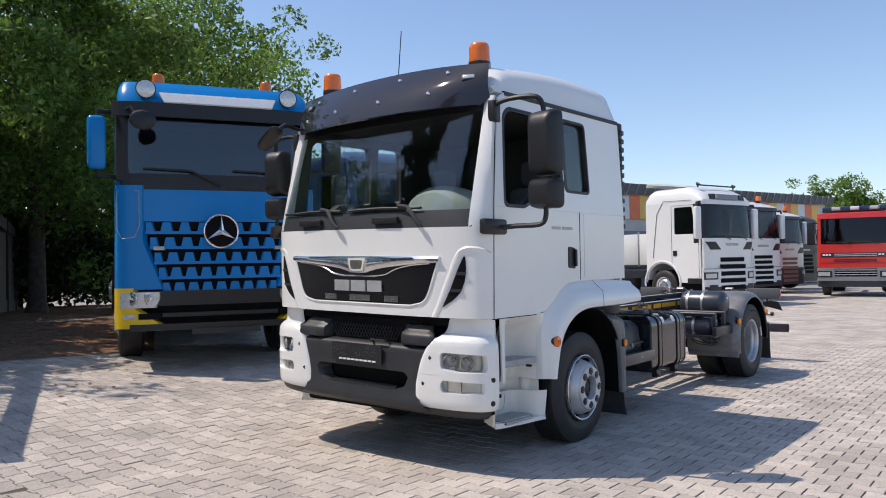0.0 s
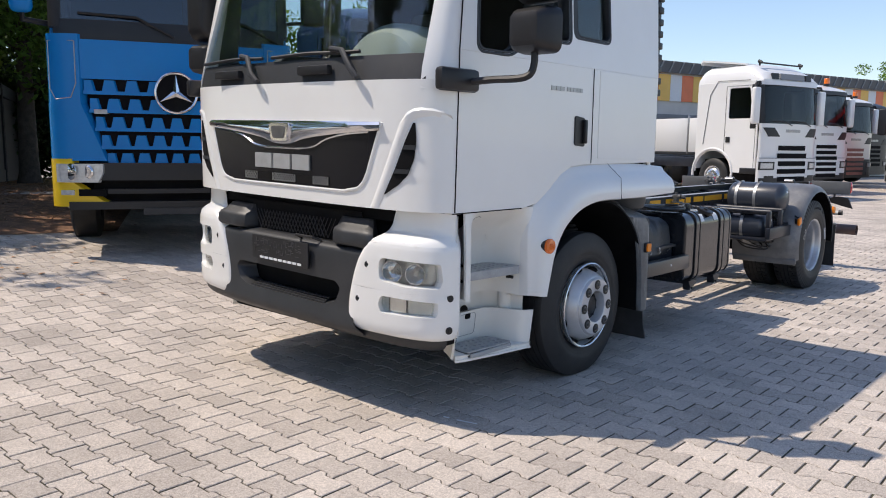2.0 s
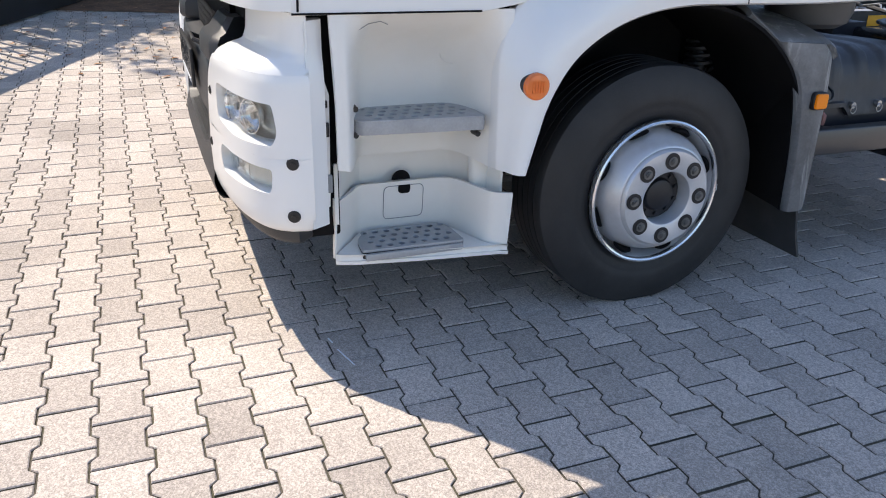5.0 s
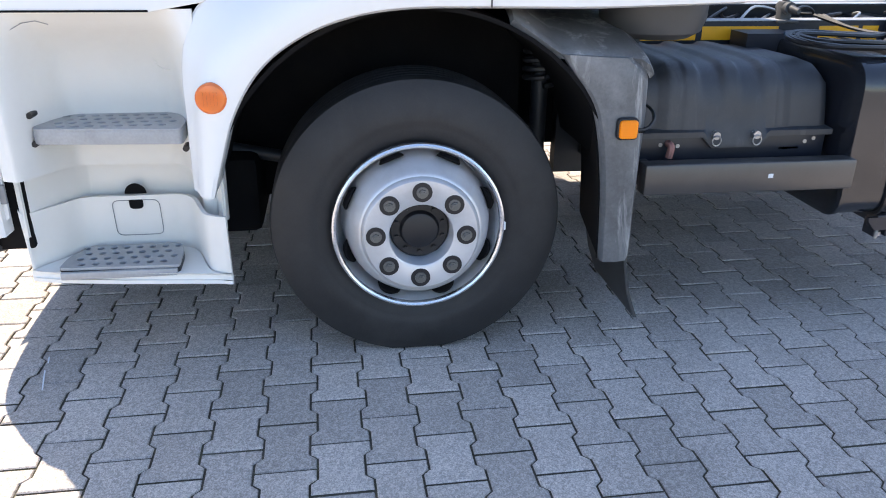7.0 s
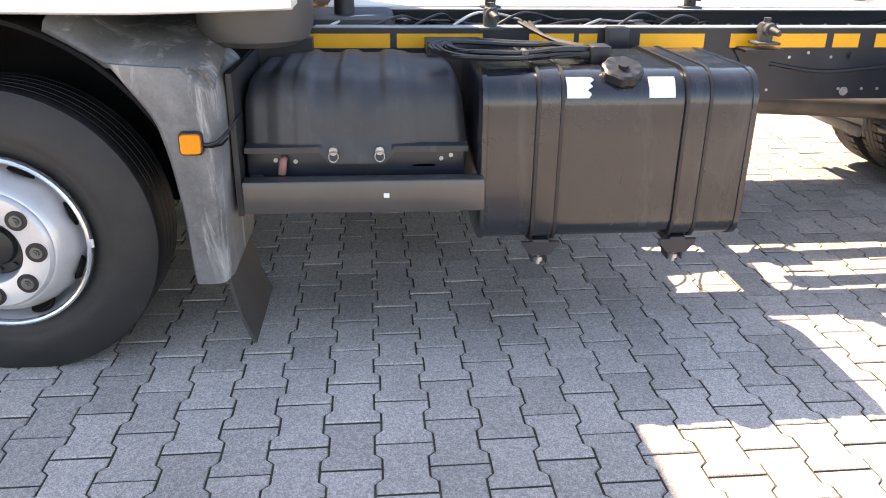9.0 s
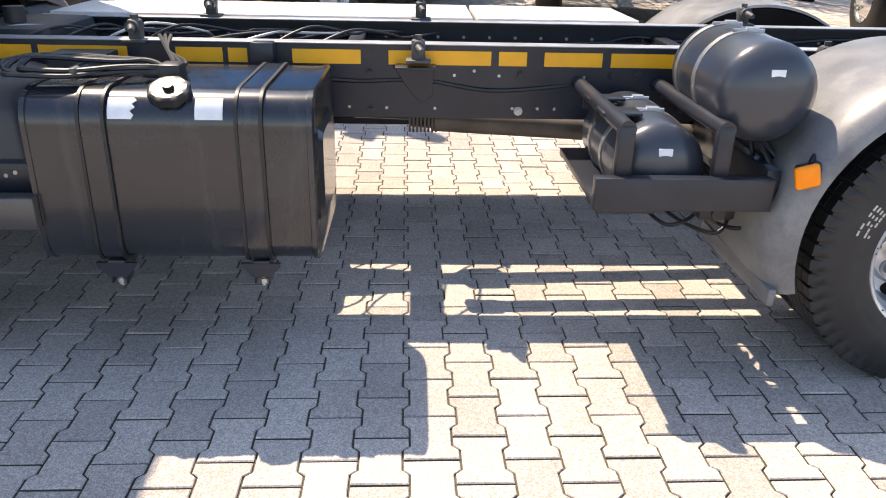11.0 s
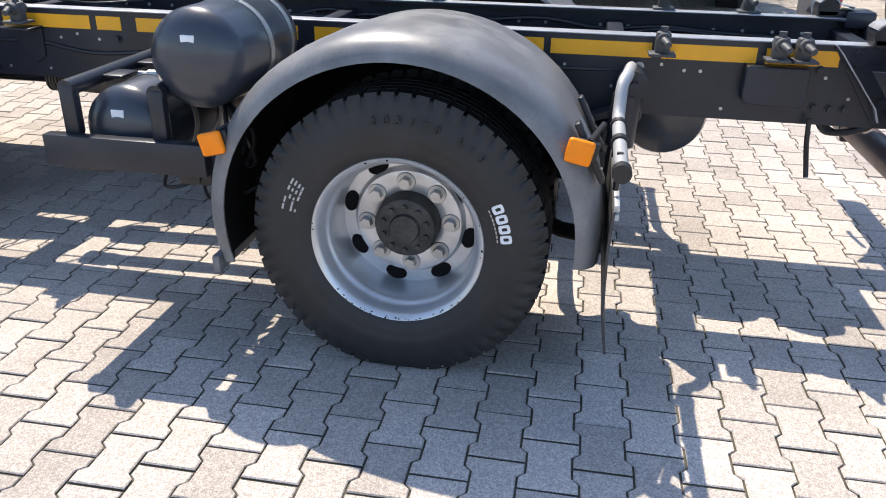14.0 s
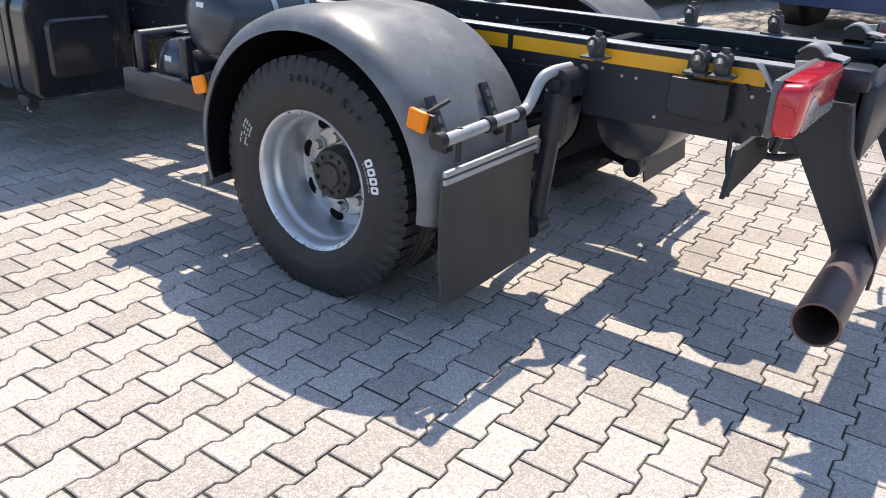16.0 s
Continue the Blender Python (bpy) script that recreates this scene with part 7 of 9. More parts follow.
for sgn in (1, -1):
    bm = B()
    box(bm, min(sgn * 0.30, sgn * 0.44), max(sgn * 0.30, sgn * 0.44), 7.12, 7.24, 0.94, 1.01, 0.015)
    tb = part("tail_block", bm, CHASSIS, truck)
    bm = B()
    cyl(bm, (sgn * 0.33, 7.055, 1.012), (sgn * 0.41, 7.055, 1.012), 0.042, 0.042, 20)
    box(bm, min(sgn * 0.33, sgn * 0.41), max(sgn * 0.33, sgn * 0.41), 7.015, 7.125, 0.98, 1.01, 0.008)
    part("rubber_stop", bm, BLACK, tb)
    bm = B()
    rings(bm, [[Vector((sgn * 0.37 + d, 7.055 + r * math.cos(t) * 1.0 + (0.05 if t < 0.35 else 0), 1.012 + r * math.sin(t))) for d, r in ((-0.05, 0.043), (0.05, 0.043), (0.05, 0.049), (-0.05, 0.049))] for t in steps(0.1, 2.6, 14)])
    part("stop_cap", bm, FLANGEM, tb)
    # plate down to the underrun tube
    me = plate([(6.98, 0.93), (7.22, 0.93), (7.245, 0.80), (7.39, 0.50), (7.39, 0.40), (7.29, 0.40), (7.26, 0.50), (7.12, 0.74)], th=0.012, bevel=0.003, m=at_x(sgn * 0.56))
    arm = part("underrun_arm", me, CHASSIS, truck, "dark plate arm holding the underrun tube")
    bm = B()
    rows = [[Vector((sgn * (0.56 + dx), y, z)) for dx in (0.0, 0.055)] + [Vector((sgn * (0.56 + dx), y + 0.01, z + 0.004)) for dx in (0.055, 0.0)] for y, z in ((7.22, 0.93), (7.245, 0.80), (7.39, 0.50), (7.39, 0.40))]
    rings(bm, rows)
    part("arm_flange", bm, CHASSIS, arm)
    bm = B()
    xa, xb = sorted((sgn * 0.60, sgn * 1.055))
    pl = round_poly([(7.112, 0.907), (7.176, 0.907), (7.188, 1.052), (7.108, 1.042)], 0.024)
    rings(bm, [[Vector((x, p[0] * s + 7.145 * (1 - s), p[1] * s + 0.975 * (1 - s))) for p in pl] for x, s in ((xa, 0.72), (xa + 0.008, 0.88), (xa + 0.022, 0.97), (xa + 0.04, 1.0), (xb - 0.04, 1.0), (xb - 0.022, 0.97), (xb - 0.008, 0.88), (xb, 0.72))])
    lamp = part("tail_lamp", bm, REDL, truck, "red and white rear lamp cluster")
    bm = B()
    rings(bm, [[Vector((sgn * x, 7.15, 0.922)), Vector((sgn * x, 7.1800, 0.922)), Vector((sgn * x, 7.1800 + 0.083 * (h - 0.922), h)), Vector((sgn * x, 7.15, h))] for x, h in ((0.99, 1.005), (0.95, 1.01), (0.86, 0.965), (0.63, 0.95))])
    part("clear_segment", bm, CLEARL, lamp)
    bm = B()
    box(bm, xa + 0.03, xb - 0.03, 7.118, 7.17, 1.0455, 1.0495, 0.002)
    part("lens_rib", bm, REDL, lamp)
    bm = B()
    cyl(bm, (sgn * 1.040, 7.145, 0.972), (sgn * 1.058, 7.145, 0.972), 0.026, 0.022, 24)
    part("side_reflector", bm, REDL, lamp)
    bm = B()
    box(bm, min(sgn * 0.61, sgn * 1.048), max(sgn * 0.61, sgn * 1.048), 7.098, 7.122, 0.902, 1.052, 0.010)
    part("lamp_back", bm, HOUSING, lamp, "grey plastic lamp housing")
    # slotted pale bracket and a dark connector cup on the inner end
    me = plate([(7.05, 1.035), (7.091, 1.040), (7.094, 0.932), (7.064, 0.928)], th=0.008, bevel=0.002, m=at_x(sgn * 0.60))
    lb = part("lamp_bracket", me, RODM, lamp, "pale slotted lamp bracket")
    for k in range(6):
        bm = B()
        box(bm, sgn * 0.60 - 0.006, sgn * 0.60 + 0.006, 7.064, 7.080, 0.940 + 0.013 * k, 0.945 + 0.013 * k)
        part("slot", bm, DEEP, lb)
    bm = B()
    cyl(bm, (sgn * 0.62, 7.066, 0.904), (sgn * 0.62, 7.097, 0.904), 0.030, 0.030, 20)
    cyl(bm, (sgn * 0.62, 7.050, 0.904), (sgn * 0.62, 7.068, 0.904), 0.018, 0.030, 20)
    part("connector_cup", bm, BLACK, lamp)
    bm = B()
    rings(bm, [[Vector((sgn * x, y - 0.010, z)), Vector((sgn * x, y + 0.010, z)), Vector((sgn * (x + 0.006), y + 0.010, z)), Vector((sgn * (x + 0.006), y - 0.010, z))] for x, y, z in ((0.72, 7.062, 0.925), (0.80, 7.062, 0.885), (0.84, 7.066, 0.86), (0.87, 7.075, 0.84))])
    part("carrier_strip", bm, CHASSIS, lamp)
    bm = B()
    tube(bm, [(sgn * 0.38, 7.10, 0.95), (sgn * 0.7, 7.09, 0.96)], 0.03, 10)
    part("lamp_arm", bm, CHASSIS, lamp)
bm = B()
rows = []
for x, r in ((1.095, 0.055), (1.095, 0.061), (-1.095, 0.061), (-1.095, 0.055), (-1.0, 0.055)):
    rows.append([Vector((x, 7.335 + r * math.cos(t), 0.47 + r * math.sin(t))) for t in [2 * math.pi * k / 32 for k in range(32)]])
rows = [[Vector((0.75, p.y, p.z)) for p in rows[0]]] + rows
rings(bm, rows)
part("underrun_tube", bm, TUBEM, truck, "dark round underrun tube with open ends")
bm = B()
cs = [Vector(p) for p in ((1.105, 7.046, 0.742), (1.052, 7.044, 0.862), (0.94, 7.058, 0.878), (0.835, 7.072, 0.857), (0.845, 7.072, 0.805), (0.96, 7.060, 0.775))]
nn = Vector((0.11, 0.99, 0.06)) * 0.012
rings(bm, [[p + nn * k for p in cs] for k in (-0.5, 0.5)])
tube(bm, [(0.88, 7.10, 0.83), (0.88, 7.12, 0.92)], 0.012, 8)
part("plate_carrier", bm, BLACK, truck, "black hinged plate carrier under the lamp")
bm = B()
tube(bm, curve_pts([(0.42, 6.865, 0.735), (0.425, 6.872, 0.65), (0.418, 6.888, 0.57), (0.43, 6.893, 0.527)], 5), 0.009, 8)
part("cable_end", bm, BLACK, truck)
bm = B()
tube(bm, curve_pts([(0.35, 6.913, 0.715), (0.352, 6.948, 0.676), (0.355, 7.036, 0.684), (0.38, 7.099, 0.726)], 5), 0.012, 8)
tube(bm, curve_pts([(0.35, 6.93, 0.70), (0.34, 7.00, 0.668), (0.36, 7.08, 0.70)], 5), 0.010, 8)
part("cable", bm, BLACK, truck)
for yc, zc, r in ((6.41, 0.655, 0.165), (6.70, 0.765, 0.122)):
    bm = B()
    lathe_x(bm, [(-0.28, 0.001), (-0.27, r * 0.6), (-0.24, r * 0.93), (-0.21, r), (0.13, r), (0.16, r * 0.93), (0.19, r * 0.6), (0.20, 0.001)], yc, zc, seg=40)
    part("air_tank", bm, AIRT, truck, "dark air tank slung between the rails")
# added plate, hidden from above, that fills the rails' shadow on the ground
bm = B()
box(bm, -0.30, 0.10, 6.40, 6.95, 0.80, 0.83, 0.004)
part("mounting_plate", bm, CHASSIS, truck, "dark plate added between the rear rails to block sun")
bm = B()
box(bm, -0.26, 0.26, 2.35, 3.30, 0.60, 0.86, 0.06, 3)
cyl(bm, (0, 3.28, 0.72), (0, 3.62, 0.70), 0.13, 0.09, 20)
part("gearbox", bm, DEEP, truck, "dark gearbox housing between the rails")
bm = B()
box(bm, -0.38, 0.38, 7.2, 7.26, 0.72, 0.96, 0.012)
part("end_cross_member", bm, CHASSIS, truck)


# ---------------------------------------------------------------- parked trucks
def heading(x, y, deg, z=0.0):
    """A truck whose front, local -y, faces along the angle deg from +x."""
    return Matrix.Translation((x, y, z)) @ Matrix.Rotation(radians(deg + 90), 4, "Z")


def simple_wheel(parent, x, y, r=0.5, w=0.3, s=1, rim=SILVER, dz=0.0):
    bm = B()
    cz = r + dz
    a, b = (x - w, x) if s > 0 else (x, x + w)
    f = b if s > 0 else a
    k = -1 if s > 0 else 1
    lathe_x(bm, [(a + 0.02, r * 0.56), (a, r * 0.75), (a + 0.03, r * 0.96), (a + 0.05, r), (b - 0.05, r), (b - 0.03, r * 0.96), (b, r * 0.75), (b - 0.02, r * 0.56)], y, cz, seg=48, closed=True)
    wh = part("wheel", bm, RUBBER, parent, "black truck tyre on a rim")
    bm = B()
    lathe_x(bm, [(f + k * 0.04, r * 0.58), (f + k * 0.01, r * 0.58), (f + k * 0.02, r * 0.54), (f + k * 0.06, r * 0.5), (f + k * 0.0, r * 0.4), (f - k * 0.02, r * 0.32), (f - k * 0.02, r * 0.2), (f - k * 0.05, r * 0.16), (f - k * 0.05, 0.001)], y, cz, seg=40)
    part("rim", bm, rim, wh)
    for q in range(8):
        t = 2 * math.pi * q / 8
        bm = B()
        wheel_nut(bm, f - k * 0.02, y + r * 0.27 * math.sin(t), cz + r * 0.27 * math.cos(t), 0.016, 0.025, -k)
        part("wheel_nut", bm, STEEL, wh)
    return wh


def cab_sides(parent, F, depth, z0, z1, paint, glass_z=None, zs=None, arch=None, in_top=0.06):
    """Side plates with a door window for a parked cab; returns nothing."""
    wb, wt = glass_z
    yf = F.y0 + 0.02
    for s in (-1, 1):
        lowp = [(yf, z0), (arch[0] - 0.62, z0)]
        lowp += [(arch[0] + 0.62 * math.cos(t), max(z0, arch[1] + 0.62 * math.sin(t))) for t in steps(math.pi, 0, 14)]
        lowp += [(depth, z0), (depth, z1), (yf + (z1 - F.zr) * F.rake, z1), (yf, F.zr)]
        wp = round_poly([(yf + 0.18, wb), (yf + 0.95, wb), (yf + 0.95, wt), (yf + 0.30, wt)], 0.06)
        sd = part("cab_side", plate(lowp, (wp,), th=0.05, bevel=0.012, m=at_x(s * (F.a - 0.028))), paint, parent)
        g = part("side_window", plate(wp, th=0.01, bevel=0.002, m=at_x(s * (F.a - 0.03))), DARK_GLASS, parent)
        bm = B()
        xs = s * (F.a + 0.001)
        tube(bm, [(xs, yf + 0.06, z0 + 0.15), (xs, yf + 0.06, wb), (xs, yf + 0.2, wt + 0.06), (xs, yf + 1.05, wt + 0.06), (xs, yf + 1.05, z0 + 0.5)], 0.006, 5)
        part("door_seam", bm, GRAPH, sd)
        bm = B()
        box(bm, min(s * F.a, s * (F.a + 0.02)), max(s * F.a, s * (F.a + 0.02)), yf + 0.86, yf + 1.0, wb - 0.66 + 0.14 * (wt - wb < 0.8), wb - 0.50 + 0.12 * (wt - wb < 0.8), 0.01)
        part("door_handle", bm, BLACK, sd)


def roof_shell(F, y0, y1, z, h, half, n=18, nose=0.3):
    bm = B()
    rows = []
    for i in range(n + 1):
        u = i / n
        y = y0 + (y1 - y0) * u
        hh = h * min(1, (u / nose + 0.02) ** 0.5) * min(1, ((1.02 - u) / 0.1) ** 0.5)
        row = []
        for k in range(15):
            v = -1 + 2 * k / 14
            row.append(Vector((half * math.copysign(abs(math.sin(v * math.pi / 2)) ** 0.5, v), y, z + hh * abs(math.cos(v * math.pi / 2)) ** 0.5)))
        row += [Vector((half * 0.95, y, z - 0.02)), Vector((-half * 0.95, y, z - 0.02))]
        rows.append(row)
    return rings(bm, rows)


def mirror_pair(parent, F, y, z0, z1, paint=BLACK, out=0.30, w=0.13, sides=(-1, 1)):
    for s in sides:
        bm = B()
        x = s * (F.a + out)
        box(bm, x - w, x + w, y - 0.06, y + 0.08, z0, z1, 0.05, 3)
        mh = part("mirror_housing", bm, paint, parent, "door mirror housing")
        bm = B()
        tube(bm, [(s * (F.a - 0.03), y + 0.12, z1 - 0.06), (x, y + 0.02, z1 - 0.04)], 0.025, 8)
        part("mirror_arm", bm, BLACK, mh)
        bm = B()
        tube(bm, [(s * (F.a - 0.03), y + 0.12, z0 + 0.02), (x, y + 0.02, z0 + 0.05)], 0.02, 8)
        part("mirror_arm", bm, BLACK, mh)


def chassis_tail(parent, length, paint=CHASSIS, low=0.35):
    bm = B()
    for s in (-1, 1):
        box(bm, s * 0.42 - 0.05, s * 0.42 + 0.05, 0.6, length, 0.72, 1.0, 0.01)
    part("frame_rail", bm, paint, parent)
    bm = B()
    box(bm, -1.0, 1.0, 0.35, 2.1, low, 0.98, 0.05)
    part("underbody", bm, DEEP, parent)


# ---- the blue tipper tractor with yellow corners
def blue_truck():
    T = thing("blue_truck", "bright blue heavy truck with yellow bumper corners and roof lamps", "truck", m=heading(-4.05, 1.38, -27))
    F = Front(1.20, 0.22, 0.20, n=3.6, rake=0.10, zr=2.5)
    FB = Front(1.22, 0.28, 0.22, n=3.4, rake=0.0)
    bm = B()
    F.patch(bm, steps(2.05, 2.44, 4), -0.895, 0.895, 0.02, 0.06, 24)
    hood = part("hood", bm, BLUE, T, "glossy blue hood panel")
    for s in (-1, 1):
        bm = B()
        lo, hi = sorted((s * 0.90, s * 1.1999))
        F.patch(bm, steps(1.78, 2.49, 5), lo, hi, 0.03, 0.08, 8)
        cd = part("corner_deflector", bm, BLUE, T, "blue corner air deflector")
        bm = B()
        tube(bm, [F.at(s * x, z, 0.036) for x, z in ((0.93, 2.42), (0.93, 2.0), (0.98, 1.86), (1.12, 1.84), (1.17, 1.95), (1.17, 2.42), (0.93, 2.42))], 0.006, 5)
        part("deflector_trim", bm, STEEL, cd)
        bm = B()
        inw = lambda z: 0.68 + 0.20 * (z - 1.22) / 0.54
        if s > 0:
            F.patch(bm, steps(1.22, 1.80, 6), inw, lambda z: 1.1999, 0.035, 0.08, 10)
        else:
            F.patch(bm, steps(1.22, 1.80, 6), lambda z: -1.1999, lambda z: -inw(z), 0.035, 0.08, 10)
        part("corner_panel", bm, BLUE, T)
        bm = B()
        lo, hi = sorted((s * 0.62, s * 1.2199))
        zs = steps(0.75, 1.24, 6)
        inn = lambda z: 1.02 - 0.30 * max(0, (1.0 - z) / 0.2)
        if s > 0:
            FB.patch(bm, zs, inn, lambda z: 1.2199, 0.02, 0.08, 10)
        else:
            FB.patch(bm, zs, lambda z: -1.2199, lambda z: -inn(z), 0.02, 0.08, 10)
        yc = part("bumper_corner", bm, YPAINT, T, "yellow bumper corner")
        bm = B()
        lo, hi = sorted((s * 0.72, s * 1.15))
        FB.patch(bm, steps(1.0, 1.19, 4), lambda z, a=lo, q=s: a if q < 0 else a + 0.5 * max(0, 1.10 - z), lambda z, a=hi, q=s: a if q > 0 else a - 0.5 * max(0, 1.10 - z), 0.035, 0.04, 10)
        hl = part("headlamp", bm, CLEARL, yc, "clear twin headlamp")
        for xc, r in ((1.02, 0.085), (0.86, 0.07)):
            bm = B()
            p = FB.at(s * xc, 1.11, 0.035)
            n = (FB.at(s * xc, 1.11, 0.1) - p).normalized()
            cyl(bm, p, p + n * 0.012, r, r * 0.8, 24)
            part("reflector", bm, CHROME, hl)
        bm = B()
        lo, hi = sorted((s * 0.70, s * 0.95))
        FB.patch(bm, steps(0.86, 0.93, 2), lo, hi, 0.035, 0.03, 5)
        part("corner_slot", bm, DEEP, yc)
        bm = B()
        lo, hi = sorted((s * 1.0, s * 1.12))
        FB.patch(bm, steps(0.87, 0.92, 2), lo, hi, 0.03, 0.02, 4)
        part("fog_lamp", bm, CLEARL, yc)
    # dark bumper middle
    bm = B()
    FB.patch(bm, steps(1.02, 1.20, 3), -1.0, 1.0, 0.012, 0.10, 20)
    FB.patch(bm, steps(0.72, 0.80, 2), -1.05, 1.05, 0.03, 0.12, 20)
    FB.patch(bm, steps(0.88, 0.93, 2), -0.75, 0.75, 0.0, 0.06, 16)
    bpr = part("bumper_middle", bm, BLACK, T, "black bumper with a step")
    # near-black sheet, painted shade behind the step
    bm = B()
    FB.patch(bm, steps(0.74, 1.05, 3), -0.9, 0.9, -0.08, 0.03, 14)
    part("bumper_cavity", bm, DEEP, bpr)
    bm = B()
    FB.patch(bm, steps(0.66, 0.73, 2), -0.35, 0.45, 0.05, 0.10, 8)
    part("tow_step", bm, GRAPH, bpr)
    # grille: black field, five blue ribs with hanging tabs
    bm = B()
    F.patch(bm, steps(1.16, 2.08, 6), lin(1.16, -0.68, 2.08, -0.92), lin(1.16, 0.68, 2.08, 0.92), -0.02, 0.05, 20)
    gr = part("grille", bm, DEEP, T, "black grille with blue ribs")
    for i in range(5):
        zt = 2.06 - 0.185 * i
        w = 0.875 - 0.048 * i
        bm = B()
        F.patch(bm, [zt - 0.165, zt - 0.158, zt - 0.138, zt - 0.13], -w, w, 0.026, 0.04, 20)
        rb = part("grille_rib", bm, BLUE, gr)
        n = 8
        for k in range(n + 1):
            xc = -w + 0.02 + (2 * w - 0.04) * k / n
            bm = B()
            left = lambda z, c=xc, q=zt: max(-w, c - 0.038 - 0.034 * (q - z) / 0.14)
            right = lambda z, c=xc, q=zt: min(w, c + 0.038 + 0.034 * (q - z) / 0.14)
            F.patch(bm, [zt - 0.14, zt - 0.10, zt - 0.05, zt - 0.02], left, right, 0.012, 0.03, 4)
            part("grille_tab", bm, BLUE, rb)
    bm = B()
    F.patch(bm, [1.13, 1.18], -0.82, 0.82, 0.03, 0.05, 16)
    part("grille_sill", bm, BLUE, gr)
    for s in (-1, 1):
        bm = B()
        lo, hi = sorted((s * 0.66, s * 0.78))
        F.patch(bm, [1.70, 1.745], lo, hi, 0.03, 0.03, 3)
        part("plate_badge", bm, STEEL, gr)
    # round emblem: a ring and three plain spokes
    p = F.at(0, 1.93, 0.05)
    bm = B()
    for k in range(40):
        t0, t1 = 2 * math.pi * k / 40, 2 * math.pi * (k + 1) / 40
        tube(bm, [p + Vector((0.205 * math.cos(t0), 0, 0.205 * math.sin(t0))), p + Vector((0.205 * math.cos(t1), 0, 0.205 * math.sin(t1)))], 0.014, 6)
    ring = part("emblem_ring", bm, CHROME, T, "round chrome emblem ring")
    bm = B()
    cyl(bm, p + Vector((0, 0.02, 0)), p + Vector((0, 0.0, 0)), 0.20, seg=40)
    part("emblem_disc", bm, DEEP, ring)
    for k in range(3):
        t = math.pi / 2 + 2 * math.pi * k / 3
        bm = B()
        c, s2 = math.cos(t), math.sin(t)
        tip = p + Vector((0.19 * c, -0.012, 0.19 * s2))
        l, r = p + Vector((-0.035 * s2, -0.012, 0.035 * c)), p + Vector((0.035 * s2, -0.012, -0.035 * c))
        top = p + Vector((0, -0.035, 0))
        v = [bm.verts.new(q) for q in (tip, l, r, top)]
        for f in ((0, 1, 3), (0, 3, 2), (0, 2, 1), (1, 2, 3)):
            bm.faces.new([v[i] for i in f])
        part("emblem_spoke", bm, CHROME, ring)
    # windscreen, dark surround
    bm = B()
    F.patch(bm, steps(2.42, 2.64, 3), -1.15, 1.15, 0.0, 0.05, 22)
    part("wiper_panel", bm, BLACK, T)
    bm = B()
    F.patch(bm, steps(2.62, 3.36, 5), -1.09, 1.09, -0.01, 0.01, 24)
    part("windscreen", bm, BLUE_CAB_GLASS, T, "dark windscreen")
    for s in (-1, 1):
        bm = B()
        lo, hi = sorted((s * 1.08, s * 1.1999))
        F.patch(bm, steps(2.56, 3.5, 5), lo, hi, 0.004, 0.06, 6)
        part("pillar", bm, BLACK, T)
    for xb in (-0.55, 0.5):
        bm = B()
        tube(bm, [F.at(xb + 0.55, 2.50, 0.03), F.at(xb + 0.2, 2.68, 0.03), F.at(xb - 0.35, 2.70, 0.015)], 0.014, 6)
        part("wiper_arm", bm, BLACK, T)
    bm = B()
    box(bm, -1.1, 1.1, 0.3, 0.7, 2.3, 2.66, 0.05)
    box(bm, 0.1, 0.55, 0.3, 0.4, 2.66, 2.95, 0.03)
    part("dashboard", bm, BLACK, T)
    # visor and roof with lamps and a white panel
    bm = B()
    F.patch(bm, steps(3.34, 3.52, 3), -1.17, 1.17, 0.09, 0.05, 24)
    part("sun_visor", bm, BLACK, T, "black sun visor")
    bm = B()
    R = Front(1.19, 0.25, 0.24, n=3.2, rake=0.55, zr=3.50)
    rows = []
    for z in (3.46, 3.54, 3.64, 3.74, 3.81):
        o = [R.p(R.theta(-1.1899) + (R.theta(1.1899) - R.theta(-1.1899)) * i / 30, z, -0.10 * max(0, z - 3.69) / 0.1 * 0.5) for i in range(31)]
        rows.append(o + [q + Vector((-q.x * 0.03, 0.08, 0)) for q in reversed(o)])
    rings(bm, rows)
    part("roof_front", bm, BLUE, T)
    part("roof", roof_shell(F, 0.25, 2.2, 3.55, 0.28, 1.18), BLUE, T, "blue high roof")
    me = plate(round_poly([(-0.66, 3.51), (0.66, 3.51), (0.72, 3.65), (-0.72, 3.65)], 0.01), th=0.03, bevel=0.006, m=Matrix.Translation((0, 0.005, 3.58)) @ Matrix.Rotation(-0.45, 4, "X") @ Matrix.Translation((0, 0, -3.58)) @ XZ)
    part("roof_sign", me, LABELM, T, "white blank sign panel on the roof")
    for s in (-1, 1):
        bm = B()
        c = Vector((s * 0.87, 0.02, 3.67))
        cyl(bm, c + Vector((0, 0.10, 0)), c + Vector((0, -0.04, 0)), 0.09, 0.12, 24)
        sl = part("spot_lamp", bm, BLACK, T, "round roof spot lamp")
        bm = B()
        rows = [[c + Vector((r * math.cos(t), d, r * math.sin(t))) for t in [2 * math.pi * k / 24 for k in range(24)]] for d, r in ((-0.03, 0.112), (-0.05, 0.105), (-0.06, 0.06))]
        rings(bm, rows)
        part("lamp_lens", bm, CLEARL, sl)
    beacon(-0.68, 0.7, 3.84, T, 0.08, 0.16)
    beacon(0.72, 0.7, 3.84, T, 0.08, 0.16)
    cab_sides(T, F, 2.2, 0.9, 3.57, BLUE, (2.55, 3.34), arch=(1.45, 0.62))
    bm = B()
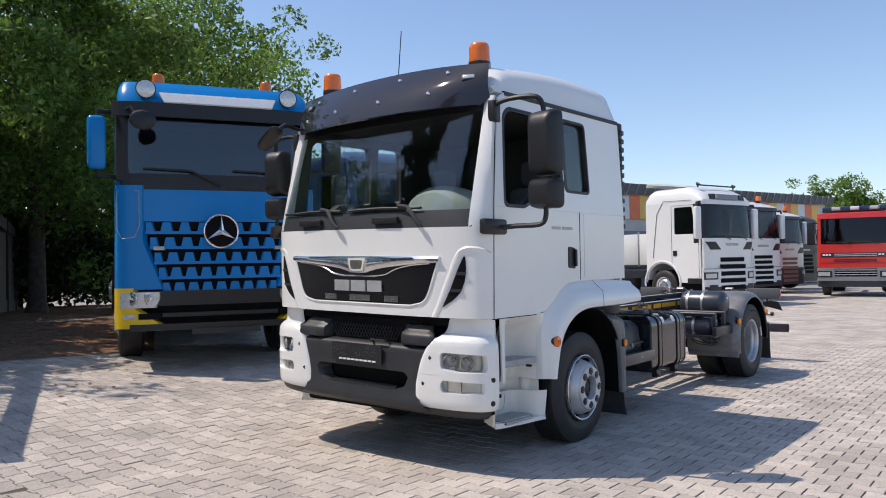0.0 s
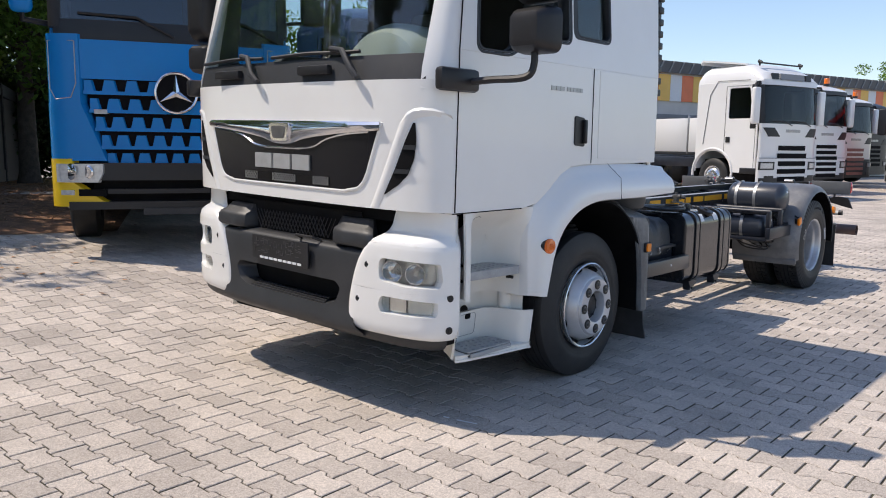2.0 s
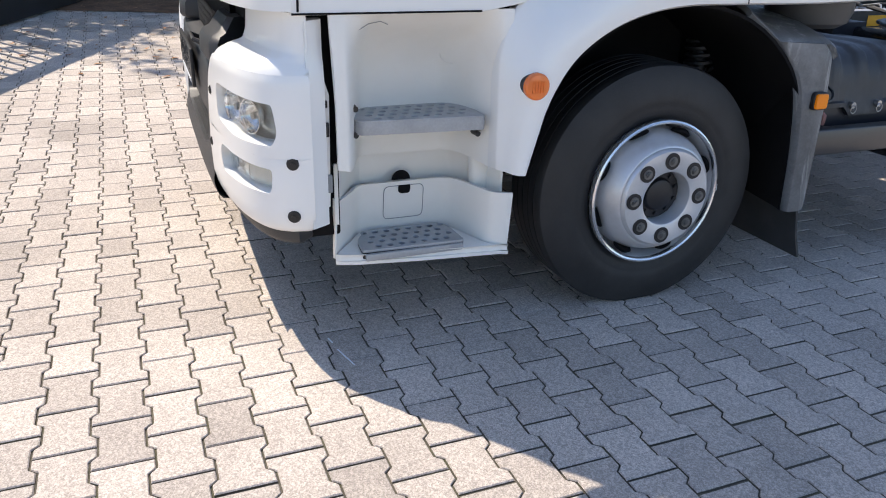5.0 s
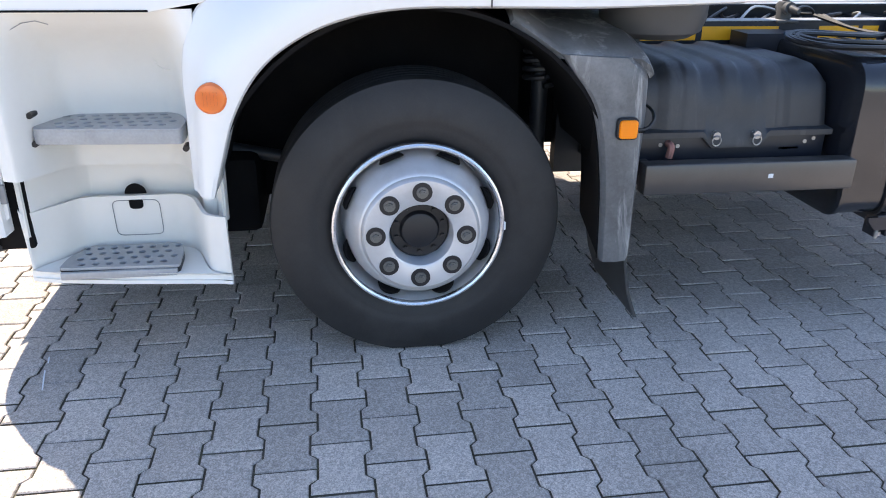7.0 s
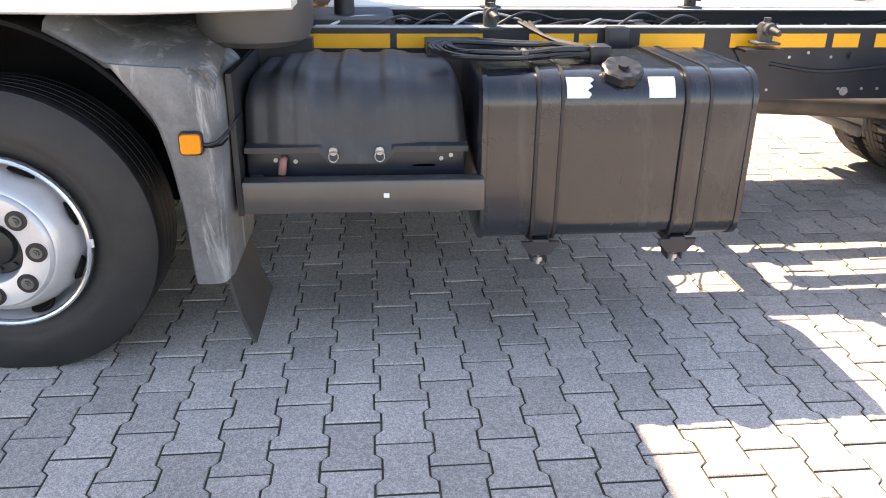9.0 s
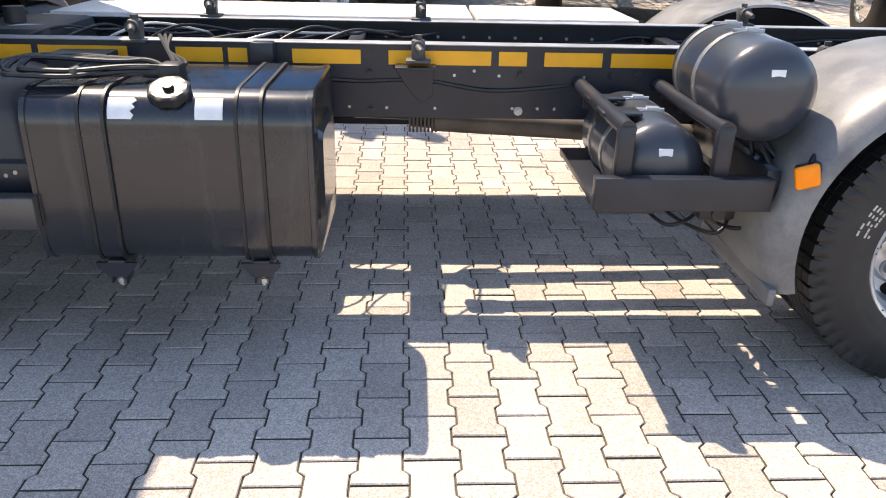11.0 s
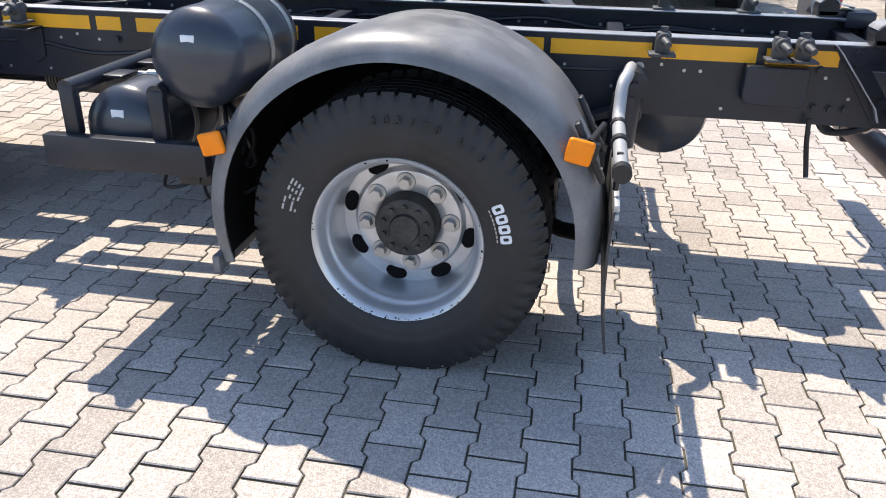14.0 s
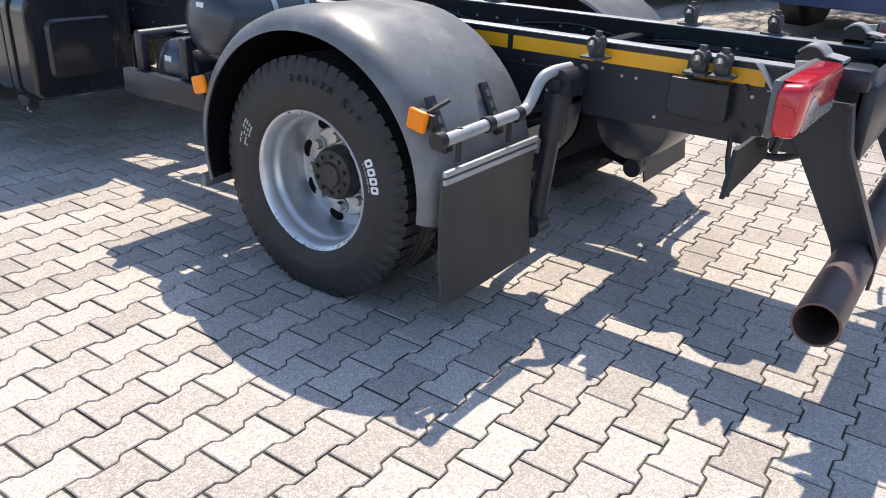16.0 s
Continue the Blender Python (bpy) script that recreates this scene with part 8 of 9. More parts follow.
    box(bm, -1.17, 1.17, 2.15, 2.2, 0.9, 3.6)
    part("cab_back", bm, BLUE, T)
    # mirrors: blue shell on the near side
    bm = B()
    box(bm, -1.53, -1.32, 0.02, 0.16, 2.68, 3.33, 0.06, 3)
    mh = part("mirror_housing", bm, BLUE, T, "blue mirror housing")
    bm = B()
    tube(bm, [(-1.17, 0.25, 3.40), (-1.42, 0.12, 3.39), (-1.42, 0.1, 3.3)], 0.03, 8)
    part("mirror_arm", bm, BLACK, mh)
    bm = B()
    tube(bm, [(-1.17, 0.25, 2.60), (-1.42, 0.12, 2.62), (-1.42, 0.1, 2.75)], 0.03, 8)
    part("mirror_arm", bm, BLACK, mh)
    mirror_pair(T, F, 0.1, 2.72, 3.38, BLACK, 0.28, sides=(1,))
    bm = B()
    rows = [[Vector((-0.92 + r * math.cos(t), -0.28 + d, 3.24 + 0.8 * r * math.sin(t))) for t in [2 * math.pi * k / 20 for k in range(20)]] for d, r in ((0.04, 0.05), (0.03, 0.13), (-0.02, 0.15), (-0.04, 0.12))]
    rings(bm, rows)
    tube(bm, [(-1.1, 0.1, 3.42), (-1.05, -0.2, 3.40), (-0.98, -0.27, 3.28)], 0.02, 8)
    part("corner_mirror", bm, BLACK, T)
    for s in (-1, 1):
        simple_wheel(T, s * 1.18, 1.45, 0.52, 0.33, s, dz=yard_z(-5.3, 2.0) - 0.01)
        simple_wheel(T, s * 1.22, 6.0, 0.52, 0.5, s, dz=yard_z(-9.4, 4.0) - 0.01)
    chassis_tail(T, 7.5, low=0.72)
    # added deck, hidden by the cab, that casts shadow on the ground below
    bm = B()
    box(bm, -1.15, 1.15, 2.3, 7.4, 1.02, 1.30, 0.03)
    part("load_frame", bm, DEEP, T, "dark deck added behind the cab to shade the ground")
    # added side boxes that stop sunlit ground showing between the wheels
    bm = B()
    for s in (-1, 1):
        box(bm, s * 0.95 - 0.2, s * 0.95 + 0.2, 2.6, 5.0, 0.72, 1.02, 0.03)
    part("side_guard", bm, DEEP, T)
    return T


blue_truck()


def parked_cab(name, label, m, paint, roof_z=3.15, half=1.24, slats=5, slat_paint=DEEP, bumper=None, glass_b=2.08, glass_t=2.86, beacon_on=False, roof_bar=False,
               roof_h=0.30, slat_z=(0.72, 1.62), group="", brow=True, slat_half=0.52, flanks=True, axle=1.42, depth=2.05, tail=6.4):
    T = thing(name, label, "truck", group, m)
    F = Front(half, 0.22, 0.18, n=3.2, rake=0.12, zr=2.05)
    bm = B()
    F.patch(bm, steps(1.05, glass_b, 5), -half + 0.001, half - 0.001, 0.0, 0.06, 26)
    fp = part("front_panel", bm, paint, T)
    bm = B()
    F.patch(bm, steps(0.38, 1.05, 4), -half + 0.001, half - 0.001, 0.03, 0.10, 26)
    bp = part("bumper", bm, bumper or paint, T)
    bm = B()
    F.patch(bm, steps(glass_b, glass_t, 5), -half + 0.10, half - 0.10, -0.01, 0.012, 22)
    part("windscreen", bm, DARK_GLASS, T, "dark windscreen")
    for s in (-1, 1):
        bm = B()
        lo, hi = sorted((s * (half - 0.11), s * (half - 0.001)))
        F.patch(bm, steps(glass_b, roof_z, 4), lo, hi, 0.003, 0.06, 6)
        part("pillar", bm, BLACK if paint is WHITE2 else paint, T)
    bm = B()
    F.patch(bm, steps(glass_t - 0.04, roof_z + 0.02, 3), -half + 0.05, half - 0.05, 0.05, 0.06, 22)
    part("visor", bm, GRAPH if brow else paint, T)
    bm = B()
    box(bm, -half + 0.1, half - 0.1, 0.3, 0.7, 1.6, glass_b - 0.02, 0.05)
    part("dashboard", bm, BLACK, T)
    z0, z1 = slat_z
    for i in range(slats):
        z = z0 + (z1 - z0) * (i + 0.1) / slats
        bm = B()
        h = (z1 - z0) / slats * 0.62
        F.patch(bm, [z, z + h * 0.15, z + h * 0.85, z + h], -slat_half - 0.02 * (i % 2), slat_half + 0.02 * (i % 2), 0.036 if z < 1.05 else 0.012, 0.03, 12)
        part("grille_slot", bm, slat_paint, fp)
    for i in range(6 if flanks else 0):
        bm = B()
        x = -0.33 + 0.11 * i
        F.patch(bm, [1.74, 1.82], x, x + 0.085, 0.012, 0.015, 3)
        part("badge_block", bm, STEEL, fp, "plain block of the maker's lettering")
    for s in (-1, 1):
        bm = B()
        lo, hi = sorted((s * 0.74, s * (half - 0.02)))
        F.patch(bm, steps(0.72, 0.94, 3), lo, hi, 0.045, 0.04, 8)
        h = part("headlamp", bm, BLACK, bp, "headlamp in a dark surround")
        bm = B()
        lo, hi = sorted((s * 0.80, s * (half - 0.06)))
        F.patch(bm, steps(0.76, 0.90, 3), lo, hi, 0.052, 0.03, 6)
        part("lamp_lens", bm, CLEARL, h)
        bm = B()
        if flanks:
            near, far = lin(1.62, s * 0.56, 1.86, s * 0.80), lin(1.62, s * (half - 0.22), 1.86, s * (half - 0.05))
            F.patch(bm, steps(1.62, 1.86, 4), near if s > 0 else far, far if s > 0 else near, 0.012, 0.03, 6)
            part("corner_grille", bm, BLACK, fp)
            bm = B()
        lo, hi = sorted((s * 0.75, s * 1.08))
        F.patch(bm, steps(0.46, 0.56, 3), lo, hi, 0.04, 0.03, 6)
        part("fog_lamp", bm, BLACK, bp)
    for xb in (-0.5, 0.35):
        bm = B()
        tube(bm, [F.at(xb + 0.4, glass_b - 0.05, 0.03), F.at(xb + 0.1, glass_b + 0.06, 0.03), F.at(xb - 0.45, glass_b + 0.07, 0.015)], 0.014, 6)
        part("wiper_arm", bm, BLACK, T)
    cab_sides(T, F, depth, 0.62, roof_z + 0.02, paint, (glass_b + (0.14 if roof_bar else -0.1), glass_t - (0.10 if roof_bar else 0.04)), arch=(axle, 0.60))
    bm = B()
    box(bm, -half + 0.03, half - 0.03, depth - 0.05, depth, 0.7, roof_z)
    part("cab_back", bm, paint, T)
    part("roof", roof_shell(F, 0.12, depth, roof_z, roof_h, half - 0.02), paint, T)
    mirror_pair(T, F, 0.12, glass_b - 0.02, glass_t - 0.12, paint if paint in (WHITE2,) else BLACK, 0.22)
    for s in (-1, 1):
        simple_wheel(T, s * (half - 0.03), axle, 0.5, 0.32, s, rim=POLISH)
        simple_wheel(T, s * (half - 0.03), tail - 1.1, 0.5, 0.55, s)
    chassis_tail(T, tail)
    if paint is WHITE2:
        for s in (-1, 1):
            bm = B()
            xa, xb = sorted((s * (half - 0.01), s * (half + 0.004)))
            box(bm, xa, xb, 0.26, 0.44, glass_b - 0.14, glass_t - 0.02, 0.01)
            part("window_front_trim", bm, BLACK, T)
            bm = B()
            tube(bm, [(s * (half - 0.03), 0.30, glass_t - 0.02), (s * (half + 0.20), 0.16, glass_t - 0.02), (s * (half + 0.24), 0.14, glass_t - 0.14)], 0.04, 8)
            part("mirror_cowl", bm, BLACK, T)
        bm = B()
        F.patch(bm, steps(0.36, 0.50, 3), -half + 0.03, half - 0.03, 0.034, 0.10, 22)
        part("chin_spoiler", bm, BLACK, bp)
        bm = B()
        F.patch(bm, [1.03, 1.05], -half + 0.02, half - 0.02, 0.034, 0.02, 22)
        part("panel_gap", bm, GREYP, fp)
    if beacon_on:
        beacon(0.6, 0.5, roof_z + roof_h + 0.02, T, 0.09, 0.16)
    if roof_bar:
        bm = B()
        for s in (-1, 1):
            tube(bm, [(s * 0.9, 0.5, roof_z + roof_h - 0.08), (s * 0.9, 0.5, roof_z + roof_h + 0.04)], 0.025, 8)
            cyl(bm, (s * 0.9, 0.44, roof_z + roof_h + 0.0), (s * 0.9, 0.54, roof_z + roof_h + 0.05), 0.04, seg=14)
        tube(bm, [(-0.95, 0.5, roof_z + roof_h + 0.0), (0.95, 0.5, roof_z + roof_h + 0.0)], 0.022, 8)
        part("roof_lamp_bar", bm, GRAPH, T)
        bm = B()
        rows = []
        for y, z, w in ((0.9, roof_z + roof_h + 0.01, 0.9), (1.5, roof_z + roof_h + 0.09, 1.05), (depth, roof_z + roof_h + 0.18, 1.12), (depth + 0.06, roof_z + roof_h + 0.10, 1.12)):
            rows.append([Vector((-w, y, z)), Vector((w, y, z)), Vector((w, y, z - 0.05)), Vector((-w, y, z - 0.05))])
        rings(bm, rows)
        part("roof_spoiler", bm, paint, T, "white roof spoiler")
        # lamp box in the roof brow, wheel-arch trim, dark skirt and side deflector line
        for x0, x1, mt in ((-0.52, 0.52, GREYP), (-0.86, -0.60, BLACK), (0.60, 0.86, BLACK)):
            bm = B()
            F.patch(bm, [roof_z + 0.06, roof_z + 0.22], x0, x1, 0.02, 0.10, 8)
            part("brow_lamp", bm, mt, T)
        for s in (-1, 1):
            bm = B()
            tube(bm, [(s * (half + 0.005), axle + 0.68 * math.cos(t), 0.60 + 0.68 * math.sin(t)) for t in steps(math.pi + 0.15, -0.15, 18)], 0.032, 8)
            part("arch_trim", bm, paint, T)
            bm = B()
            xa, xb = sorted((s * (half - 0.02), s * (half + 0.012)))
            box(bm, xa, xb, 0.12, 0.68, 0.60, 0.76, 0.01)
            part("step_skirt", bm, BLACK, T)
            bm = B()
            tube(bm, [(s * (half + 0.004), 0.5, glass_t + 0.10), (s * (half + 0.004), 1.55, glass_t + 0.12), (s * (half + 0.004), 1.80, glass_t - 0.25), (s * (half + 0.004), 1.98, 1.4)], 0.012, 6)
            part("panel_line", bm, GREYP, T)
    return T


ROW = "row of parked trucks along the yard"
parked_cab("white_parked_truck", "white long-haul tractor with black grille slots", heading(-3.81, 19.56, -15.6, 0.12), WHITE2, roof_z=3.10, roof_bar=True, roof_h=0.52, group=ROW, glass_b=1.97,
           glass_t=3.04, brow=False, axle=1.62, depth=2.25, slat_z=(0.38, 1.44), slat_half=0.60)
dropside = parked_cab("white_parked_truck", "white truck with a beacon, black grille slots and dropside body", heading(-4.08, 23.56, -15.6, 0.10), WHITE2, roof_z=3.12, roof_h=0.26, beacon_on=True, slats=6, group=ROW, glass_b=2.05, glass_t=3.06,
                      slat_z=(0.42, 1.50))
bm = B()
box(bm, -1.22, 1.22, 2.55, 6.4, 1.05, 1.15, 0.01)
part("bed", bm, GRAPH, dropside)
for x in (-1.20, 1.20):
    for k in range(2):
        bm = B()
        box(bm, x - 0.02, x + 0.02, 2.62 + 1.9 * k, 4.44 + 1.9 * k, 1.16, 2.35, 0.01)
        part("dropside", bm, WHITE2, dropside, "white folding side board")
    for y in (2.58, 4.48, 6.37):
        bm = B()
        box(bm, x - 0.03, x + 0.03, y - 0.03, y + 0.03, 1.1, 2.45, 0.008)
        part("side_post", bm, STEEL, dropside)
bm = B()
box(bm, -1.2, 1.2, 2.50, 2.56, 1.1, 2.85, 0.01)
part("headboard", bm, WHITE2, dropside, "white headboard behind the cab")
# reddish slots put the red truck's bounce light into the grille colour
parked_cab("white_parked_truck", "white tractor with red bounce light painted on its grille slots, dark bumper", heading(-4.67, 29.06, -15.6), WHITE2, roof_z=3.13, roof_h=0.26, beacon_on=True, slats=6, slat_paint=PLUG, bumper=GRAPH, group=ROW, glass_b=2.03, glass_t=3.07, tail=5.6, slat_z=(0.45, 1.5))
parked_cab("dark_parked_truck", "dark truck at the end of the parked row", heading(-5.0, 32.9, -15.6), CHASSIS, roof_z=3.1, tail=3.9, beacon_on=False, slats=5, group=ROW)
parked_cab("dark_blue_parked_truck", "dark blue truck parked beside the blue one", heading(-5.2, 6.3, -12, 0.3), BLUE_D, roof_z=3.0, group=ROW)
parked_cab("dark_blue_parked_truck", "dark blue truck parked in the row", heading(-4.6, 10.2, -10, 0.15), BLUE_D, roof_z=3.0, group=ROW)
red = parked_cab("red_fire_truck", "red truck with a light bar on its roof and grey bumper", heading(-1.75, 26.6, -82), REDP, roof_z=3.02, roof_h=0.10, slats=0, flanks=False, bumper=GREYP, glass_b=1.92, glass_t=2.90, brow=False)
RF = Front(1.24, 0.22, 0.18, n=3.2, rake=0.12, zr=2.05)
for z0, z1, x, mt, nm in ((1.44, 1.60, 1.12, GRAPH, "grille_band"), (1.24, 1.40, 1.12, REDP, "grille_band"), (0.74, 1.02, 0.66, DEEP, "bumper_grille")):
    bm = B()
    RF.patch(bm, steps(z0, z1, 2), -x, x, 0.012 if z0 > 1.1 else 0.036, 0.03, 20)
    gb = part(nm, bm, mt, red)
    for k in range(3 if z0 < 1.1 else 2):
        z = z0 + (z1 - z0) * (0.18 + 0.30 * k) if z0 < 1.1 else z0 + 0.035 + 0.06 * k
        bm = B()
        RF.patch(bm, [z, z + 0.03], -x * (0.96 if z0 < 1.1 else 0.6), x * (0.96 if z0 < 1.1 else 0.6), 0.024 if z0 > 1.1 else 0.048, 0.02, 18)
        part("chrome_slat", bm, RODM if mt is not REDP else BLACK, gb)
bm = B()
for xx in (-1.05, -0.95, -0.85, 0.72, 0.82):
    RF.patch(bm, [1.50, 1.56], xx, xx + 0.075, 0.02, 0.02, 3)
part("badge_block", bm, LABELM, red, "plain pale blocks of the maker's lettering")
bm = B()
RF.patch(bm, steps(0.36, 0.58, 3), -1.2, 1.2, 0.036, 0.10, 20)
part("bumper_foot", bm, GRAPH, red)
bm = B()
box(bm, -1.1, 1.1, 0.45, 0.75, 3.12, 3.17, 0.01)
part("light_bar_base", bm, BLACK, red)
for i, mt in enumerate((BLUE_D, CLEARL, BLUE_D, LABELM, BLUE_D, CLEARL, BLUE_D)):
    bm = B()
    box(bm, -1.08 + 0.31 * i, -0.79 + 0.31 * i, 0.46, 0.74, 3.17, 3.31, 0.03)
    part("light_bar_lens", bm, mt, red, "lens segment of the light bar")
bm = B()
box(bm, -1.2, 1.2, 2.2, 3.6, 0.8, 2.9, 0.04)
part("crew_body", bm, GREYP, red, "grey roller shutters of the equipment body")


# ---------------------------------------------------------------- fence along the tree strip
FD = Vector((-0.90, 0.436, 0)).normalized()
F0 = Vector((-3.2, -2.80, 0))
fence = thing("metal_fence", "dark metal bar fence with a thick top rail", "fence")
H = 2.35
for i in range(9):
    p = F0 + FD * (i * 2.5)
    p.z = yard_z(p.x, p.y)
    bm = B()
    box(bm, -0.06, 0.06, -0.06, 0.06, 0, H, 0.008, m=Matrix.Translation(p) @ Matrix.Rotation(math.atan2(FD.y, FD.x), 4, "Z"))
    part("fence_post", bm, FENCEM, fence)
for z, h in ((0.02, 0.28), (H - 0.28, 0.28)):
    bm = B()
    side = Vector((-FD.y, FD.x, 0)) * 0.045
    rows = []
    for k in range(21):
        q = F0 + FD * k
        g = yard_z(q.x, q.y)
        rows.append([q + side * e + Vector((0, 0, g + z + f * h)) for e, f in ((-1, 0), (1, 0), (1, 1), (-1, 1))])
    rings(bm, rows)
    part("fence_rail", bm, FENCEM, fence)
bar = None
for k in range(150):
    p = F0 + FD * (0.13 + k * 0.132)
    p.z = yard_z(p.x, p.y)
    if bar is None:
        bm = B()
        box(bm, -0.012, 0.012, -0.012, 0.012, 0.28, H - 0.12)
        bar = part("fence_bar", bm, FENCEM, fence)
        bar.location = p
    else:
        b2 = bar.copy()
        scene.collection.objects.link(b2)
        b2.location = p
# dark panels on the far stretch
bm = B()
box(bm, 7.2, 19.8, -0.02, 0.02, 0.55, 2.4, m=Matrix.Translation(F0) @ Matrix.Rotation(math.atan2(FD.y, FD.x), 4, "Z"))
part("fence_panel", bm, FENCEM, fence)

# concrete block on the pavers near the fence's end
bm = B()
bz = yard_z(-4.1, -2.0)
box(bm, -0.25, 0.25, -0.45, 0.45, 0, 0.285, 0.012, m=Matrix.Translation((-4.12, -2.05, bz - 0.01)) @ Matrix.Rotation(radians(-18), 4, "Z"))
tagged(part("concrete_block", bm, BLOCKM), "weathered grey concrete block on the pavers near the fence", "block")

# soil strip with dry leaves
NF = Vector((0.436, 0.90, 0))
S0 = Vector((-3.75, -2.85, 0))
a, b, c, d = S0 + FD * 3.8 + NF * 3.0, S0 + FD * 22 + NF * 4.5, S0 + FD * 22 - NF * 9, S0 + FD * 1.0 - NF * 9
grid_sheet("soil_strip", a, b, c, d, 24, 12, 0.006, SOIL, "bare brown soil under the trees with dry leaves", "soil")
rng = np.random.default_rng(4)
vv, ff = [], []
for k in range(12000):
    u, v = rng.uniform(0.5, 20), rng.normal(1.2, 1.2)
    p = S0 + FD * u + NF * v
    if v > 3.3 or (u < 4.5 and rng.uniform() < 0.93):
        continue
    t, s, tilt = rng.uniform(0, 6.28), rng.uniform(0.015, 0.035), rng.uniform(-0.01, 0.012)
    i = len(vv)
    for q in range(4):
        a2 = t + q * math.pi / 2
        r = s * (1.4 if q % 2 else 0.7)
        vv.append((p.x + r * math.cos(a2), p.y + r * math.sin(a2), yard_z(p.x, p.y) + 0.012 + (tilt if q % 2 else -0.002)))
    ff.append((i, i + 1, i + 2, i + 3))
me = bpy.data.meshes.new("dry_leaves")
me.from_pydata(vv, [], ff)
tagged(part("dry_leaves", me, LITTER), "scattered dry brown leaves on soil and pavers", "leaves", kind="stuff")


# ---------------------------------------------------------------- trees
def tree(name, label, x, y, h, crown_r, trunk_r, leaves, seed, material=LEAF, crown_lo=0.3, leaf=0.11, conifer=False, lean=(0, 0), group="trees behind the fence", squash=0.8, spread=1.0):
    rg = random.Random(seed)
    nr = np.random.default_rng(seed)
    T = thing(name, label, "tree", group, Matrix.Translation((x, y, yard_z(x, y))))
    bm = B()
    pts = [(0, 0, -0.05), (lean[0] * 0.2 + 0.04, lean[1] * 0.2, h * 0.2), (lean[0] * 0.5, lean[1] * 0.5 + 0.05, h * 0.45), (lean[0], lean[1], h * 0.85)]
    cp = curve_pts(pts, 5)
    rows = []
    for i, p in enumerate(cp):
        r = trunk_r * (1 - 0.85 * i / (len(cp) - 1)) * (1.25 if i == 0 else 1)
        rows.append([p + Vector((r * math.cos(t), r * math.sin(t), 0)) for t in [2 * math.pi * k / 12 for k in range(12)]])
    rings(bm, rows)
    trunk = part("trunk", bm, BARK, T)
    tips = []
    nl = 26 if conifer else 16
    for k in range(nl):
        u = crown_lo + (0.95 - crown_lo) * k / nl + rg.uniform(0, 0.03)
        base = cp[min(len(cp) - 1, int(u / 0.85 * (len(cp) - 1)))] if u < 0.85 else cp[-1]
        base = Vector((base.x, base.y, h * u * (0.85 if conifer else 0.8)))
        ang = k * 2.4 + rg.uniform(-0.4, 0.4)
        if conifer:
            L = crown_r * (1.05 - (u - crown_lo) / (1 - crown_lo)) * rg.uniform(0.8, 1.1)
            rise = -0.05
        else:
            L = crown_r * math.sin(math.pi * min(1, 0.25 + 0.7 * (u - crown_lo) / (1 - crown_lo))) * rg.uniform(0.75, 1.1)
            rise = rg.uniform(0.1, 0.5)
        end = base + Vector((L * math.cos(ang), L * math.sin(ang), L * rise))
        mid = base.lerp(end, 0.5) + Vector((rg.uniform(-0.2, 0.2), rg.uniform(-0.2, 0.2), rg.uniform(0, 0.3)))
        lp = curve_pts([base, mid, end], 4)
        bm = B()
        rows = []
        for i, p in enumerate(lp):
            r = max(0.012, trunk_r * 0.32 * (1 - i / len(lp)))
            dd = (lp[min(i + 1, len(lp) - 1)] - lp[max(0, i - 1)]).normalized()
            aa, bb = frame_of(dd)
            rows.append([p + r * (aa * math.cos(t) + bb * math.sin(t)) for t in [2 * math.pi * q / 6 for q in range(6)]])
        rings(bm, rows)
        part("limb", bm, BARK, trunk)
        for i in range(2, len(lp)):
            tips.append((lp[i], 0.55 + 0.35 * i / len(lp)))
            for _ in range(2):
                o = Vector((rg.gauss(0, 1), rg.gauss(0, 1), rg.gauss(0, 0.7))) * L * 0.28
                tips.append((lp[i] + o, 0.5))
    if not conifer:
        for _ in range(26):
            t = rg.uniform(0, 6.28)
            zz = rg.uniform(crown_lo + 0.05, 0.98)
            rr = crown_r * math.sqrt(max(0.05, 1 - ((zz - 0.62) / 0.42) ** 2)) * rg.uniform(0.6, 1.0)
            tips.append((Vector((rr * math.cos(t) + lean[0] * zz, rr * math.sin(t) + lean[1] * zz, h * zz)), 0.6))
    P = np.array([t[0] for t in tips])
    S = np.array([t[1] for t in tips]) * (0.45 if conifer else 0.75) * spread * crown_r / 3.0
    idx = nr.integers(0, len(P), leaves)
    d = nr.normal(0, 1, (leaves, 3))
    d /= np.linalg.norm(d, axis=1)[:, None]
    c = P[idx] + d * (S[idx] * nr.uniform(0.25, 1.0, leaves) ** 0.6)[:, None] * np.array([1, 1, squash if not conifer else 0.4])
    a = nr.normal(0, 1, (leaves, 3))
    a /= np.linalg.norm(a, axis=1)[:, None]
    b = np.cross(a, nr.normal(0, 1, (leaves, 3)))
    b /= np.linalg.norm(b, axis=1)[:, None]
    s = leaf * nr.uniform(0.6, 1.3, leaves)[:, None]
    n = np.cross(a, b)
    V = np.stack([c - a * s, c + b * s * 0.45 + n * s * 0.12, c + a * s, c - b * s * 0.45 + n * s * 0.12], 1).reshape(-1, 3)
    me = bpy.data.meshes.new("crown")
    me.from_pydata(V.tolist(), [], np.arange(leaves * 4).reshape(-1, 4).tolist())
    part("crown", me, material, T, "loose leafy crown with gaps")
    return T


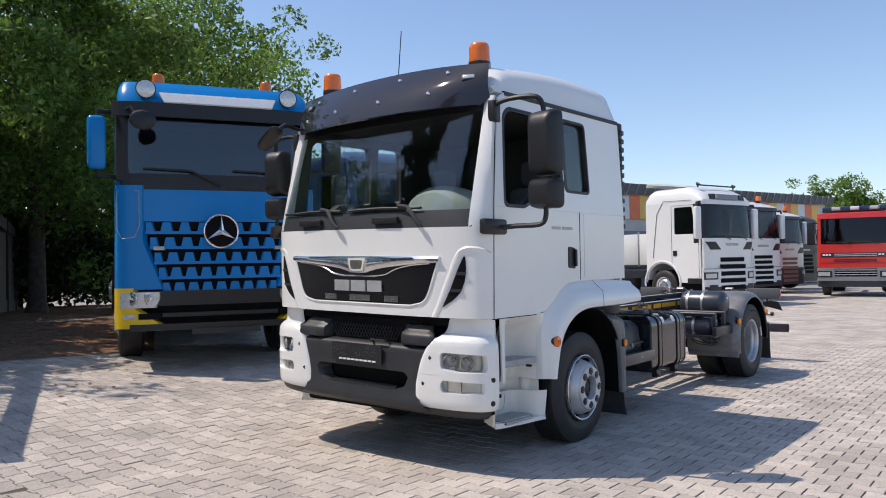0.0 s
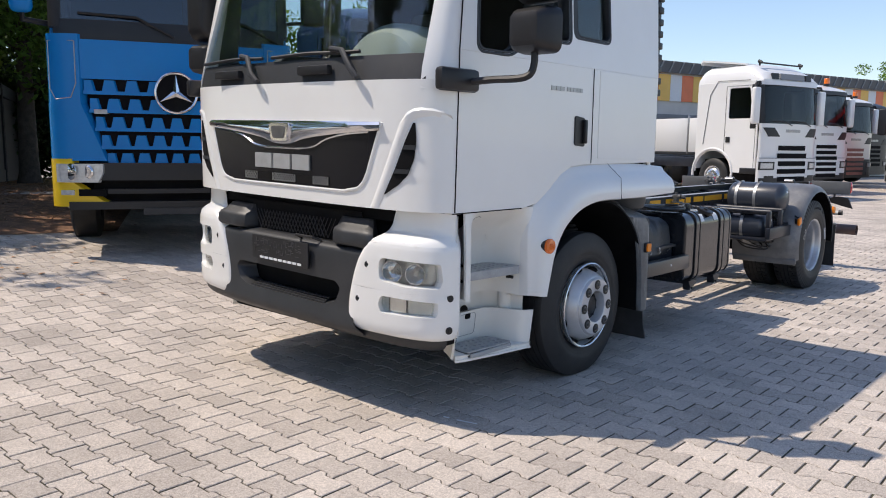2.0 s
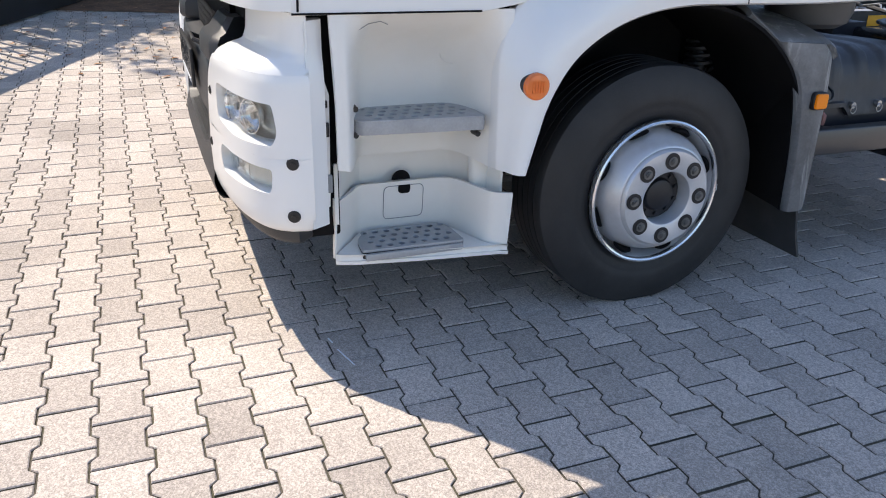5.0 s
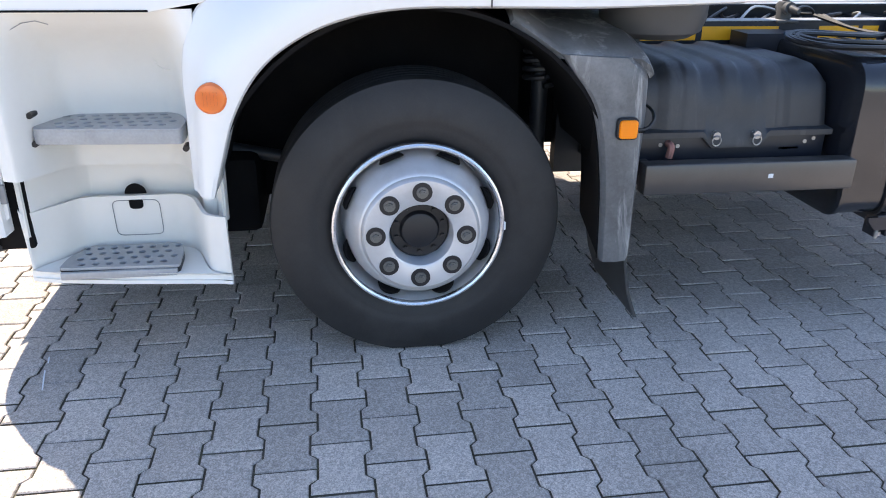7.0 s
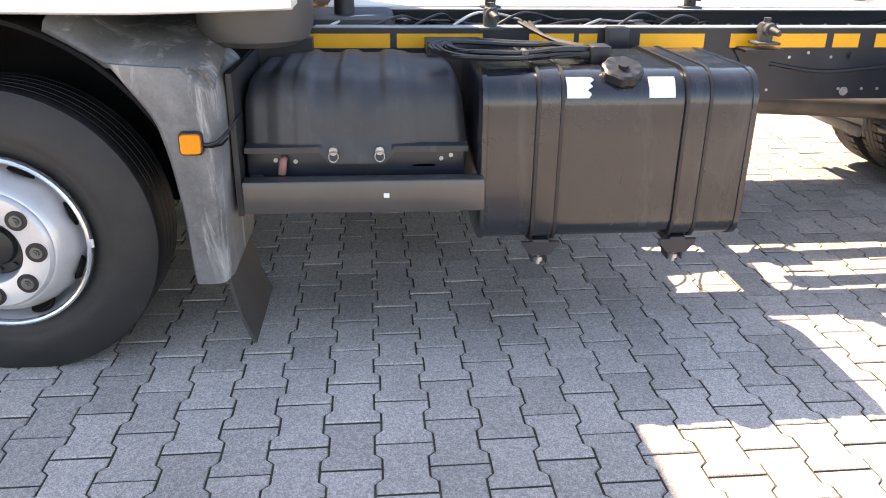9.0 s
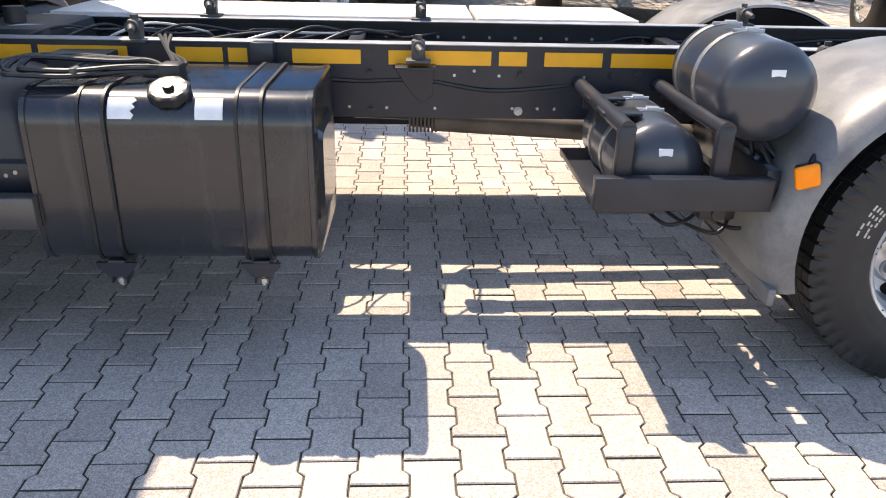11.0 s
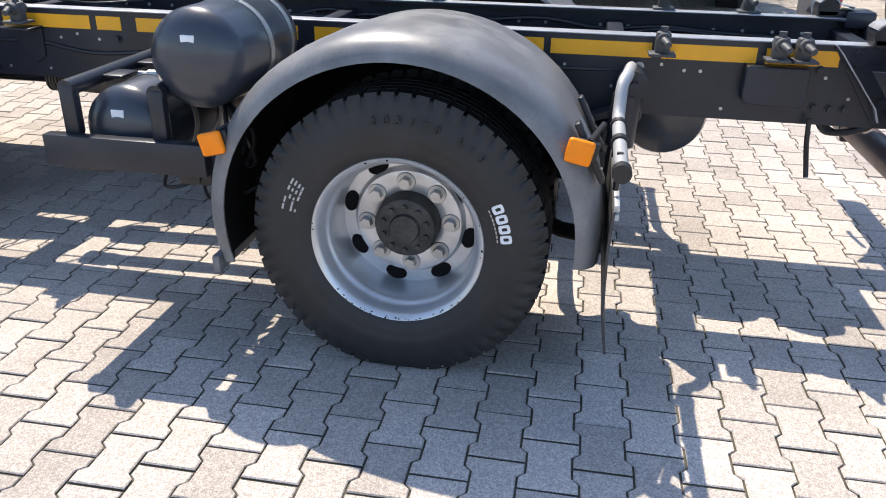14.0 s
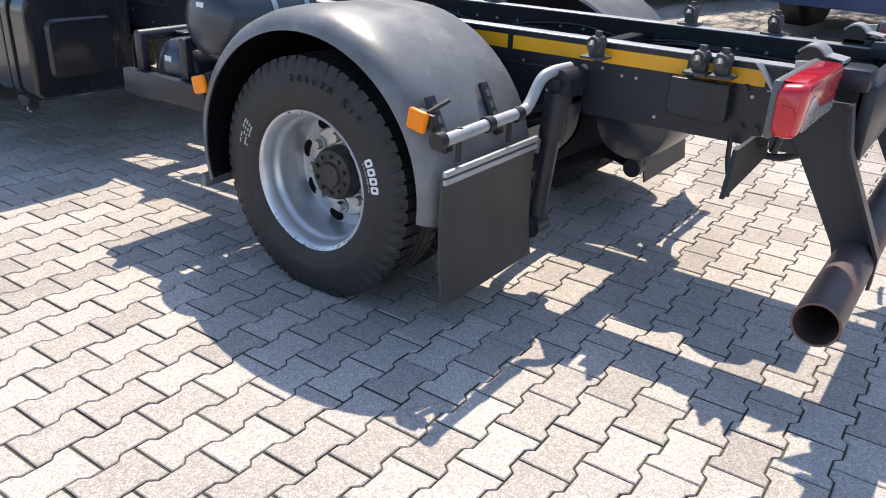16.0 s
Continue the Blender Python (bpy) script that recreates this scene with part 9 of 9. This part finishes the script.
tree("oak_tree", "tall leafy green tree behind the fence", -14.1, 3.4, 10.6, 4.6, 0.22, 62000, 1, crown_lo=0.22, leaf=0.08)
tree("oak_tree", "leafy green tree overhanging the yard", -18.0, 9.0, 11.0, 4.6, 0.25, 46000, 2, crown_lo=0.25, leaf=0.085)
tree("oak_tree", "leafy green tree beside the fence", -17.5, 0.5, 9.5, 4.4, 0.2, 50000, 3, crown_lo=0.22, leaf=0.085)
tree("oak_tree", "leafy green tree shading the pavement", -9.6, -4.4, 8.5, 3.3, 0.2, 16000, 4, crown_lo=0.35)
tree("oak_tree", "leafy green tree shading the soil strip", -11.8, -2.4, 9.0, 3.2, 0.2, 30000, 6, crown_lo=0.3)
tree("oak_tree", "dense low tree behind the fence", -22.0, 5.0, 8.0, 4.2, 0.2, 14000, 5, material=LEAF_D, crown_lo=0.08, leaf=0.16)
for k, (x, y, hh, r) in enumerate(((-9.6, -11.2, 18.5, 4.2), (-2.4, -13.8, 19.0, 5.0), (-5.5, -21.0, 16.0, 2.8))):
    tree("conifer_tree", "dark tall tree across the yard", x, y, hh, r, 0.25, 9000, 20 + k, material=LEAF_C, conifer=True, crown_lo=0.08, leaf=0.28, group="trees across the yard")
for k, (x, y, hh, r) in enumerate(((-20.0, 93.0, 10.6, 2.3), (-18.0, 94.0, 11.0, 2.2), (-14.2, 92.0, 10.3, 2.5), (-8.0, 96.0, 10.6, 4.0))):
    tree("far_tree", "distant round green tree", x, y, hh, r, 0.3, 40000, 40 + k, crown_lo=0.12, leaf=0.17, spread=2.6, group="distant trees")


def bush(x, y, r, h, n, seed):
    nr = np.random.default_rng(seed)
    d = nr.normal(0, 1, (n, 3))
    d /= np.linalg.norm(d, axis=1)[:, None]
    c = d * nr.uniform(0.5, 1.0, n)[:, None] * np.array([r, r, h / 2]) + np.array([0, 0, h / 2])
    c[:, 2] = np.abs(c[:, 2])
    a = nr.normal(0, 1, (n, 3))
    a /= np.linalg.norm(a, axis=1)[:, None]
    b = np.cross(a, nr.normal(0, 1, (n, 3)))
    b /= np.linalg.norm(b, axis=1)[:, None]
    s = 0.11 * nr.uniform(0.6, 1.3, n)[:, None]
    V = np.stack([c - a * s, c + b * s * 0.5, c + a * s, c - b * s * 0.5], 1).reshape(-1, 3)
    me = bpy.data.meshes.new("bush")
    me.from_pydata(V.tolist(), [], np.arange(n * 4).reshape(-1, 4).tolist())
    ob = part("hedge_bush", me, LEAF_D)
    ob.location = (x, y, yard_z(x, y))
    return tagged(ob, "dense dark hedge bush behind the fence", "bush", "hedge behind the fence")


for k in range(9):
    p = F0 + FD * (8.5 + 2.0 * k) - NF * (1.6 + 0.3 * (k % 3))
    bush(p.x, p.y, 1.5, 2.6 + 0.4 * (k % 2), 2600, 60 + k)
for k in range(7):
    p = F0 + FD * (17.5 + 1.2 * k) + NF * (-1.2 + 0.9 * k)
    bush(p.x, p.y, 1.5, 3.0 + 0.5 * (k % 2), 3600, 80 + k)

# ---------------------------------------------------------------- far shed with coloured panels
shed = thing("storage_shed", "long low shed with a dark ribbed roof and coloured panels", "building",
             m=Matrix.Translation((-13.6, 21.0, 0)) @ Matrix.Rotation(math.atan2(0.96, 0.276), 4, "Z"))
bm = B()
box(bm, 0, 25, 0.2, 12, 0, 4.8)
part("shed_wall", bm, CONC, shed)
bm = B()
rings(bm, [[Vector((x, y, z)) for y, z in ((0.0, 4.96), (12.5, 5.10), (12.5, 4.95), (0.0, 4.82))] for x in (-0.5, 25.5)])
rf = part("shed_roof", bm, ROOFM, shed)
bm = B()
box(bm, -0.5, 25.5, -0.06, 0.0, 4.50, 4.98)
part("shed_fascia", bm, ROOFM, shed, "dark ribbed eave band")
for k in range(42):
    bm = B()
    x = -0.4 + k * 0.61
    rings(bm, [[Vector((x + d, y, 4.50)), Vector((x + d + 0.30, y, 4.98)), Vector((x + d + 0.36, y, 4.98)), Vector((x + d + 0.06, y, 4.50))] for d, y in ((0, -0.10), (0, -0.06))])
    part("fascia_rib", bm, GREYP, rf)
for k in range(34):
    mt = (STRIPE_Y, LABELM, STRIPE_R)[k % 3]
    bm = B()
    box(bm, 0.3 + k * 0.7, 0.985 + k * 0.7, 0.12, 0.195, 3.35, 4.44)
    part("wall_panel", bm, mt, shed, "coloured wall panel")
for k in range(5):
    bm = B()
    box(bm, 1.0 + k * 4.8, 4.6 + k * 4.8, 0.15, 0.195, 0.05, 2.8)
    part("shed_door", bm, GREYP, shed, "grey shed door")

# ---------------------------------------------------------------- pavers
PX, PY = 0.2075, 0.1447                     # pitch along and across the rows
PAX, PAY, PROT = 1.235, 2.2485, 0.011       # a joint's start, and the turn of the pattern
CP, SP = math.cos(PROT), math.sin(PROT)


def paver_outline(inset=0.0):
    L, W, N = PX / 2 - 0.0041 - inset, 0.0794 - inset, 0.0594 - inset
    e = PX / 4 - 0.009
    c = 0.018
    return [(-L, -W), (-e - c, -W), (-e + 0.0, -N), (e, -N), (e + c, -W), (L, -W), (L, W), (e + c, W), (e, N), (-e, N), (-e - c, W), (-L, W)]


top = paver_outline(0.003)
rim = paver_outline(0.0)
base_v = [(x, y, 0.0) for x, y in top] + [(x, y, -0.004) for x, y in rim] + [(x, y, -0.03) for x, y in rim]
base_f = [(0, 1, 10, 11), (1, 2, 9, 10), (2, 3, 8, 9), (3, 4, 7, 8), (4, 5, 6, 7)]
for lay in (0, 12):
    for i in range(12):
        j = (i + 1) % 12
        base_f.append((lay + j, lay + i, lay + 12 + i, lay + 12 + j))
paver_me = bpy.data.meshes.new("paver")
paver_me.from_pydata(base_v, [], base_f)
paver_me.materials.append(PAVER_O)
paver_me.materials.append(JOINT)
paver_me.polygons.foreach_set("material_index", [1 if min(f) > 11 else 0 for f in base_f])
far_f = base_f[:5] + base_f[5:17]

cells_near, cells_mid, cells_far = [], [], []
rng = np.random.default_rng(9)
for k in range(-75, 225):
    for i in range(-70, 32):
        u = PX * (i + 0.5 + (0.5 if k % 2 else 0.0))
        v = PY * (k + 0.577)
        x, y = PAX + CP * u - SP * v, PAY + SP * u + CP * v
        if not (-11.5 < x < 5.2 and -6.5 < y < 33):
            continue
        if 1.3 < x < 2.05 and 0.6 < y < 6.9 and len(cells_near) < 300:
            cells_near.append((x, y))
        elif -3.2 < x < 5.2 and -4.6 < y < 9.5:
            cells_mid.append((x, y))
        elif y < 20 or x > -6:
            cells_far.append((x, y))
for x, y in cells_near:
    ob = new("paver", paver_me)
    ob.parent = pavement
    ob.rotation_euler = (rng.normal(0, 0.004), rng.normal(0, 0.004), PROT)
    ob.location = (x, y, yard_z(x, y) + rng.uniform(-0.002, 0.001))


def paver_field(cells, faces, nverts, name):
    n = len(cells)
    c = np.array(cells)
    bv = np.array(base_v[:nverts])
    rot = np.array([[CP, -SP], [SP, CP]])
    xy = bv[:, :2] @ rot.T
    tilt = rng.normal(0, 0.004, (n, 2))
    base = np.array([yard_z(a, b) for a, b in cells])[:, None]
    tilt[:, 0] += np.array([(yard_z(a + 0.1, b) - yard_z(a - 0.1, b)) / 0.2 for a, b in cells])
    V = np.empty((n, nverts, 3))
    V[:, :, :2] = xy[None] + c[:, None]
    V[:, :, 2] = bv[:, 2][None] + (xy[None] * tilt[:, None]).sum(-1) + base + rng.uniform(-0.002, 0.001, (n, 1))
    me = bpy.data.meshes.new(name)
    fs = np.array([f for f in faces])
    F = (fs[None] + (np.arange(n) * nverts)[:, None, None]).reshape(-1, 4)
    me.vertices.add(n * nverts)
    me.vertices.foreach_set("co", V.ravel())
    me.loops.add(F.size)
    me.loops.foreach_set("vertex_index", F.ravel().astype(np.int32))
    me.polygons.add(len(F))
    me.polygons.foreach_set("loop_start", np.arange(0, F.size, 4, dtype=np.int32))
    me.update(calc_edges=True)
    me.validate()
    me.shade_flat()
    me.materials.append(PAVER)
    me.materials.append(JOINT)
    me.polygons.foreach_set("material_index", np.tile(np.array([1 if min(f) > 11 else 0 for f in faces], dtype=np.int32), n))
    ob = new(name, me)
    ob.parent = pavement
    return tagged(ob, "interlocking concrete pavers in rows", kind="stuff")


paver_field(cells_mid, base_f, 36, "paver_field")
paver_field(cells_far, far_f, 24, "paver_field")
bm = B()
for a, b in (((0.997, 0.103), (1.031, 0.110)), ((1.081, 0.116), (1.195, 0.144))):
    z = yard_z(*a) + 0.0015
    rings(bm, [[Vector((p[0], p[1] + d, z + h)) for d, h in ((-0.002, -0.002), (0.002, -0.002), (0.002, 0.0015), (-0.002, 0.0015))] for p in (a, b)])
part("pale_scratch", bm, LABELM, pavement)
